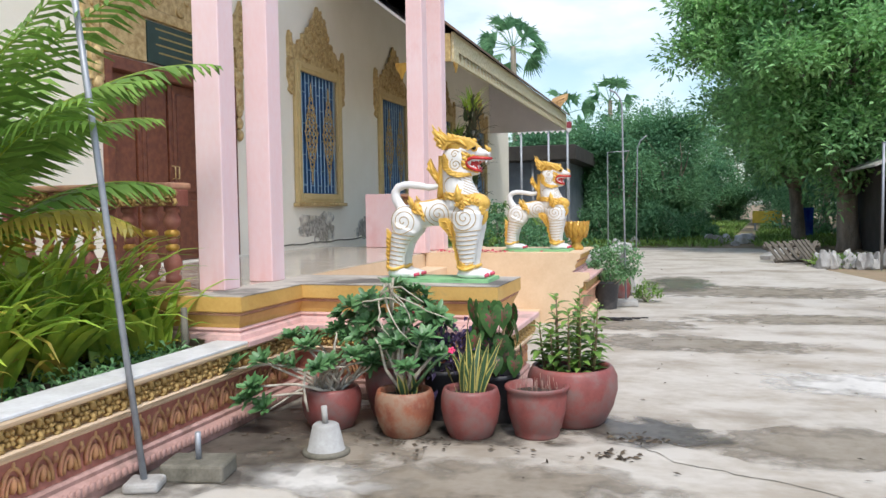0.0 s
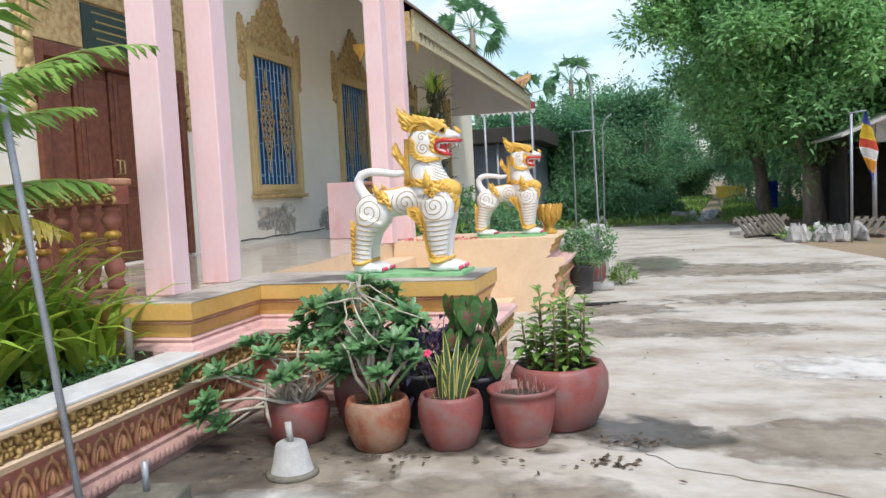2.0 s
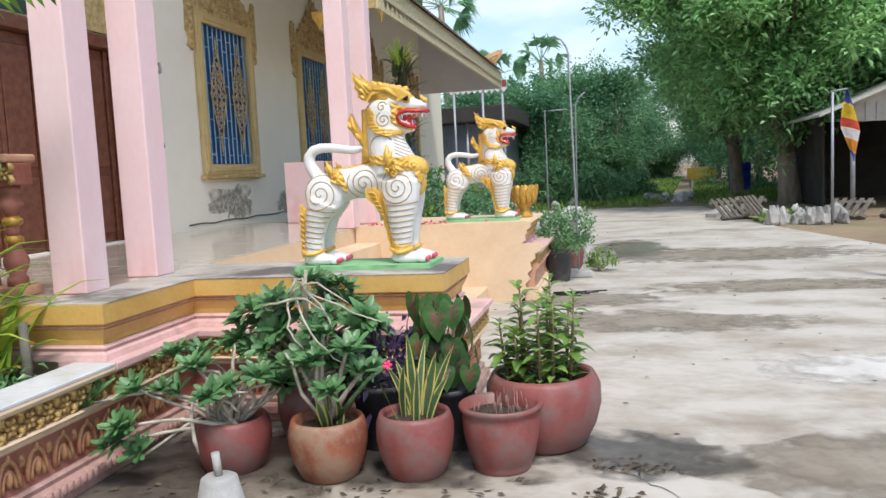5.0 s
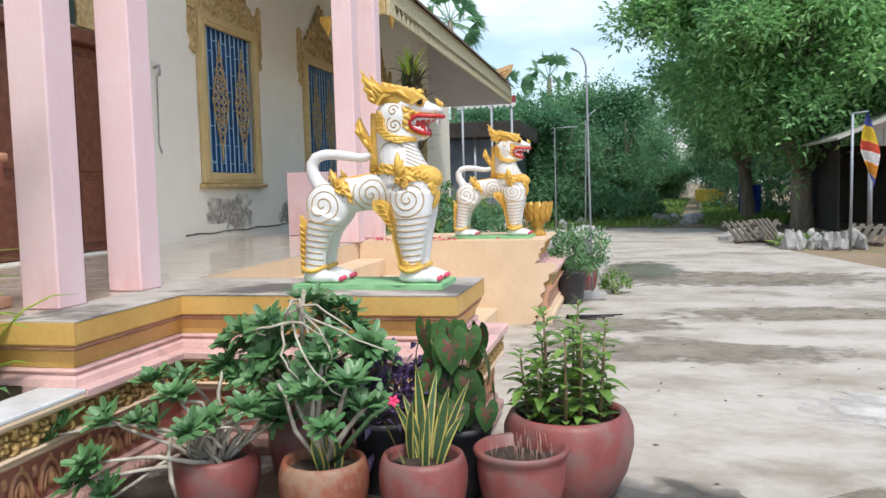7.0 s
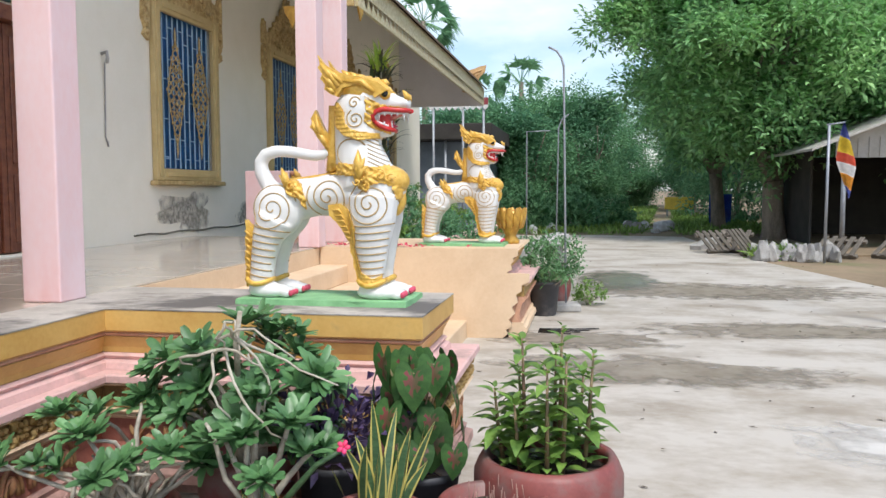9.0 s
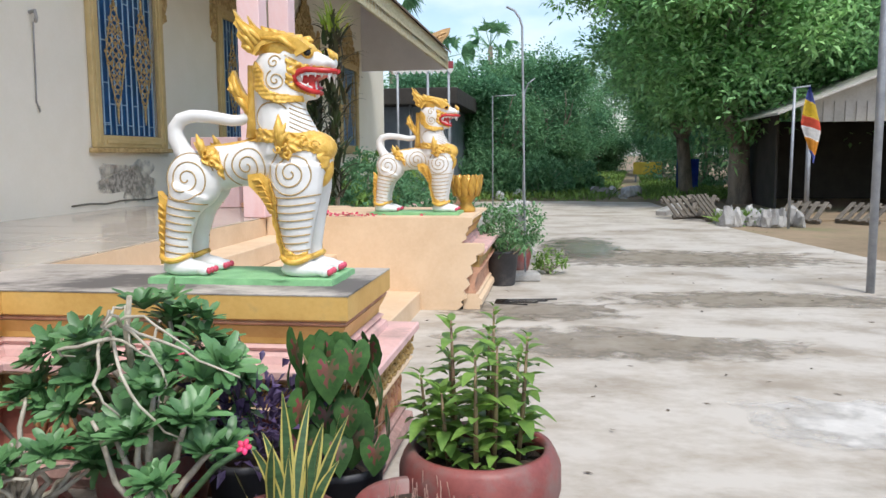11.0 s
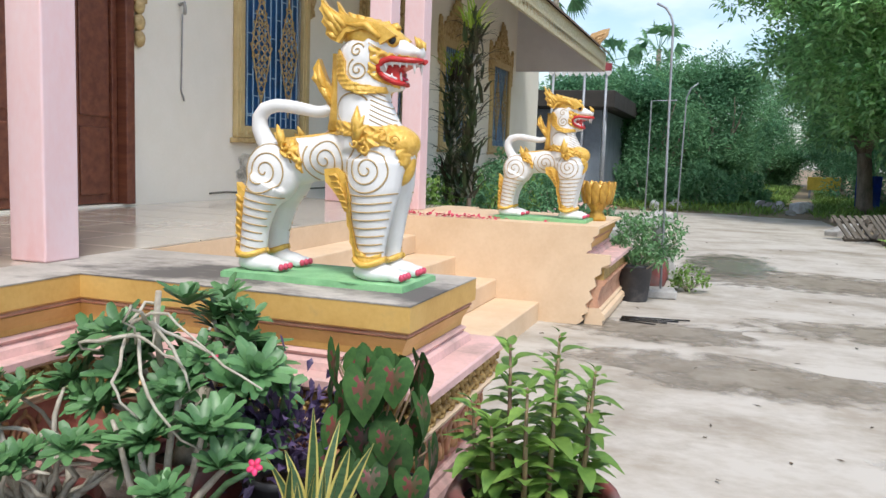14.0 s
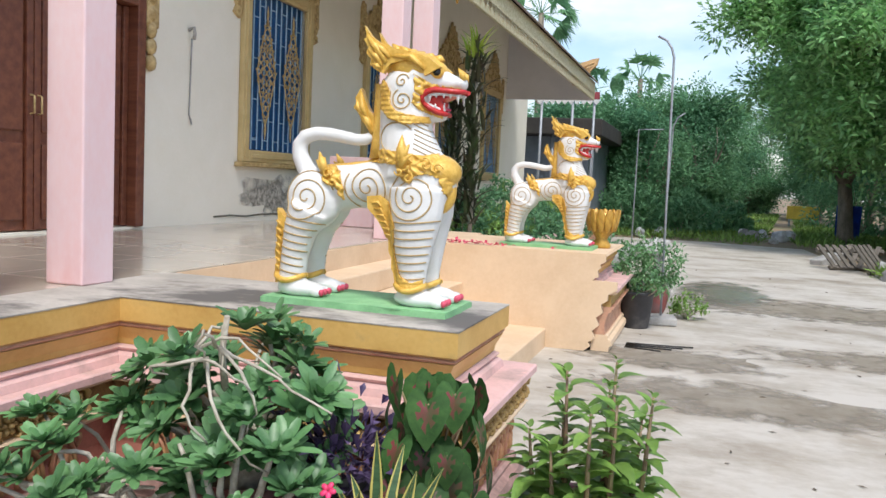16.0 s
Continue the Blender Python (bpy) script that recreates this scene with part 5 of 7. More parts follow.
# ---------- pots and plants before the pedestal ----------
def pot_profile(r, h, kind):
    if kind == "round":
        return [(0, 0.0), (r * 0.62, 0.0), (r * 0.72, h * 0.06), (r * 0.9, h * 0.32), (r * 0.99, h * 0.6), (r * 0.98, h * 0.82), (r * 0.93, h * 0.93), (r * 0.88, h), (r * 0.80, h * 0.99),
                (r * 0.77, h * 0.93), (r * 0.8, h * 0.8), (0, h * 0.8)]
    if kind == "rim":
        return [(0, 0.0), (r * 0.66, 0.0), (r * 0.70, h * 0.05), (r * 0.70, h * 0.13), (r * 0.76, h * 0.17), (r * 0.9, h * 0.5), (r * 0.93, h * 0.78), (r * 0.9, h * 0.88), (r * 0.98, h * 0.92), (r, h * 0.97), (r * 0.96, h),
                (r * 0.86, h * 0.98), (r * 0.84, h * 0.82), (0, h * 0.82)]
    return [(0, 0.0), (r * 0.72, 0.0), (r * 0.76, h * 0.04), (r * 0.95, h * 0.9), (r, h * 0.92), (r, h), (r * 0.93, h), (r * 0.9, h * 0.86), (0, h * 0.86)]


def potted(name, label, x, y, r, h, kind, material, group="plant pots"):
    t = thing(name, label, "potted plant", pose(x, y, 0), group)
    bm = bmesh.new()
    lathe(bm, pot_profile(r, h, kind), 32, wob=0.02)
    part("pot", bm, material, t, smooth=True)
    bm = bmesh.new()
    lathe(bm, [(0, h * 0.86 + 0.01), (r * 0.4, h * 0.87), (r * 0.82, h * 0.84)], 18, wob=0.1)
    part("soil", bm, M_SOIL, t)
    return t


def blade(bm, length, width, seg=5, cup=0.25, curl=0.5, tip=0.6, mi=0, end=0.93):
    """One broad leaf from the origin along +x, curling down."""
    rows = []
    for k in range(seg + 1):
        u = k / seg
        w = width * math.sin(math.pi * min(1, u ** tip * end + 0.04)) * 0.5
        x, z = length * u, -curl * length * u * u * 0.5
        rows.append([bm.verts.new((x, w, z + cup * w)), bm.verts.new((x, 0, z)), bm.verts.new((x, -w, z + cup * w))])
    for a, b in zip(rows, rows[1:]):
        for k in (0, 1):
            f = bm.faces.new((a[k], b[k], b[k + 1], a[k + 1]))
            f.smooth, f.material_index = True, mi
    return rows


def rosette_mesh(n, length, width, seed):
    rr = random.Random(seed)
    bm = bmesh.new()
    for k in range(n):
        before = set(bm.verts)
        l = length * rr.uniform(0.7, 1.1) * (0.65 if k >= n * 0.7 else 1)
        blade(bm, l, width * rr.uniform(0.85, 1.1), 5, 0.3, rr.uniform(0.1, 0.6), 1.6, 0, 0.80)
        m = Matrix.Rotation(k * 2.4 + rr.uniform(-0.2, 0.2), 4, "Z") @ Matrix.Rotation(-radians(rr.uniform(15, 50) + (25 if k >= n * 0.7 else 0)), 4, "Y")
        for v in set(bm.verts) - before:
            v.co = m @ v.co
    return bm


ROS = []
for sd in range(3):
    me_ob = part("rosette", rosette_mesh(20, 0.118, 0.036, sd), M_ADEN)
    ROS.append(me_ob.data)
    bpy.data.objects.remove(me_ob)


def put_rosette(parent, p, d, size, rr):
    o = new("leaf_rosette", ROS[rr.randrange(3)])
    o.parent = parent
    q = Vector(d).to_track_quat("Z", "Y").to_matrix().to_4x4()
    o.matrix_basis = Matrix.Translation(p) @ q @ Matrix.Rotation(rr.uniform(0, 6.28), 4, "Z") @ Matrix.Scale(size, 4)


def bent(a, b, rr, wob=0.05, n=7):
    a, b = Vector(a), Vector(b)
    o = Vector((rr.uniform(-1, 1), rr.uniform(-1, 1), rr.uniform(-0.3, 1))) * wob
    return [a.lerp(b, k / n) + o * math.sin(math.pi * k / n) + Vector((rr.uniform(-1, 1), rr.uniform(-1, 1), rr.uniform(-1, 1))) * wob * 0.09 * (0 < k < n) for k in range(n + 1)]


def sansevieria(parent, count, h, r, z, rr, mean_lean=0.25):
    for _ in range(count):
        bm = bmesh.new()
        l, w, seg = h * rr.uniform(0.55, 1.1), rr.uniform(0.028, 0.045), 8
        tw, bend = rr.uniform(-0.8, 0.8), rr.uniform(-0.15, 0.35)
        rows = []
        for k in range(seg + 1):
            u = k / seg
            ww = w * (0.7 + 0.6 * math.sin(math.pi * min(u * 0.8 + 0.1, 1))) * (1 - u ** 5) * 0.5 + 0.001
            c, s = math.cos(tw * u), math.sin(tw * u)
            ox = bend * l * u * u
            rows.append([bm.verts.new((ox + q * ww * c, q * ww * s, l * u)) for q in (-1, -0.62, 0, 0.62, 1)])
        for a, b in zip(rows, rows[1:]):
            for k in range(4):
                f = bm.faces.new((a[k], a[k + 1], b[k + 1], b[k]))
                f.smooth, f.material_index = True, (1 if k in (0, 3) else 0)
        ang, lean = rr.uniform(0, 6.28), rr.uniform(0, mean_lean)
        lf = part("sword_leaf", bm, [M_SANG, M_SANY], parent)
        lf.matrix_basis = Matrix.Translation((r * math.cos(ang), r * math.sin(ang), z)) @ Matrix.Rotation(ang, 4, "Z") @ Matrix.Rotation(lean, 4, "Y") @ Matrix.Rotation(rr.uniform(0, 6.28), 4, "Z")


rr = random.Random(21)
# large desert rose behind
t = potted("desert_rose", "large bushy desert rose in a dark red clay pot", 3.80, 5.46, 0.22, 0.4, "round", M_TERRA)
trunk = bmesh.new()
tube(trunk, [(0, 0, 0.3), (0.02, -0.01, 0.42), (-0.01, 0.02, 0.55), (0.02, 0.0, 0.68)], [0.09, 0.075, 0.055, 0.04], 10)
tips = []
for k in range(66):
    while True:
        p = Vector((rr.uniform(-1, 1), rr.uniform(-1, 1), rr.uniform(-0.8, 1)))
        if 0.55 < p.length < 1:
            break
    if p.y > 0.75:
        p.y *= 0.5
    tips.append((Vector((0.03 + p.x * 0.42, -0.1 + p.y * 0.28, 0.69 + p.z * 0.31)), p))
for q, p in tips[::2]:
    part("branch", tube(bmesh.new(), bent((0.01, 0, 0.5 + rr.uniform(-0.1, 0.1)), q, rr, 0.06), [0.018, 0.016, 0.014, 0.012, 0.011, 0.010, 0.009, 0.008], 6), M_BRANCH, t)
part("trunk", trunk, M_BRANCH, t)
for q, p in tips:
    put_rosette(t, q, p + Vector((0, -0.25, 0.9)), rr.uniform(0.8, 1.15), rr)
for k in range(9):
    a = Vector((0.10 + rr.uniform(-0.05, 0.05), -0.42, 0.97 + rr.uniform(-0.06, 0.04)))
    part("bare_twig", tube(bmesh.new(), bent(a, a + Vector((rr.uniform(-0.12, 0.42), rr.uniform(-0.06, 0.04), rr.uniform(-0.36, -0.02))), rr, 0.12), [0.007, 0.0065, 0.006, 0.006, 0.005, 0.0045, 0.004, 0.003], 6), M_BRANCH, t)
part("bare_twig", tube(bmesh.new(), [(0.10, -0.3, 0.80), (0.12, -0.36, 0.95), (0.15, -0.38, 1.08)], [0.014, 0.012, 0.010], 6), M_BRANCH, t)
put_rosette(t, Vector((-0.08, 0.34, 0.92)), (0, -0.3, 0.8), 1.0, rr)
part("bare_twig", tube(bmesh.new(), bent((0.0, 0.1, 0.7), (-0.08, 0.34, 0.9), rr, 0.05), 0.007, 6), M_BRANCH, t)
for p in ((0.20, -0.12, 0.80), (0.17, -0.13, 0.81)):
    bm = bmesh.new()
    for k in range(5):
        ball(bm, (0.013 * math.cos(k * 1.257), 0.013 * math.sin(k * 1.257), 0), (0.012, 0.009, 0.005), Matrix.Rotation(k * 1.257, 4, "Z"), 8, 5)
    f = part("flower", bm, M_FLOWER, t, "bright pink flower")
    f.matrix_basis = Matrix.Translation(p) @ Euler((radians(60), 0, 0)).to_matrix().to_4x4()

# sprawling desert rose in the pot beside the wall
t = potted("desert_rose", "sprawling half-bare desert rose in a red clay pot", 3.47, 5.06, 0.215, 0.30, "round", M_TERRA)
ends = [(-0.1, -0.1, 0.62), (-0.28, -0.12, 0.52), (-0.44, -0.2, 0.56), (-0.62, -0.3, 0.5), (-0.5, -0.34, 0.3), (-0.36, -0.3, 0.22), (0.05, -0.12, 0.55), (0.2, -0.1, 0.6), (-0.2, 0.1, 0.66), (0.0, 0.1, 0.72), (-0.3, 0.05, 0.68),
        (0.15, 0.15, 0.66), (-0.02, -0.2, 0.5), (-0.42, -0.36, 0.4), (0.26, 0.02, 0.5)]
ends = [(x, y, z - 0.05) for x, y, z in ends]
for e in ends:
    part("branch", tube(bmesh.new(), bent((rr.uniform(-0.05, 0.05), rr.uniform(-0.05, 0.05), 0.24), e, rr, 0.12), [0.018, 0.015, 0.013, 0.011, 0.010, 0.009, 0.008, 0.007], 7), M_BRANCH, t)
for k in range(9):
    part("branch", tube(bmesh.new(), bent((rr.uniform(-0.08, 0.08), rr.uniform(-0.08, 0.08), 0.24), (rr.uniform(-0.25, 0.3), rr.uniform(-0.2, 0.1), rr.uniform(0.42, 0.6)), rr, 0.08), [0.014, 0.013, 0.011, 0.010, 0.009, 0.008, 0.007, 0.005], 6), M_BRANCH, t)
part("root", tube(bmesh.new(), [(-0.1, -0.2, 0.46), (-0.1, -0.24, 0.36), (-0.08, -0.26, 0.25), (-0.06, -0.26, 0.17)], [0.007, 0.01, 0.012, 0.007], 6), M_BRANCH, t)
for e in ends:
    for k in range(2):
        put_rosette(t, Vector(e) + Vector((rr.uniform(-0.05, 0.05), rr.uniform(-0.05, 0.05), rr.uniform(-0.02, 0.03))), (e[0] * 0.6, e[1] - 0.3, 0.9), rr.uniform(0.75, 1.0), rr)

t = potted("desert_rose", "desert rose and striped sword leaves in an orange clay pot", 4.045, 5.0, 0.21, 0.32, "round", M_TERRA2)
for e in ((-0.02, -0.05, 0.62), (0.12, 0.02, 0.66), (-0.14, 0.02, 0.58), (0.05, -0.1, 0.48), (-0.03, 0.1, 0.74), (0.2, 0.05, 0.55)):
    part("branch", tube(bmesh.new(), bent((0.0, 0.02, 0.28), e, rr, 0.03), [0.018, 0.016, 0.015, 0.014, 0.013, 0.012, 0.010, 0.009], 7), M_BRANCH, t)
    for k in range(2):
        put_rosette(t, Vector(e) + Vector((rr.uniform(-0.05, 0.05), rr.uniform(-0.05, 0.05), 0)), (e[0], e[1] - 0.2, 0.8), rr.uniform(0.85, 1.1), rr)
bm = tube(bmesh.new(), [(0.05, 0, 0.3), (0.15, -0.03, 0.42), (0.25, -0.04, 0.53), (0.36, -0.05, 0.6)], [0.014, 0.013, 0.011, 0.008], 6)
part("branch", bm, M_SANG, t)
bm = tube(bmesh.new(), [(-0.02, 0, 0.3), (-0.12, -0.03, 0.45), (-0.16, -0.04, 0.62), (-0.2, -0.02, 0.66)], [0.012, 0.011, 0.009, 0.007], 6)
part("branch", bm, M_BRANCH, t)
sansevieria(t, 6, 0.22, 0.07, 0.27, rr, 0.9)
bm = bmesh.new()
for k in range(5):
    ball(bm, (0.015 * math.cos(k * 1.257), 0.015 * math.sin(k * 1.257), 0), (0.014, 0.010, 0.006), Matrix.Rotation(k * 1.257, 4, "Z"), 8, 5)
f = part("flower", bm, M_FLOWER, t, "bright pink flower")
f.matrix_basis = Matrix.Translation((0.36, -0.06, 0.61)) @ Euler((radians(60), 0, 0)).to_matrix().to_4x4()

t = potted("snake_plant", "yellow-edged snake plant in a red clay pot", 4.50, 5.06, 0.205, 0.34, "round", M_TERRA)
sansevieria(t, 14, 0.42, 0.075, 0.27, rr, 0.42)

t = potted("incense_pot", "red clay pot of sand with burnt incense sticks", 4.93, 5.2, 0.22, 0.35, "rim", M_TERRA)
for k in range(46):
    a, q = rr.uniform(0, 6.28), 0.16 * math.sqrt(rr.random())
    bm = bmesh.new()
    tube(bm, [(0, 0, 0), (rr.uniform(-0.02, 0.02), rr.uniform(-0.02, 0.02), rr.uniform(0.05, 0.12))], 0.0022, 4)
    s_ = part("incense_stick", bm, M_STICK, t)
    s_.matrix_basis = pose(q * math.cos(a), q * math.sin(a), 0.285)

# purple plant
t = potted("purple_plant", "dark purple foliage plant in a black plastic pot", 4.20, 5.48, 0.17, 0.38, "plain", M_BLKPOT)
rng = np.random.default_rng(5)
c = rng.normal(size=(330, 3)) * [0.12, 0.09, 0.09] + [0.02, -0.04, 0.52]
n = c - np.array([0, 0, 0.36]) + rng.normal(size=c.shape) * 0.08
v, f = leaf_cloud(rng, c, n, 0.10, 0.035, 0.3)
sheet("foliage", v, f, M_PURP, t)


def heart_mesh(seed):
    """A drooping heart-shaped leaf with a red middle; tip at +x."""
    bm = bmesh.new()
    rq = random.Random(seed)
    rim = [(0.0, 0.0), (-0.045, 0.028), (-0.05, 0.055), (-0.02, 0.078), (0.03, 0.08), (0.08, 0.062), (0.125, 0.032), (0.165, 0.0)]
    rim = rim + [(x, -y) for x, y in rim[-2:0:-1]]

    def z(x, y):
        return -1.6 * max(0, x) ** 2 * 1.2 + abs(y) * 0.25 - 5 * y * y * 0.4

    def ring(s):
        return [bm.verts.new((0.035 + (x - 0.035) * s, y * s, z(0.035 + (x - 0.035) * s, y * s) + rq.uniform(-0.003, 0.003))) for x, y in rim]
    mid, r1, r2, r3 = bm.verts.new((0.035, 0, 0.0)), ring(0.3), ring(0.55), ring(1.0)
    for k in range(len(rim)):
        j = (k + 1) % len(rim)
        a = bm.faces.new((mid, r1[k], r1[j]))
        b = bm.faces.new((r1[k], r2[k], r2[j], r1[j]))
        d = bm.faces.new((r2[k], r3[k], r3[j], r2[j]))
        a.material_index, b.material_index, d.material_index = 1, 1 if k % 2 else 0, 0
        a.smooth = b.smooth = d.smooth = True
    return bm


hearts = []
for k in range(3):
    o = part("heart_leaf", heart_mesh(k), [M_CAL, M_CALRED])
    hearts.append(o.data)
    bpy.data.objects.remove(o)
t = potted("caladium", "red-veined caladium with drooping heart leaves in a black pot", 4.57, 5.5, 0.18, 0.36, "plain", M_BLKPOT)
stems = bmesh.new()
for k in range(36):
    a = rr.uniform(0, 6.28) if k > 20 else rr.uniform(-2.6, -0.4)
    rad, h = rr.uniform(0.03, 0.21), rr.uniform(0.46, 0.87)
    rad *= 1.25 - 0.6 * (h - 0.5)
    p = Vector((rad * math.cos(a), rad * math.sin(a) * 0.85, h))
    tube(stems, [(0, 0, 0.3), (p.x * 0.4, p.y * 0.4, 0.3 + (h - 0.3) * 0.6), p], [0.006, 0.005, 0.004], 5)
    o = new("heart_leaf", hearts[k % 3])
    o.parent = t
    o.matrix_basis = Matrix.Translation(p) @ Matrix.Rotation(a + rr.uniform(-0.5, 0.5), 4, "Z") @ Matrix.Rotation(radians(rr.uniform(55, 85)), 4, "Y") @ Matrix.Scale(rr.uniform(0.72, 1.08), 4)
part("stalk", stems, M_BALSTEM, t)

# balsam in the big pot
t = potted("balsam_plant", "leafy green balsam in a large red clay pot", 5.12, 5.58, 0.325, 0.42, "round", M_TERRA)
for k in range(10):
    a, q = k * 2.4 + 0.5, 0.05 + 0.045 * math.sqrt(k)
    x0, y0, h = q * math.cos(a), q * math.sin(a), rr.uniform(0.32, 0.54) if k > 2 else 0.62 - 0.05 * k
    bm = bmesh.new()
    tube(bm, [(x0, y0, 0.34), (x0 * 1.15, y0 * 1.12, 0.34 + h * 0.5), (x0 * 1.25, y0 * 1.2, 0.34 + h)], [0.011, 0.009, 0.004], 7)
    st = part("stem", bm, M_BALSTEM, t)
    bm = bmesh.new()
    for j in range(34):
        u = 0.08 + 0.92 * j / 33
        p = Vector((x0 * (1 + 0.25 * u), y0 * (1 + 0.2 * u), 0.34 + h * u))
        before = set(bm.verts)
        l = 0.105 * (1.08 - 0.5 * abs(u - 0.4)) * rr.uniform(0.6, 1.15)
        if u > 0.92:
            l *= 0.65
        blade(bm, l, l * 0.6, 5, 0.3, rr.uniform(0.5, 1.3), 0.8)
        m = Matrix.Translation(p) @ Matrix.Rotation(j * 2.4 + rr.uniform(-0.3, 0.3), 4, "Z") @ Matrix.Rotation(-radians(rr.uniform(5, 40) + (35 if u > 0.9 else 0)), 4, "Y") @ Matrix.Translation((0.012, 0, 0))
        for w in set(bm.verts) - before:
            w.co = m @ w.co
    part("foliage", bm, M_BALS, st)


# ---------- planting bed beside the porch ----------
rng = np.random.default_rng(11)
for k, (x, y, l, dead) in enumerate(((2.0, 4.5, 0.85, 3), (1.7, 4.7, 0.9, 2), (2.0, 4.0, 0.85, 3), (1.75, 4.15, 1.0, 4), (2.0, 3.5, 0.8, 2), (1.8, 3.6, 0.9, 2), (1.3, 4.5, 0.95, 3), (1.35, 3.9, 1.0, 3), (1.9, 3.2, 0.8, 2), (1.95, 2.9, 0.75, 1), (2.2, 4.75, 0.6, 2))):
    t = thing("strap_leaf_plant", "yellow-green arching strap-leaf plant in the planting bed", "plant", pose(x, y, 0.498), group="bed plants")
    v, f = strap_leaves(rng, (0, 0, 0), 30, l * 1.25, 0.125, 0.75, 1.75)
    sheet("foliage", v, f, M_STRAP, t)
    v, f = strap_leaves(rng, (0, 0, 0), dead + 2, l * 1.0, 0.08, 1.0, 2.1)
    sheet("dead_foliage", v, f, M_YLEAF, t, "yellowed drooping leaves")


def frond(rng, base, az, length, lean, bow, leafl, pairs=34):
    """A feather frond: rachis points and leaflets."""
    V, F, p, pts = [], [], np.array(base, float), []
    out, sid = np.array([math.cos(az), math.sin(az), 0]), np.array([-math.sin(az), math.cos(az), 0])
    for k in range(pairs + 1):
        u = k / pairs
        ang = lean + bow * u ** 1.4
        d = out * math.sin(ang) + np.array([0, 0, math.cos(ang)])
        pts.append(tuple(p))
        if u > 0.15:
            nor = np.cross(sid, d)
            for s in (-1, 1):
                L = leafl * math.sin(math.pi * (0.12 + 0.84 * u)) ** 0.7 * rng.uniform(0.85, 1.1)
                dd = sid * s * 0.8 + d * 0.65 + nor * 0.25 * rng.uniform(0.2, 1)
                dd /= np.linalg.norm(dd)
                w = d * 0.017
                e = p + dd * L * 0.55
                tip = p + dd * L + np.array([0, 0, -0.30 * L])
                b = len(V)
                V += [p - w, p + w, e + w * 1.3, e - w * 1.3, tip]
                F += [(b, b + 1, b + 2, b + 3), (b + 3, b + 2, b + 4)]
        p = p + d * length / pairs
    return pts, V, F


rng = np.random.default_rng(3)
t = thing("feather_palm", "young feather palm with arching green fronds in the bed", "palm", pose(1.3, 3.75, 0.468))
bm = bmesh.new()
tube(bm, [(0, 0, 0), (0, 0, 0.4), (0.02, 0, 0.7)], [0.08, 0.06, 0.045], 10)
part("stem", bm, M_STRAP, t)
for az, L, lean, bow in ((-0.1, 1.9, 0.35, 1.5), (0.5, 2.1, 0.25, 1.35), (1.0, 2.0, 0.4, 1.2), (1.6, 2.0, 0.2, 1.0), (2.3, 1.9, 0.3, 1.2), (3.1, 2.0, 0.3, 1.2), (4.0, 1.9, 0.3, 1.3), (5.0, 1.7, 0.35, 1.4), (0.2, 1.5, 0.7, 1.4), (0.8, 1.7, 0.65, 1.2), (-0.6, 1.7, 0.45, 1.5), (0.35, 2.3, 0.1, 0.9), (5.7, 2.0, 0.15, 1.1), (0.0, 2.5, 0.3, 1.1), (0.7, 2.5, 0.35, 1.25), (-0.35, 2.3, 0.25, 1.4), (1.3, 2.3, 0.3, 1.3), (-0.2, 2.0, 0.55, 1.0), (5.3, 2.1, 0.4, 1.2), (2.0, 2.2, 0.25, 1.1)):
    pts, v, f = frond(rng, (0.03 * math.cos(az), 0.03 * math.sin(az), 0.6), az, L, lean, bow, 0.48)
    bm = bmesh.new()
    tube(bm, pts, [0.016 * (1 - 0.85 * k / 34) for k in range(35)], 5)
    fr = part("frond_rib", bm, M_STRAP, t)
    sheet("feathering", v, f, M_YLEAF if lean == 0.7 else M_PALM, fr)

for k, (x, y) in enumerate(((2.45, 4.6), (2.42, 4.2), (2.44, 3.8), (2.45, 3.35), (2.4, 2.95))):
    weed = thing("bed_weed", "low dark green weed at the edge of the bed", "weed", pose(x, y, 0.498), group="bed weeds")
    cw = rng.normal(size=(130, 3)) * [0.09, 0.13, 0.035] + [0, 0, 0.07]
    v, f = leaf_cloud(rng, cw, rng.normal(size=cw.shape) + [0, 0, 0.6], 0.085, 0.028, 0.3)
    v[:, 2] = np.maximum(v[:, 2], 0.0)
    sheet("foliage", v, f, M_CAL if k % 2 else M_ADEN, weed)

t = thing("wooden_stake", "dark weathered wooden stake in the planting bed", "stake", pose(2.47, 4.75, 0.46))
part("stake", tube(bmesh.new(), [(0, 0, 0), (0.01, 0.0, 0.2), (0.0, 0.01, 0.42)], [0.03, 0.028, 0.022], 6), M_MOSS, t)
rng = np.random.default_rng(19)
t = thing("fallen_petals", "dry dark pink petals lying on the pedestal edge", "petals", kind="stuff")
c = rng.normal(size=(120, 3)) * [0.35, 0.03, 0.004] + [3.05, 10.62, TOP + 0.02]
c[:, 2] = np.maximum(c[:, 2], TOP + 0.008)
v, f = leaf_cloud(rng, c, rng.normal(size=c.shape) * [1, 1, 0.3], 0.05, 0.035, 0.0)
v[:, 2] = np.maximum(v[:, 2], TOP + 0.006)
sheet("petal_scatter", v, f, M_NAIL, t)


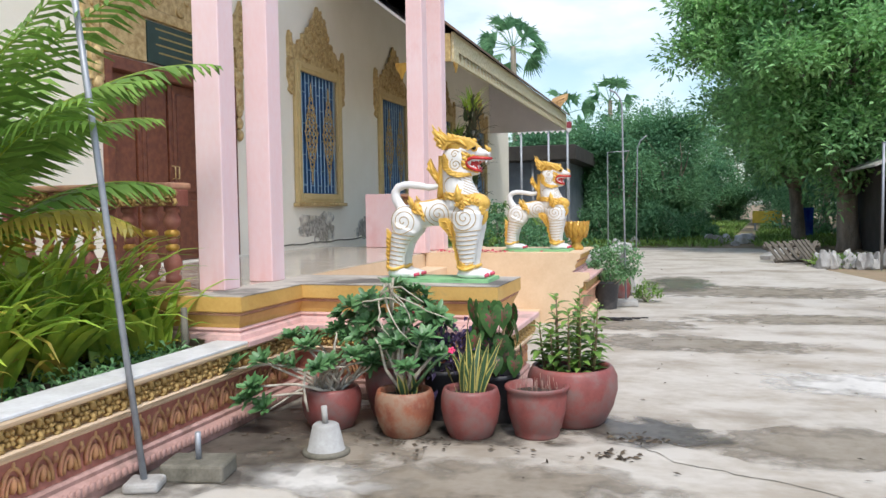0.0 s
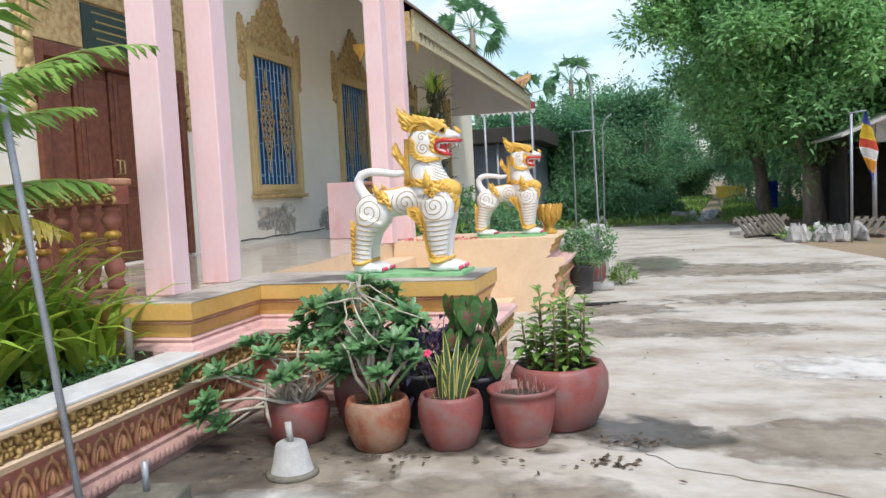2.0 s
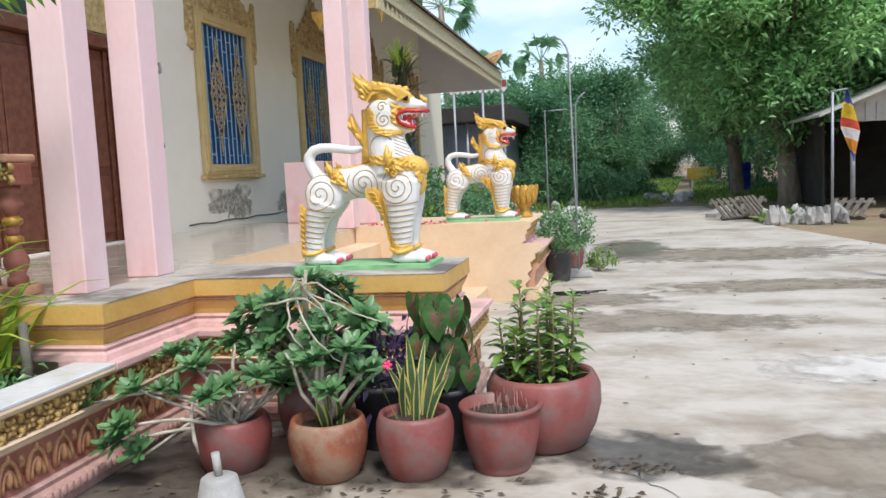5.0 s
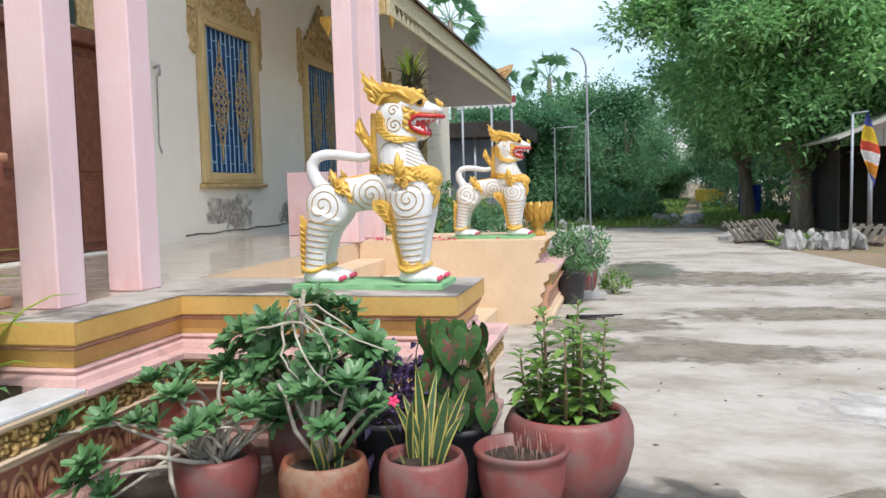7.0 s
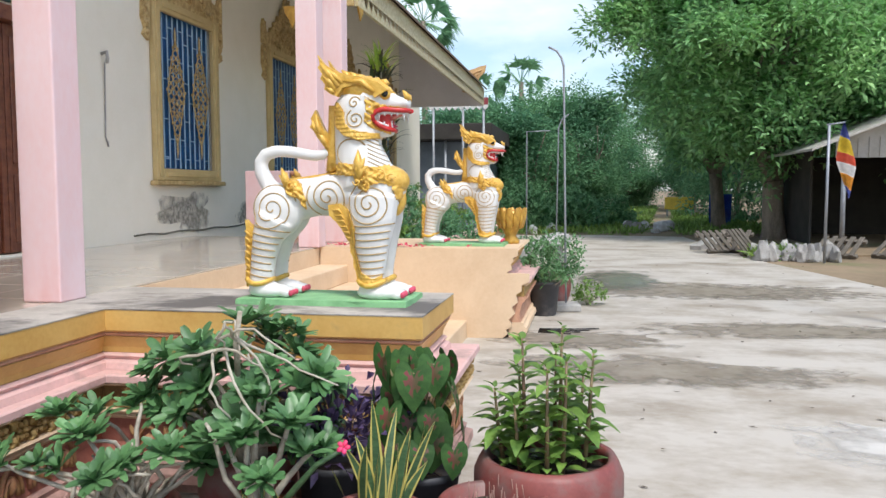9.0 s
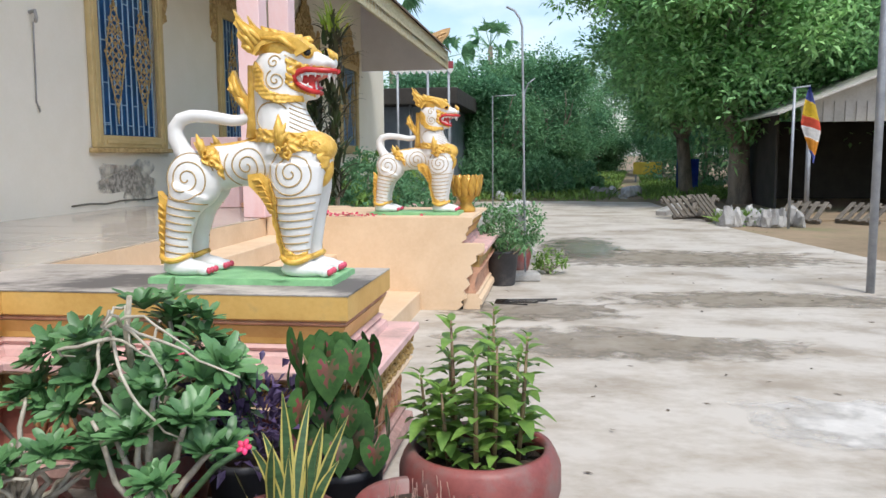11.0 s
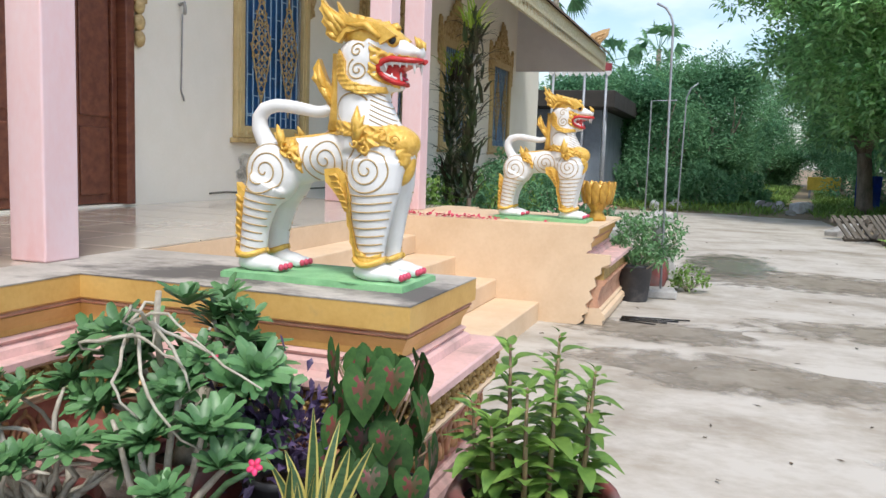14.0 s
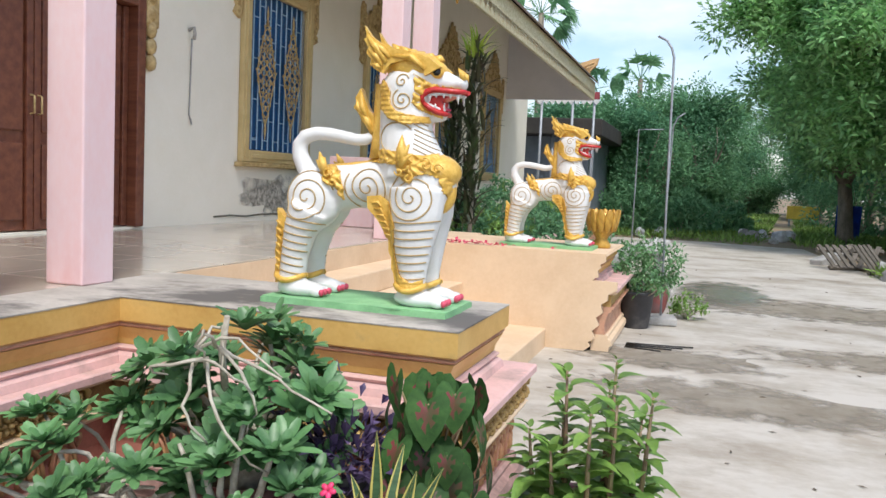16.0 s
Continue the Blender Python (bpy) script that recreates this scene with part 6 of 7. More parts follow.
# ---------- far side of the stair ----------
t = thing("lotus_urn", "gold lotus-shaped urn on the far pedestal", "urn", pose(4.41, 11.3, TOP + 0.003) @ Matrix.Diagonal((0.85, 0.85, 1.15, 1)))
bm = bmesh.new()
lathe(bm, [(0, 0), (0.11, 0), (0.12, 0.03), (0.07, 0.08), (0.10, 0.12), (0.17, 0.2), (0.19, 0.32), (0.165, 0.32), (0.15, 0.25), (0, 0.25)], 20)
part("bowl", bm, M_GOLD, t, smooth=True)
pet = None
for k in range(12):
    m = Matrix.Rotation(k * math.pi / 6, 4, "Z") @ Matrix.Translation((0.185, 0, 0.25)) @ Matrix.Rotation(0.25, 4, "Y")
    if pet is None:
        bm = bmesh.new()
        ball(bm, (0, 0, 0), (0.02, 0.055, 0.11), u=8, v=6)
        pet = part("petal", bm, M_GOLD, t)
        pet.matrix_basis = m
    else:
        share(pet, m, t)
t = thing("broken_slab", "tilted broken slab leaning behind the urn", "slab", pose(4.45, 14.0, 0.62, 0, -18, 20))
part("slab", boxed((-0.5, -0.3, 0), (0.55, 0.3, 0.14), 0.02), M_RUBBLE, t)
part("leg", boxed((-0.42, -0.2, -0.5), (-0.3, 0.2, -0.002), 0.01), M_RUBBLE, t)
part("leg", boxed((0.3, -0.2, -0.8), (0.42, 0.2, -0.002), 0.01), M_RUBBLE, t)


def bush(name, label, x, y, z, rx, rz, count, length, width, material, seed, pot=None):
    rng = np.random.default_rng(seed)
    t = thing(name, label, "bush", pose(x, y, z))
    h0 = 0.0
    if pot:
        bm = bmesh.new()
        lathe(bm, pot_profile(pot[0], pot[1], pot[2]), 24)
        part("pot", bm, pot[3], t, smooth=True)
        h0 = pot[1] * 0.85
    n = max(8, count // 14)
    cc = rng.normal(size=(n, 3))
    cc /= np.linalg.norm(cc, axis=1, keepdims=True)
    cc *= rng.uniform(0.5, 1.0, (n, 1)) * [rx, rx, rz]
    cc[:, 2] = np.abs(cc[:, 2] + rz * 0.4) + h0 + 0.06
    bm = bmesh.new()
    rb = random.Random(seed)
    for c in cc[:: max(1, n // 14)]:
        tube(bm, bent((0, 0, h0 * 0.9), c, rb, 0.04, 4), [0.014, 0.012, 0.009, 0.007, 0.004], 5)
    part("branches", bm, M_BRANCH, t)
    c = np.repeat(cc, 14, axis=0) + rng.normal(size=(n * 14, 3)) * length * 0.35
    d = rng.normal(size=c.shape) + [0, 0, 0.5]
    v, f = leaf_cloud(rng, c, d, length, width, 0.25)
    sheet("foliage", v, f, material, t)
    return t


bush("potted_bush", "leafy shrub in a black plastic pot beside the pedestal", 4.74, 12.2, 0, 0.42, 0.42, 1100, 0.08, 0.03, M_ADEN, 1, (0.2, 0.42, "plain", M_BLKPOT))
bush("potted_bush", "leafy shrub in a red clay pot beside the pedestal", 4.82, 12.95, 0, 0.48, 0.46, 1300, 0.08, 0.03, M_ADEN, 2, (0.24, 0.42, "round", M_TERRA))
bush("weed_clump", "small green weed clump growing on the yard", 5.28, 13.2, 0, 0.26, 0.2, 400, 0.07, 0.03, M_BALS, 3)
rb = random.Random(31)
for k in range(7):
    bush("bed_shrub", "dense dark green shrub in the far bed", 2.15 + rb.uniform(-0.4, 0.3), 12.95 + k * 1.2, 0.468, 0.55, 0.7 + rb.uniform(-0.15, 0.25), 1700, 0.11, 0.045, M_LEAF2 if k % 2 else M_BALS, 40 + k)
bush("bed_shrub", "dense green shrub beside the far pedestal", 3.5, 12.9, 0.0, 0.5, 0.95, 1800, 0.1, 0.04, M_LEAF2, 60)
bush("bed_shrub", "dense green shrub beside the far pedestal", 3.9, 14.6, 0.0, 0.6, 0.8, 1800, 0.1, 0.04, M_LEAF2, 61)

for x, y, h in ((2.45, 13.1, 2.7), (2.0, 13.7, 2.2)):
    t = thing("dracaena", "tall dark dracaena with drooping blade leaves", "plant", pose(x, y, 0.468), group="dracaenas")
    rng = np.random.default_rng(int(h * 10))
    bm = bmesh.new()
    tube(bm, [(0, 0, 0), (0.03, 0, h * 0.5), (0, 0.02, h)], [0.035, 0.028, 0.02], 8)
    part("stem", bm, M_BRANCH, t)
    V, F = [], []
    for k in range(15):
        v, f = strap_leaves(rng, (0, 0, h * (0.2 + 0.8 * k / 14)), 16, 0.48, 0.05, 1.0, 1.7, 5)
        F += [tuple(q + len(V) for q in g) for g in f]
        V += v
    sheet("foliage", V, F, M_DRAC, t)
    v, f = strap_leaves(rng, (0, 0, h), 22, 0.5, 0.05, 0.8, 0.9, 5)
    sheet("top_foliage", v, f, M_STRAP, t, "fresh yellow-green top leaves")


# ---------- poles ----------
def pole(label, x, y, h, lean, r, base, arm=None):
    t = thing("steel_pole", label, "pole", pose(x, y, 0), group="steel poles")
    lo = base[1] if base else 0
    top = Vector((lean[0], lean[1], h))
    bm = bmesh.new()
    pts = [Vector((0, 0, lo * 0.5)), top * 0.5, top]
    if arm:
        pts += [top + Vector(a) for a in arm]
    tube(bm, pts, r, 10)
    part("pipe", bm, M_STEEL, t)
    if base:
        part("base", boxed((-base[0], -base[0], 0), (base[0], base[0], base[1]), 0.02, pose(0, 0, 0, 0, 0, base[2])), M_CEM, t, "cement base")


pole("thin leaning galvanised pole in a cement base", 2.98, 3.60, 3.6, (-0.50, 0.05), 0.019, (0.10, 0.06, 20))
pole("thin galvanised lamp pole with a bent top", 5.0, 12.6, 3.1, (-0.05, 0), 0.014, (0.17, 0.10, 10), [(-0.03, 0, 0.1), (-0.09, 0, 0.19), (-0.19, 0, 0.24)])
pole("tall grey steel pole at the edge of the yard", 8.85, 12.0, 5.5, (0, 0), 0.045, None)
pole("thin steel lamp pole among the trees", 4.3, 27.0, 3.4, (0.05, 0), 0.02, None, [(0.1, 0, 0.25), (0.3, 0, 0.4)])
pole("thin steel post with a cross bar", 3.4, 27.0, 3.3, (0, 0), 0.02, None, [(0.7, 0, 0.02)])

t = thing("pole_socket", "mossy cement block with a short pipe stub", "pole base", pose(3.16, 3.86, 0, 0, 0, 12))
part("block", boxed((-0.19, -0.13, 0), (0.19, 0.13, 0.11), 0.018), M_MOSS, t)
part("pipe", tube(bmesh.new(), [(0, 0, 0.1), (0, 0, 0.27)], 0.018, 10), M_STEEL, t)
t = thing("pole_socket", "white cement cone with a short pipe stub", "pole base", pose(3.70, 4.46, 0))
part("cone", lathe(bmesh.new(), [(0, 0), (0.135, 0), (0.135, 0.03), (0.12, 0.035), (0.085, 0.19), (0.07, 0.2), (0, 0.2)], 20, wob=0.03), M_CONE, t, smooth=True)
part("foot_ring", lathe(bmesh.new(), [(0, 0), (0.15, 0), (0.152, 0.025), (0.137, 0.034), (0, 0.034)], 22, wob=0.05), M_MOSS, t, "dark damp cement foot")
part("pipe", tube(bmesh.new(), [(0.0, 0, 0.19), (-0.01, 0, 0.31)], 0.02, 10), M_CEM, t)

t = thing("leaf_litter", "dead leaves and small debris scattered on the yard", "litter", kind="stuff")
rng = np.random.default_rng(77)
c = np.concatenate([rng.normal(size=(130, 3)) * [0.75, 0.22, 0] + [4.1, 4.8, 0.014], rng.uniform(size=(120, 3)) * [7, 16, 0] + [3.4, 4, 0.006], rng.normal(size=(50, 3)) * [0.12, 0.05, 0] + [5.6, 5.2, 0.014], rng.normal(size=(40, 3)) * [0.07, 0.05, 0] + [5.5, 4.85, 0.006]])
d = rng.normal(size=c.shape) * [1, 1, 0.12]
v, f = leaf_cloud(rng, c, d, 0.055, 0.022, 0.0)
v[:, 2] = np.maximum(v[:, 2], 0.005)
sheet("debris", v, f, M_LITTER, t)
t = thing("cable_tangle", "loose black cable lying on the yard", "cable")
bm = bmesh.new()
rb = random.Random(5)
for k in range(4):
    tube(bm, bent((4.75, 11.1 - k * 0.07, 0.012), (5.4 - 0.1 * k, 11.2 - 0.12 * k, 0.012), rb, 0.0, 4), 0.008, 5)
part("cable", bm, M_BLACK, t)

# ---------- flag, shed, rubble ----------
t = thing("flag_pole", "thin steel flag pole with a short cross arm", "flag pole", pose(10.1, 20.1, 0))
part("pole", tube(bmesh.new(), [(0, 0, 0), (0.02, 0, 2.85)], 0.03, 8), M_STEEL, t)
part("arm", tube(bmesh.new(), [(-0.03, 0, 2.86), (0.32, 0, 2.9)], 0.018, 6), M_STEEL, t)
t = thing("flag", "hanging five-colour striped Buddhist flag", "flag", pose(10.4, 20.1, 2.88))
cols = [(F_BLUE, 0.0, 0.30), (F_YEL, 0.30, 0.62), (F_RED, 0.62, 0.82), (F_WHITE, 0.82, 1.05), (F_ORANGE, 1.05, 1.32), (F_BLUE, 1.32, 1.48)]
for mtl, a, b in cols:
    bm = bmesh.new()
    rows = []
    for k in range(7):
        s = a + (b - a) * k / 6
        w = 0.24 * min(1, s / 0.75) ** 0.7 * min(1, (1.55 - s) / 0.7)
        rows.append([bm.verts.new((0.02 + 0.02 * s + (j / 5 - 0.5) * 2 * w * 0.8 + 0.05 * s, 0.05 * math.sin(j * 1.3 + s * 2), -s - 0.12 * (j / 5 - 0.5))) for j in range(6)])
    for p, q in zip(rows, rows[1:]):
        for j in range(5):
            f = bm.faces.new((p[j], p[j + 1], q[j + 1], q[j]))
            f.smooth = True
    bmesh.ops.solidify(bm, geom=bm.faces[:], thickness=0.006)
    part("stripe", bm, mtl, t)

shed = thing("open_shed", "open shed with corrugated gable and dark interior", "shed", pose(11.2, 23.5, 0))
for x, y in ((0.2, 0), (5.5, 0), (11, 0), (0.2, 6), (5.5, 6), (11, 6)):
    part("post", tube(bmesh.new(), [(x, y, 0), (x, y, 2.45)], 0.06, 8), M_STEEL, shed)
bm = bmesh.new()
plate(bm, [(0, 2.3), (12, 2.3), (12, 2.75), (6, 5.0), (0, 2.75)], Matrix(((1, 0, 0, 0), (0, 0, -1, 0.02), (0, 1, 0, 0), (0, 0, 0, 1))), 0.04)
part("gable_sheet", bm, M_SHEET, shed)
rib = part("rib", boxed((-0.012, -0.055, 2.32), (0.012, -0.022, 2.78)), M_SHEET, shed)
for k in range(1, 24):
    x = 0.25 * k
    share(rib, pose(x, 0, 0) @ Matrix.Diagonal((1, 1, 1, 1)), shed)
for s, a, b in ((0, -0.7, 6), (1, 6, 12.7)):
    za, zb = (2.45, 5.05) if s == 0 else (5.05, 2.45)
    bm = bmesh.new()
    plate(bm, [(a, za), (b, zb), (b, zb + 0.06), (a, za + 0.06)], Matrix(((1, 0, 0, 0), (0, 0, 1, -0.6), (0, 1, 0, 0), (0, 0, 0, 1))), 9)
    part("roof_sheet", bm, M_SHEET, shed)
# near-black wall colour holds the shade of the shed's interior
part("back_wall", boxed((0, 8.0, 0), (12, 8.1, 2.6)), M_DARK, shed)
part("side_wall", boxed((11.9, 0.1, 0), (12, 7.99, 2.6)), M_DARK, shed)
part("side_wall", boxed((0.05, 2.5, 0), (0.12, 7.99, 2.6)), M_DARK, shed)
tagged(part("shed_floor", boxed((10.6, 22.2, -0.3), (24, 31.4, 0.02)), M_DIRT), "bare brown earth under the shed", "ground", kind="structure")
rb = random.Random(12)


def stone(name, label, x, y, s, seed, material, group):
    bm = bmesh.new()
    bmesh.ops.create_icosphere(bm, subdivisions=2, radius=1)
    for v in bm.verts:
        v.co *= 1 + 0.45 * noise.noise(v.co * 1.3 + Vector((seed, 0, 0)))
        v.co = Vector((v.co.x * s[0], v.co.y * s[1], max(-0.2, v.co.z) * s[2]))
    z = -min(v.co.z for v in bm.verts)
    o = tagged(part(name, bm, material), label, "rubble", group)
    o.matrix_basis = pose(x, y, z - 0.01, 0, 0, seed * 37)


for k in range(40):
    stone("rubble_stone", "broken pale concrete lump in the rubble heap", 9.5 + rb.uniform(-0.55, 1.1), 21.0 + rb.uniform(-0.5, 0.8), (rb.uniform(0.08, 0.2), rb.uniform(0.08, 0.17), rb.uniform(0.15, 0.36)), k, M_RUBBLE, "rubble heap")
for k in range(26):
    stone("rubble_stone", "pale rubble on the grassy bank", 7.0 + rb.uniform(-4, 1.5), 33 + rb.uniform(-2, 5), (rb.uniform(0.15, 0.4), rb.uniform(0.15, 0.3), rb.uniform(0.15, 0.35)), k + 50, M_RUBBLE if k % 3 else M_WHITECAP, "bank rubble")


def rack(x, y, rz, tilt, n):
    t = thing("precast_fence_panel", "weathered precast concrete fence panel leaning on rubble", "fence panel", pose(x, y, 0.02, -tilt, 0, rz), group="fence panels")
    for z in (0.06, 0.62):
        part("rail", boxed((0, -0.04, z - 0.05), (n * 0.2, 0.04, z + 0.05), 0.01), M_PALLET, t)
    for k in range(n):
        part("upright", boxed((k * 0.2 + 0.03, -0.075, 0), (k * 0.2 + 0.14, -0.042, 0.72), 0.01), M_PALLET, t)


rack(8.1, 22.3, 35, 50, 5)
rack(8.3, 22.9, -30, 48, 4)
rack(8.75, 21.6, 55, 40, 4)
rack(10.3, 21.9, -40, 58, 5)
rack(11.5, 21.7, -50, 60, 5)
t = thing("concrete_beam", "broken concrete beam lying at the yard's edge", "beam", pose(8.3, 24.2, 0, 0, -8, 60))
part("beam", boxed((-0.7, -0.15, 0), (0.7, 0.15, 0.22), 0.02), M_RUBBLE, t)
part("block", boxed((-0.6, -0.2, -0.15), (-0.2, 0.2, -0.002), 0.02), M_RUBBLE, t)
t = thing("tarpaulin", "crumpled bright blue tarpaulin hung by the trees", "tarpaulin", pose(10.0, 36, 0))
bm = bmesh.new()
rows = [[bm.verts.new((i * 0.12, 0.12 * math.sin(i * 1.1 + j * 0.4), 0.02 + j * 0.22)) for i in range(8)] for j in range(7)]
for p, q in zip(rows, rows[1:]):
    for i in range(7):
        bm.faces.new((p[i], p[i + 1], q[i + 1], q[i]))
bmesh.ops.solidify(bm, geom=bm.faces[:], thickness=0.02)
part("cloth", bm, M_TARP, t)
t = thing("yellow_board", "faded yellow board far down the lane", "board", pose(10.3, 50, 0))
part("panel", boxed((-0.8, 0, 0.4), (0.8, 0.06, 1.1), 0.02), M_YSIGN, t)
part("leg", boxed((-0.7, 0, -0.05), (-0.6, 0.06, 0.398)), M_STEEL, t)
part("leg", boxed((0.6, 0, -0.05), (0.7, 0.06, 0.398)), M_STEEL, t)

# low annex beyond the hall, with a scalloped red valance hung before it
an = thing("annex_building", "low grey annex with a dark roof edge beyond the hall", "building", pose(0.0, 29.5, 0))
part("wall", boxed((-6, 0.3, 0), (1.6, 6, 3.2)), M_BLUEGREY, an)
part("roof", boxed((-6.4, -0.6, 3.22), (2.1, 6.4, 3.75), 0.03), M_DARK, an)
for x in (-0.8, 0.5, 1.8):
    part("post", tube(bmesh.new(), [(x, -0.3, 0), (x, -0.3, 3.22)], 0.05, 8), M_STEEL, an)
va = thing("scalloped_valance", "dark red scalloped valance on thin posts", "valance", pose(0.35, 27.6, 0))
for x in (0.05, 1.0, 1.65):
    part("post", tube(bmesh.new(), [(x, 0, 0), (x, 0, 4.32)], 0.04, 8), M_STEEL, va)
part("rail", boxed((-0.1, -0.07, 4.2), (1.8, -0.045, 4.42), 0.006), M_VALANCE, va)
tooth = part("scallop", plate(bmesh.new(), [(-0.09, 0), (-0.085, -0.06), (-0.05, -0.11), (0, -0.16), (0.05, -0.11), (0.085, -0.06), (0.09, 0)], FACE_Y, 0.015), M_WHITECAP, va, "pale scallop")
tooth.matrix_basis = pose(0.0, -0.05, 4.198)
for k in range(1, 10):
    share(tooth, pose(0.19 * k, -0.05, 4.198), va)

# ---------- grass bank ----------
t = thing("grass", "rough green weeds and grass along the yard's end", "grass", kind="stuff")
rng = np.random.default_rng(9)
c = np.concatenate([rng.uniform(size=(16000, 3)) * [24, 14, 0] + [-12, 30.3, -0.02], rng.uniform(size=(5000, 3)) * [7, 30, 0] + [4.5, 42, -0.02], rng.uniform(size=(700, 3)) * [1.0, 0.8, 0] + [8.9, 20.9, -0.02]])
lane = np.abs(c[:, 0] - 7.6 - (c[:, 1] - 30) * 0.09) < 0.5
c = c[~lane | (c[:, 1] < 22)]
d = rng.normal(size=c.shape) * 0.55 + [0, 0, 1]
v, f = leaf_cloud(rng, c, d, 0.42, 0.06, 0.25)
sheet("blades", v, f, M_GRASS, t)


# ---------- trees ----------
def tree(label, x, y, height, trunk_r, crown, seed, clumps, leaves, leaf, material, fork=0.3, name="tree", spread=0.24):
    """Trunk, limbs and a crown of clumps of small leaves. crown: centre height, radius, half height."""
    rt, rng = random.Random(seed), np.random.default_rng(seed)
    t = thing(name, label, "tree", pose(x, y, 0))
    cz, cr, ch = crown
    bm = bmesh.new()
    fk = Vector((rt.uniform(-0.2, 0.2), rt.uniform(-0.2, 0.2), height * fork))
    tube(bm, bent((0, 0, -0.1), fk, rt, 0.08, 5), [trunk_r * 1.35, trunk_r * 1.05, trunk_r, trunk_r * 0.95, trunk_r * 0.92, trunk_r * 0.9], 12)
    n_l = 9
    ends = []
    for k in range(n_l):
        a = k * 6.283 / n_l + rt.uniform(-0.3, 0.3)
        e = Vector((cr * 0.7 * math.cos(a) * rt.uniform(0.5, 1), cr * 0.7 * math.sin(a) * rt.uniform(0.5, 1), cz + ch * rt.uniform(-0.3, 0.7)))
        tube(bm, bent(fk - Vector((0, 0, 0.1)), e, rt, 0.4, 6), [trunk_r * q for q in (0.6, 0.5, 0.42, 0.33, 0.25, 0.17, 0.08)], 8)
    part("trunk", bm, M_BARK, t)
    cc = rng.normal(size=(clumps, 3))
    cc /= np.linalg.norm(cc, axis=1, keepdims=True)
    rad = rng.uniform(0.45, 1.0, (clumps, 1)) ** 0.6
    lump = np.array([1 + 0.34 * noise.noise(Vector(q) * 2.1 + Vector((seed, 0, 0))) for q in cc])[:, None]
    nl = max(14, int(cr * cr * 2.6))
    lobe = rng.normal(size=(nl, 3))
    lobe /= np.linalg.norm(lobe, axis=1, keepdims=True)
    lobe *= rng.uniform(0.66, 0.95, (nl, 1))
    pick = rng.integers(0, nl, clumps)
    off = rng.normal(size=(clumps, 3))
    off /= np.linalg.norm(off, axis=1, keepdims=True)
    off[:, 2] = np.abs(off[:, 2]) * 0.9 - 0.15
    lobed = (lobe[pick] * lump) * [cr, cr, ch] + off * rng.uniform(0.6, 1.0, (clumps, 1)) * (0.42 + 0.11 * cr)
    fill = rng.uniform(size=(clumps, 1)) < 0.3
    cc = np.where(fill, cc * rad * 0.85 * lump * [cr, cr, ch], lobed) + [0, 0, cz]
    size = spread * rng.uniform(0.7, 1.4, (clumps, 1))
    c = np.repeat(cc, leaves, axis=0) + rng.normal(size=(clumps * leaves, 3)) * np.repeat(size, leaves, axis=0)
    d = (c - np.repeat(cc, leaves, axis=0)) * [1, 1, 0.45] + rng.normal(size=c.shape) * 0.12 + [0, 0, 0.06]
    v, f = leaf_cloud(rng, c, d, leaf, leaf * 0.42, 0.18)
    sheet("crown", v, f, material, t)
    return t


tree("large spreading mango tree with dense bright green crown", 10.9, 28.6, 10.5, 0.33, (6.7, 5.0, 4.7), 4, 3000, 36, 0.25, M_LEAF, 0.17, "mango_tree")
tree("large mango tree with dense green crown", 15.5, 33.5, 11, 0.35, (6.6, 5.6, 5.2), 5, 1500, 34, 0.27, M_LEAF, 0.25, "mango_tree")
tree("second trunked shade tree beside the lane", 10.0, 33.5, 8.5, 0.25, (5.6, 2.9, 3.4), 14, 800, 34, 0.26, M_LEAF, 0.25, "shade_tree")
for k, (x, y, h, r) in enumerate(((-0.5, 37, 4.9, 2.8), (2.9, 36.5, 4.6, 2.5), (4.9, 41, 6.0, 2.7), (-4.5, 38, 5.0, 3.0), (-9, 41, 5.4, 3.4), (1.5, 44, 5.9, 3.4), (13.0, 47, 9.5, 4.5), (-14, 45, 8, 4), (19, 45, 10, 5), (25, 40, 10, 5), (3.6, 56, 8.0, 4.0), (13.5, 60, 9, 4.5), (16, 52, 9, 4.5), (-3, 50, 6, 3.5), (6.2, 78, 9, 4.5), (10.5, 82, 10, 5.0), (15.0, 76, 10, 5.0), (8.4, 70, 5, 2.6), (13.2, 67, 6, 3.0))):
    tree("leafy green tree in the wood beyond the yard", x, y, h, 0.16, (h * 0.52, r, h * 0.5), 100 + k, 620, 30, 0.24, M_LEAF2, 0.2)
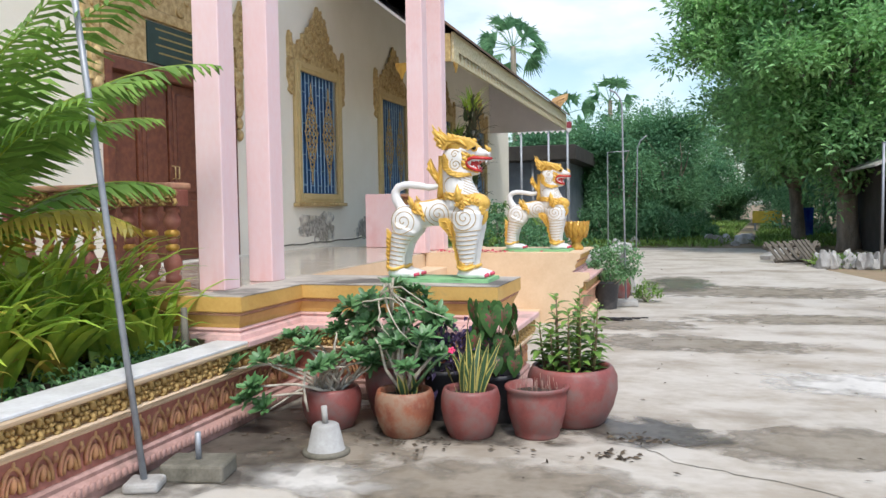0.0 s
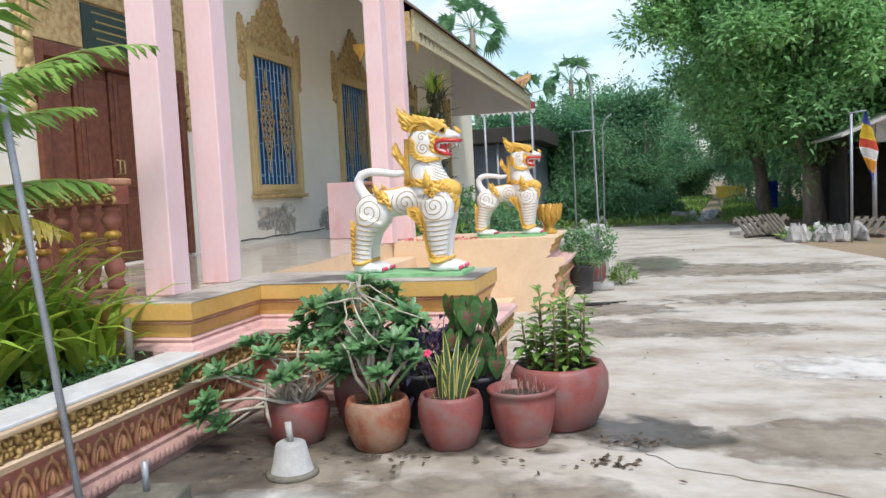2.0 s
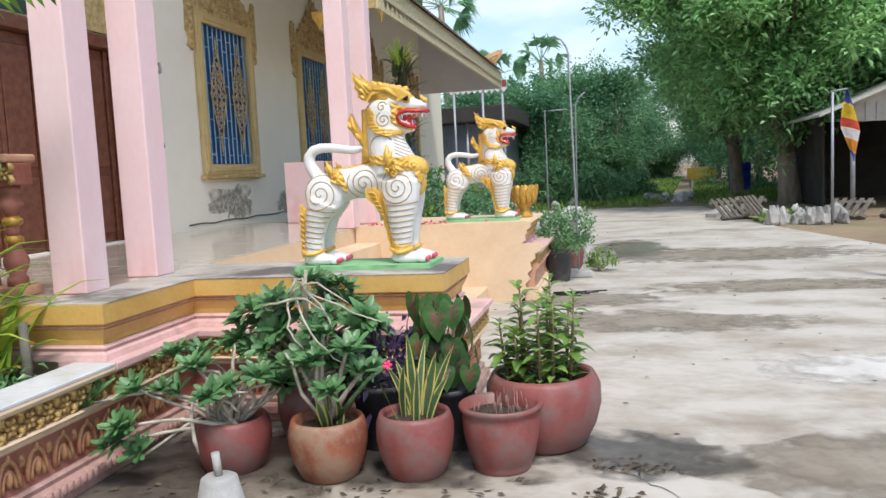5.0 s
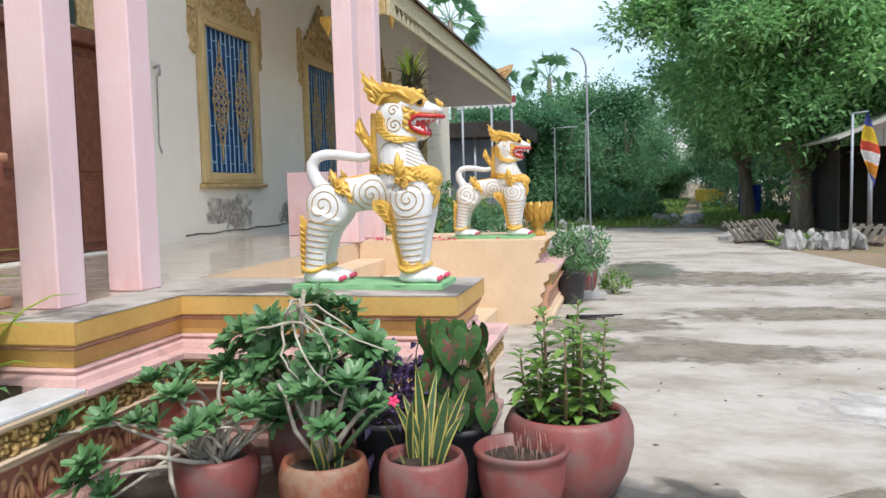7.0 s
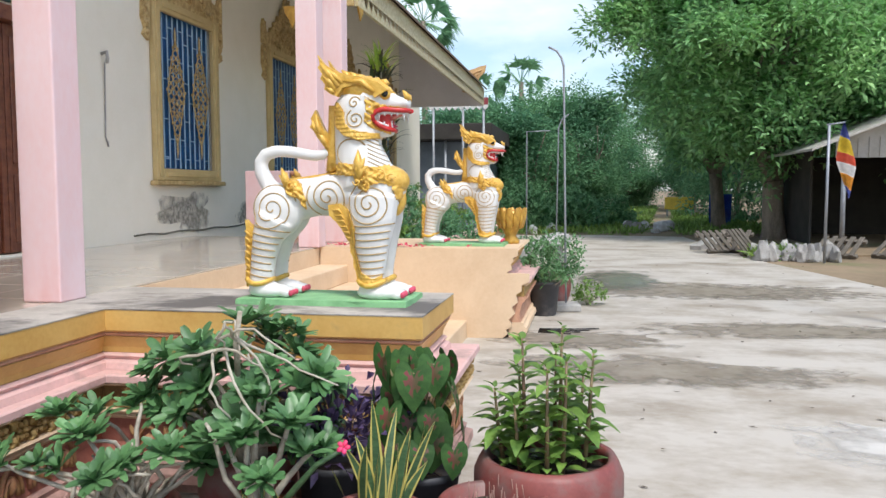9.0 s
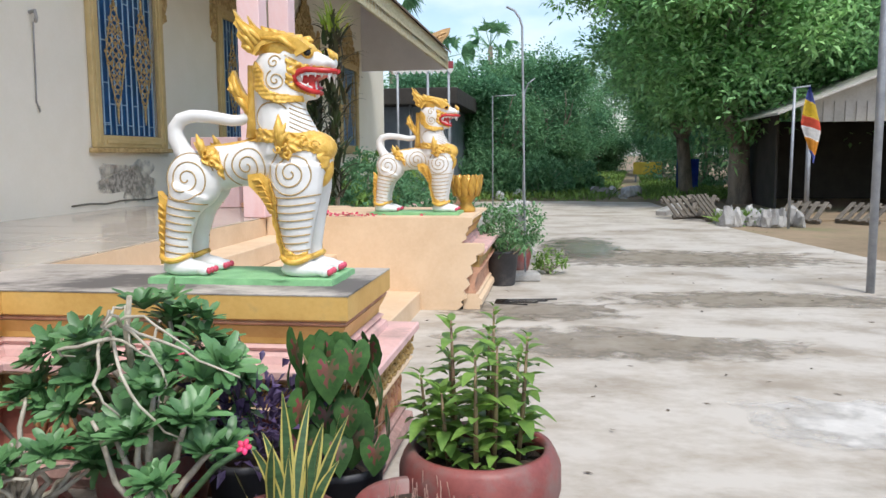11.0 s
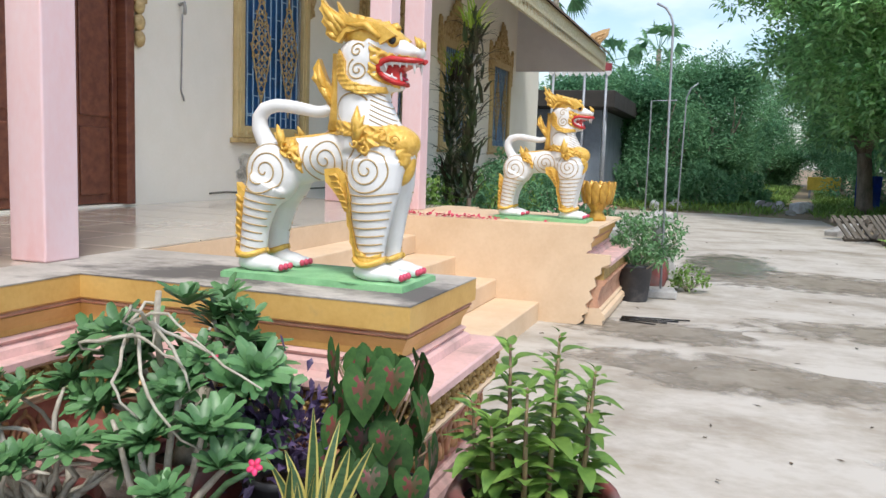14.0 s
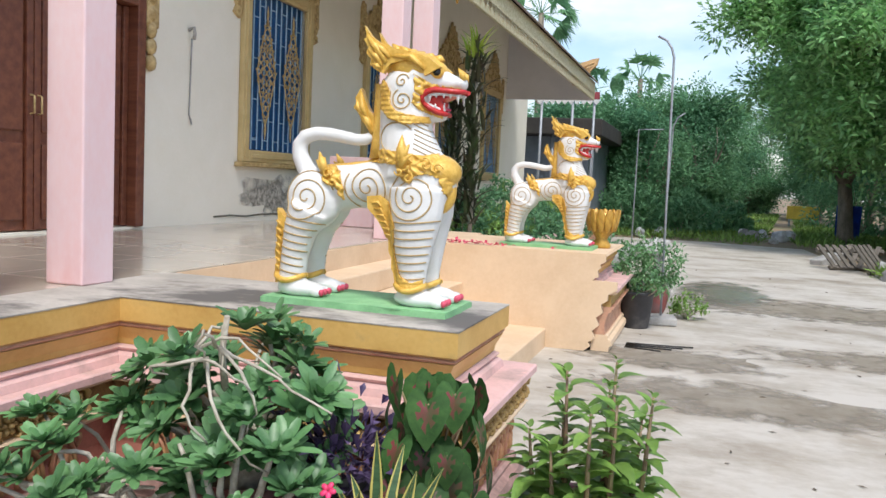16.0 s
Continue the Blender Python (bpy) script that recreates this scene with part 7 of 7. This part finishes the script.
for k, (x, y, h) in enumerate(((0.6, 33.5, 2.0), (2.8, 33.0, 1.8), (4.6, 33.8, 1.6), (-2, 34, 2.2), (-5, 34, 2.4), (6.0, 36.5, 1.2), (11.5, 39.5, 3.6), (13.6, 38, 3.6), (16, 37, 3.6))):
    bush("undergrowth_bush", "dense dark undergrowth bush beyond the yard", x, y, -0.03, 1.3, h * 0.75, 2600, 0.22, 0.085, M_LEAF2, 200 + k)


def sugar_palm(x, y, h, seed, fans, r=1.5):
    rt = random.Random(seed)
    t = thing("sugar_palm", "tall sugar palm with fan leaves against the sky", "palm", pose(x, y, 0), group="sugar palms")
    bm = bmesh.new()
    tube(bm, [(0, 0, -0.1), (0.2, 0, h * 0.5), (0.1, 0, h)], [0.3, 0.2, 0.18], 8)
    part("trunk", bm, M_BARK, t)
    V, F = [], []
    for k in range(fans):
        az, el = rt.uniform(0, 6.283), rt.uniform(-0.8, 1.3)
        d = Vector((math.cos(az) * math.cos(el), math.sin(az) * math.cos(el), math.sin(el)))
        hub = Vector((0.1, 0, h)) + d * r * rt.uniform(0.5, 0.85)
        u = d.orthogonal().normalized()
        u.rotate(Matrix.Rotation(rt.uniform(0, 3.14), 3, d))
        w = d.cross(u)
        for j in range(15):
            a = (j - 7) * 0.16
            dd = d * math.cos(a) + u * math.sin(a)
            b = len(V)
            e = hub + dd * r * rt.uniform(0.45, 0.68)
            s = (u * math.cos(a) - d * math.sin(a)) * 0.07
            V += [hub, hub + dd * r * 0.3 + s, e + w * rt.uniform(-0.05, 0.05) - Vector((0, 0, 0.32)), hub + dd * r * 0.3 - s]
            F += [(b, b + 1, b + 2, b + 3)]
        b = len(V)
        V += [Vector((0.1, 0, h)) + u * 0.03, Vector((0.1, 0, h)) - u * 0.03, hub - u * 0.02, hub + u * 0.02]
        F += [(b, b + 1, b + 2, b + 3)]
    sheet("fan_crown", V, F, M_LEAF2, t)


sugar_palm(-0.2, 67, 10.0, 1, 22, 1.9)
sugar_palm(-5.0, 52, 11.9, 2, 28, 2.0)
sugar_palm(-3.0, 60, 8.3, 3, 22, 1.8)
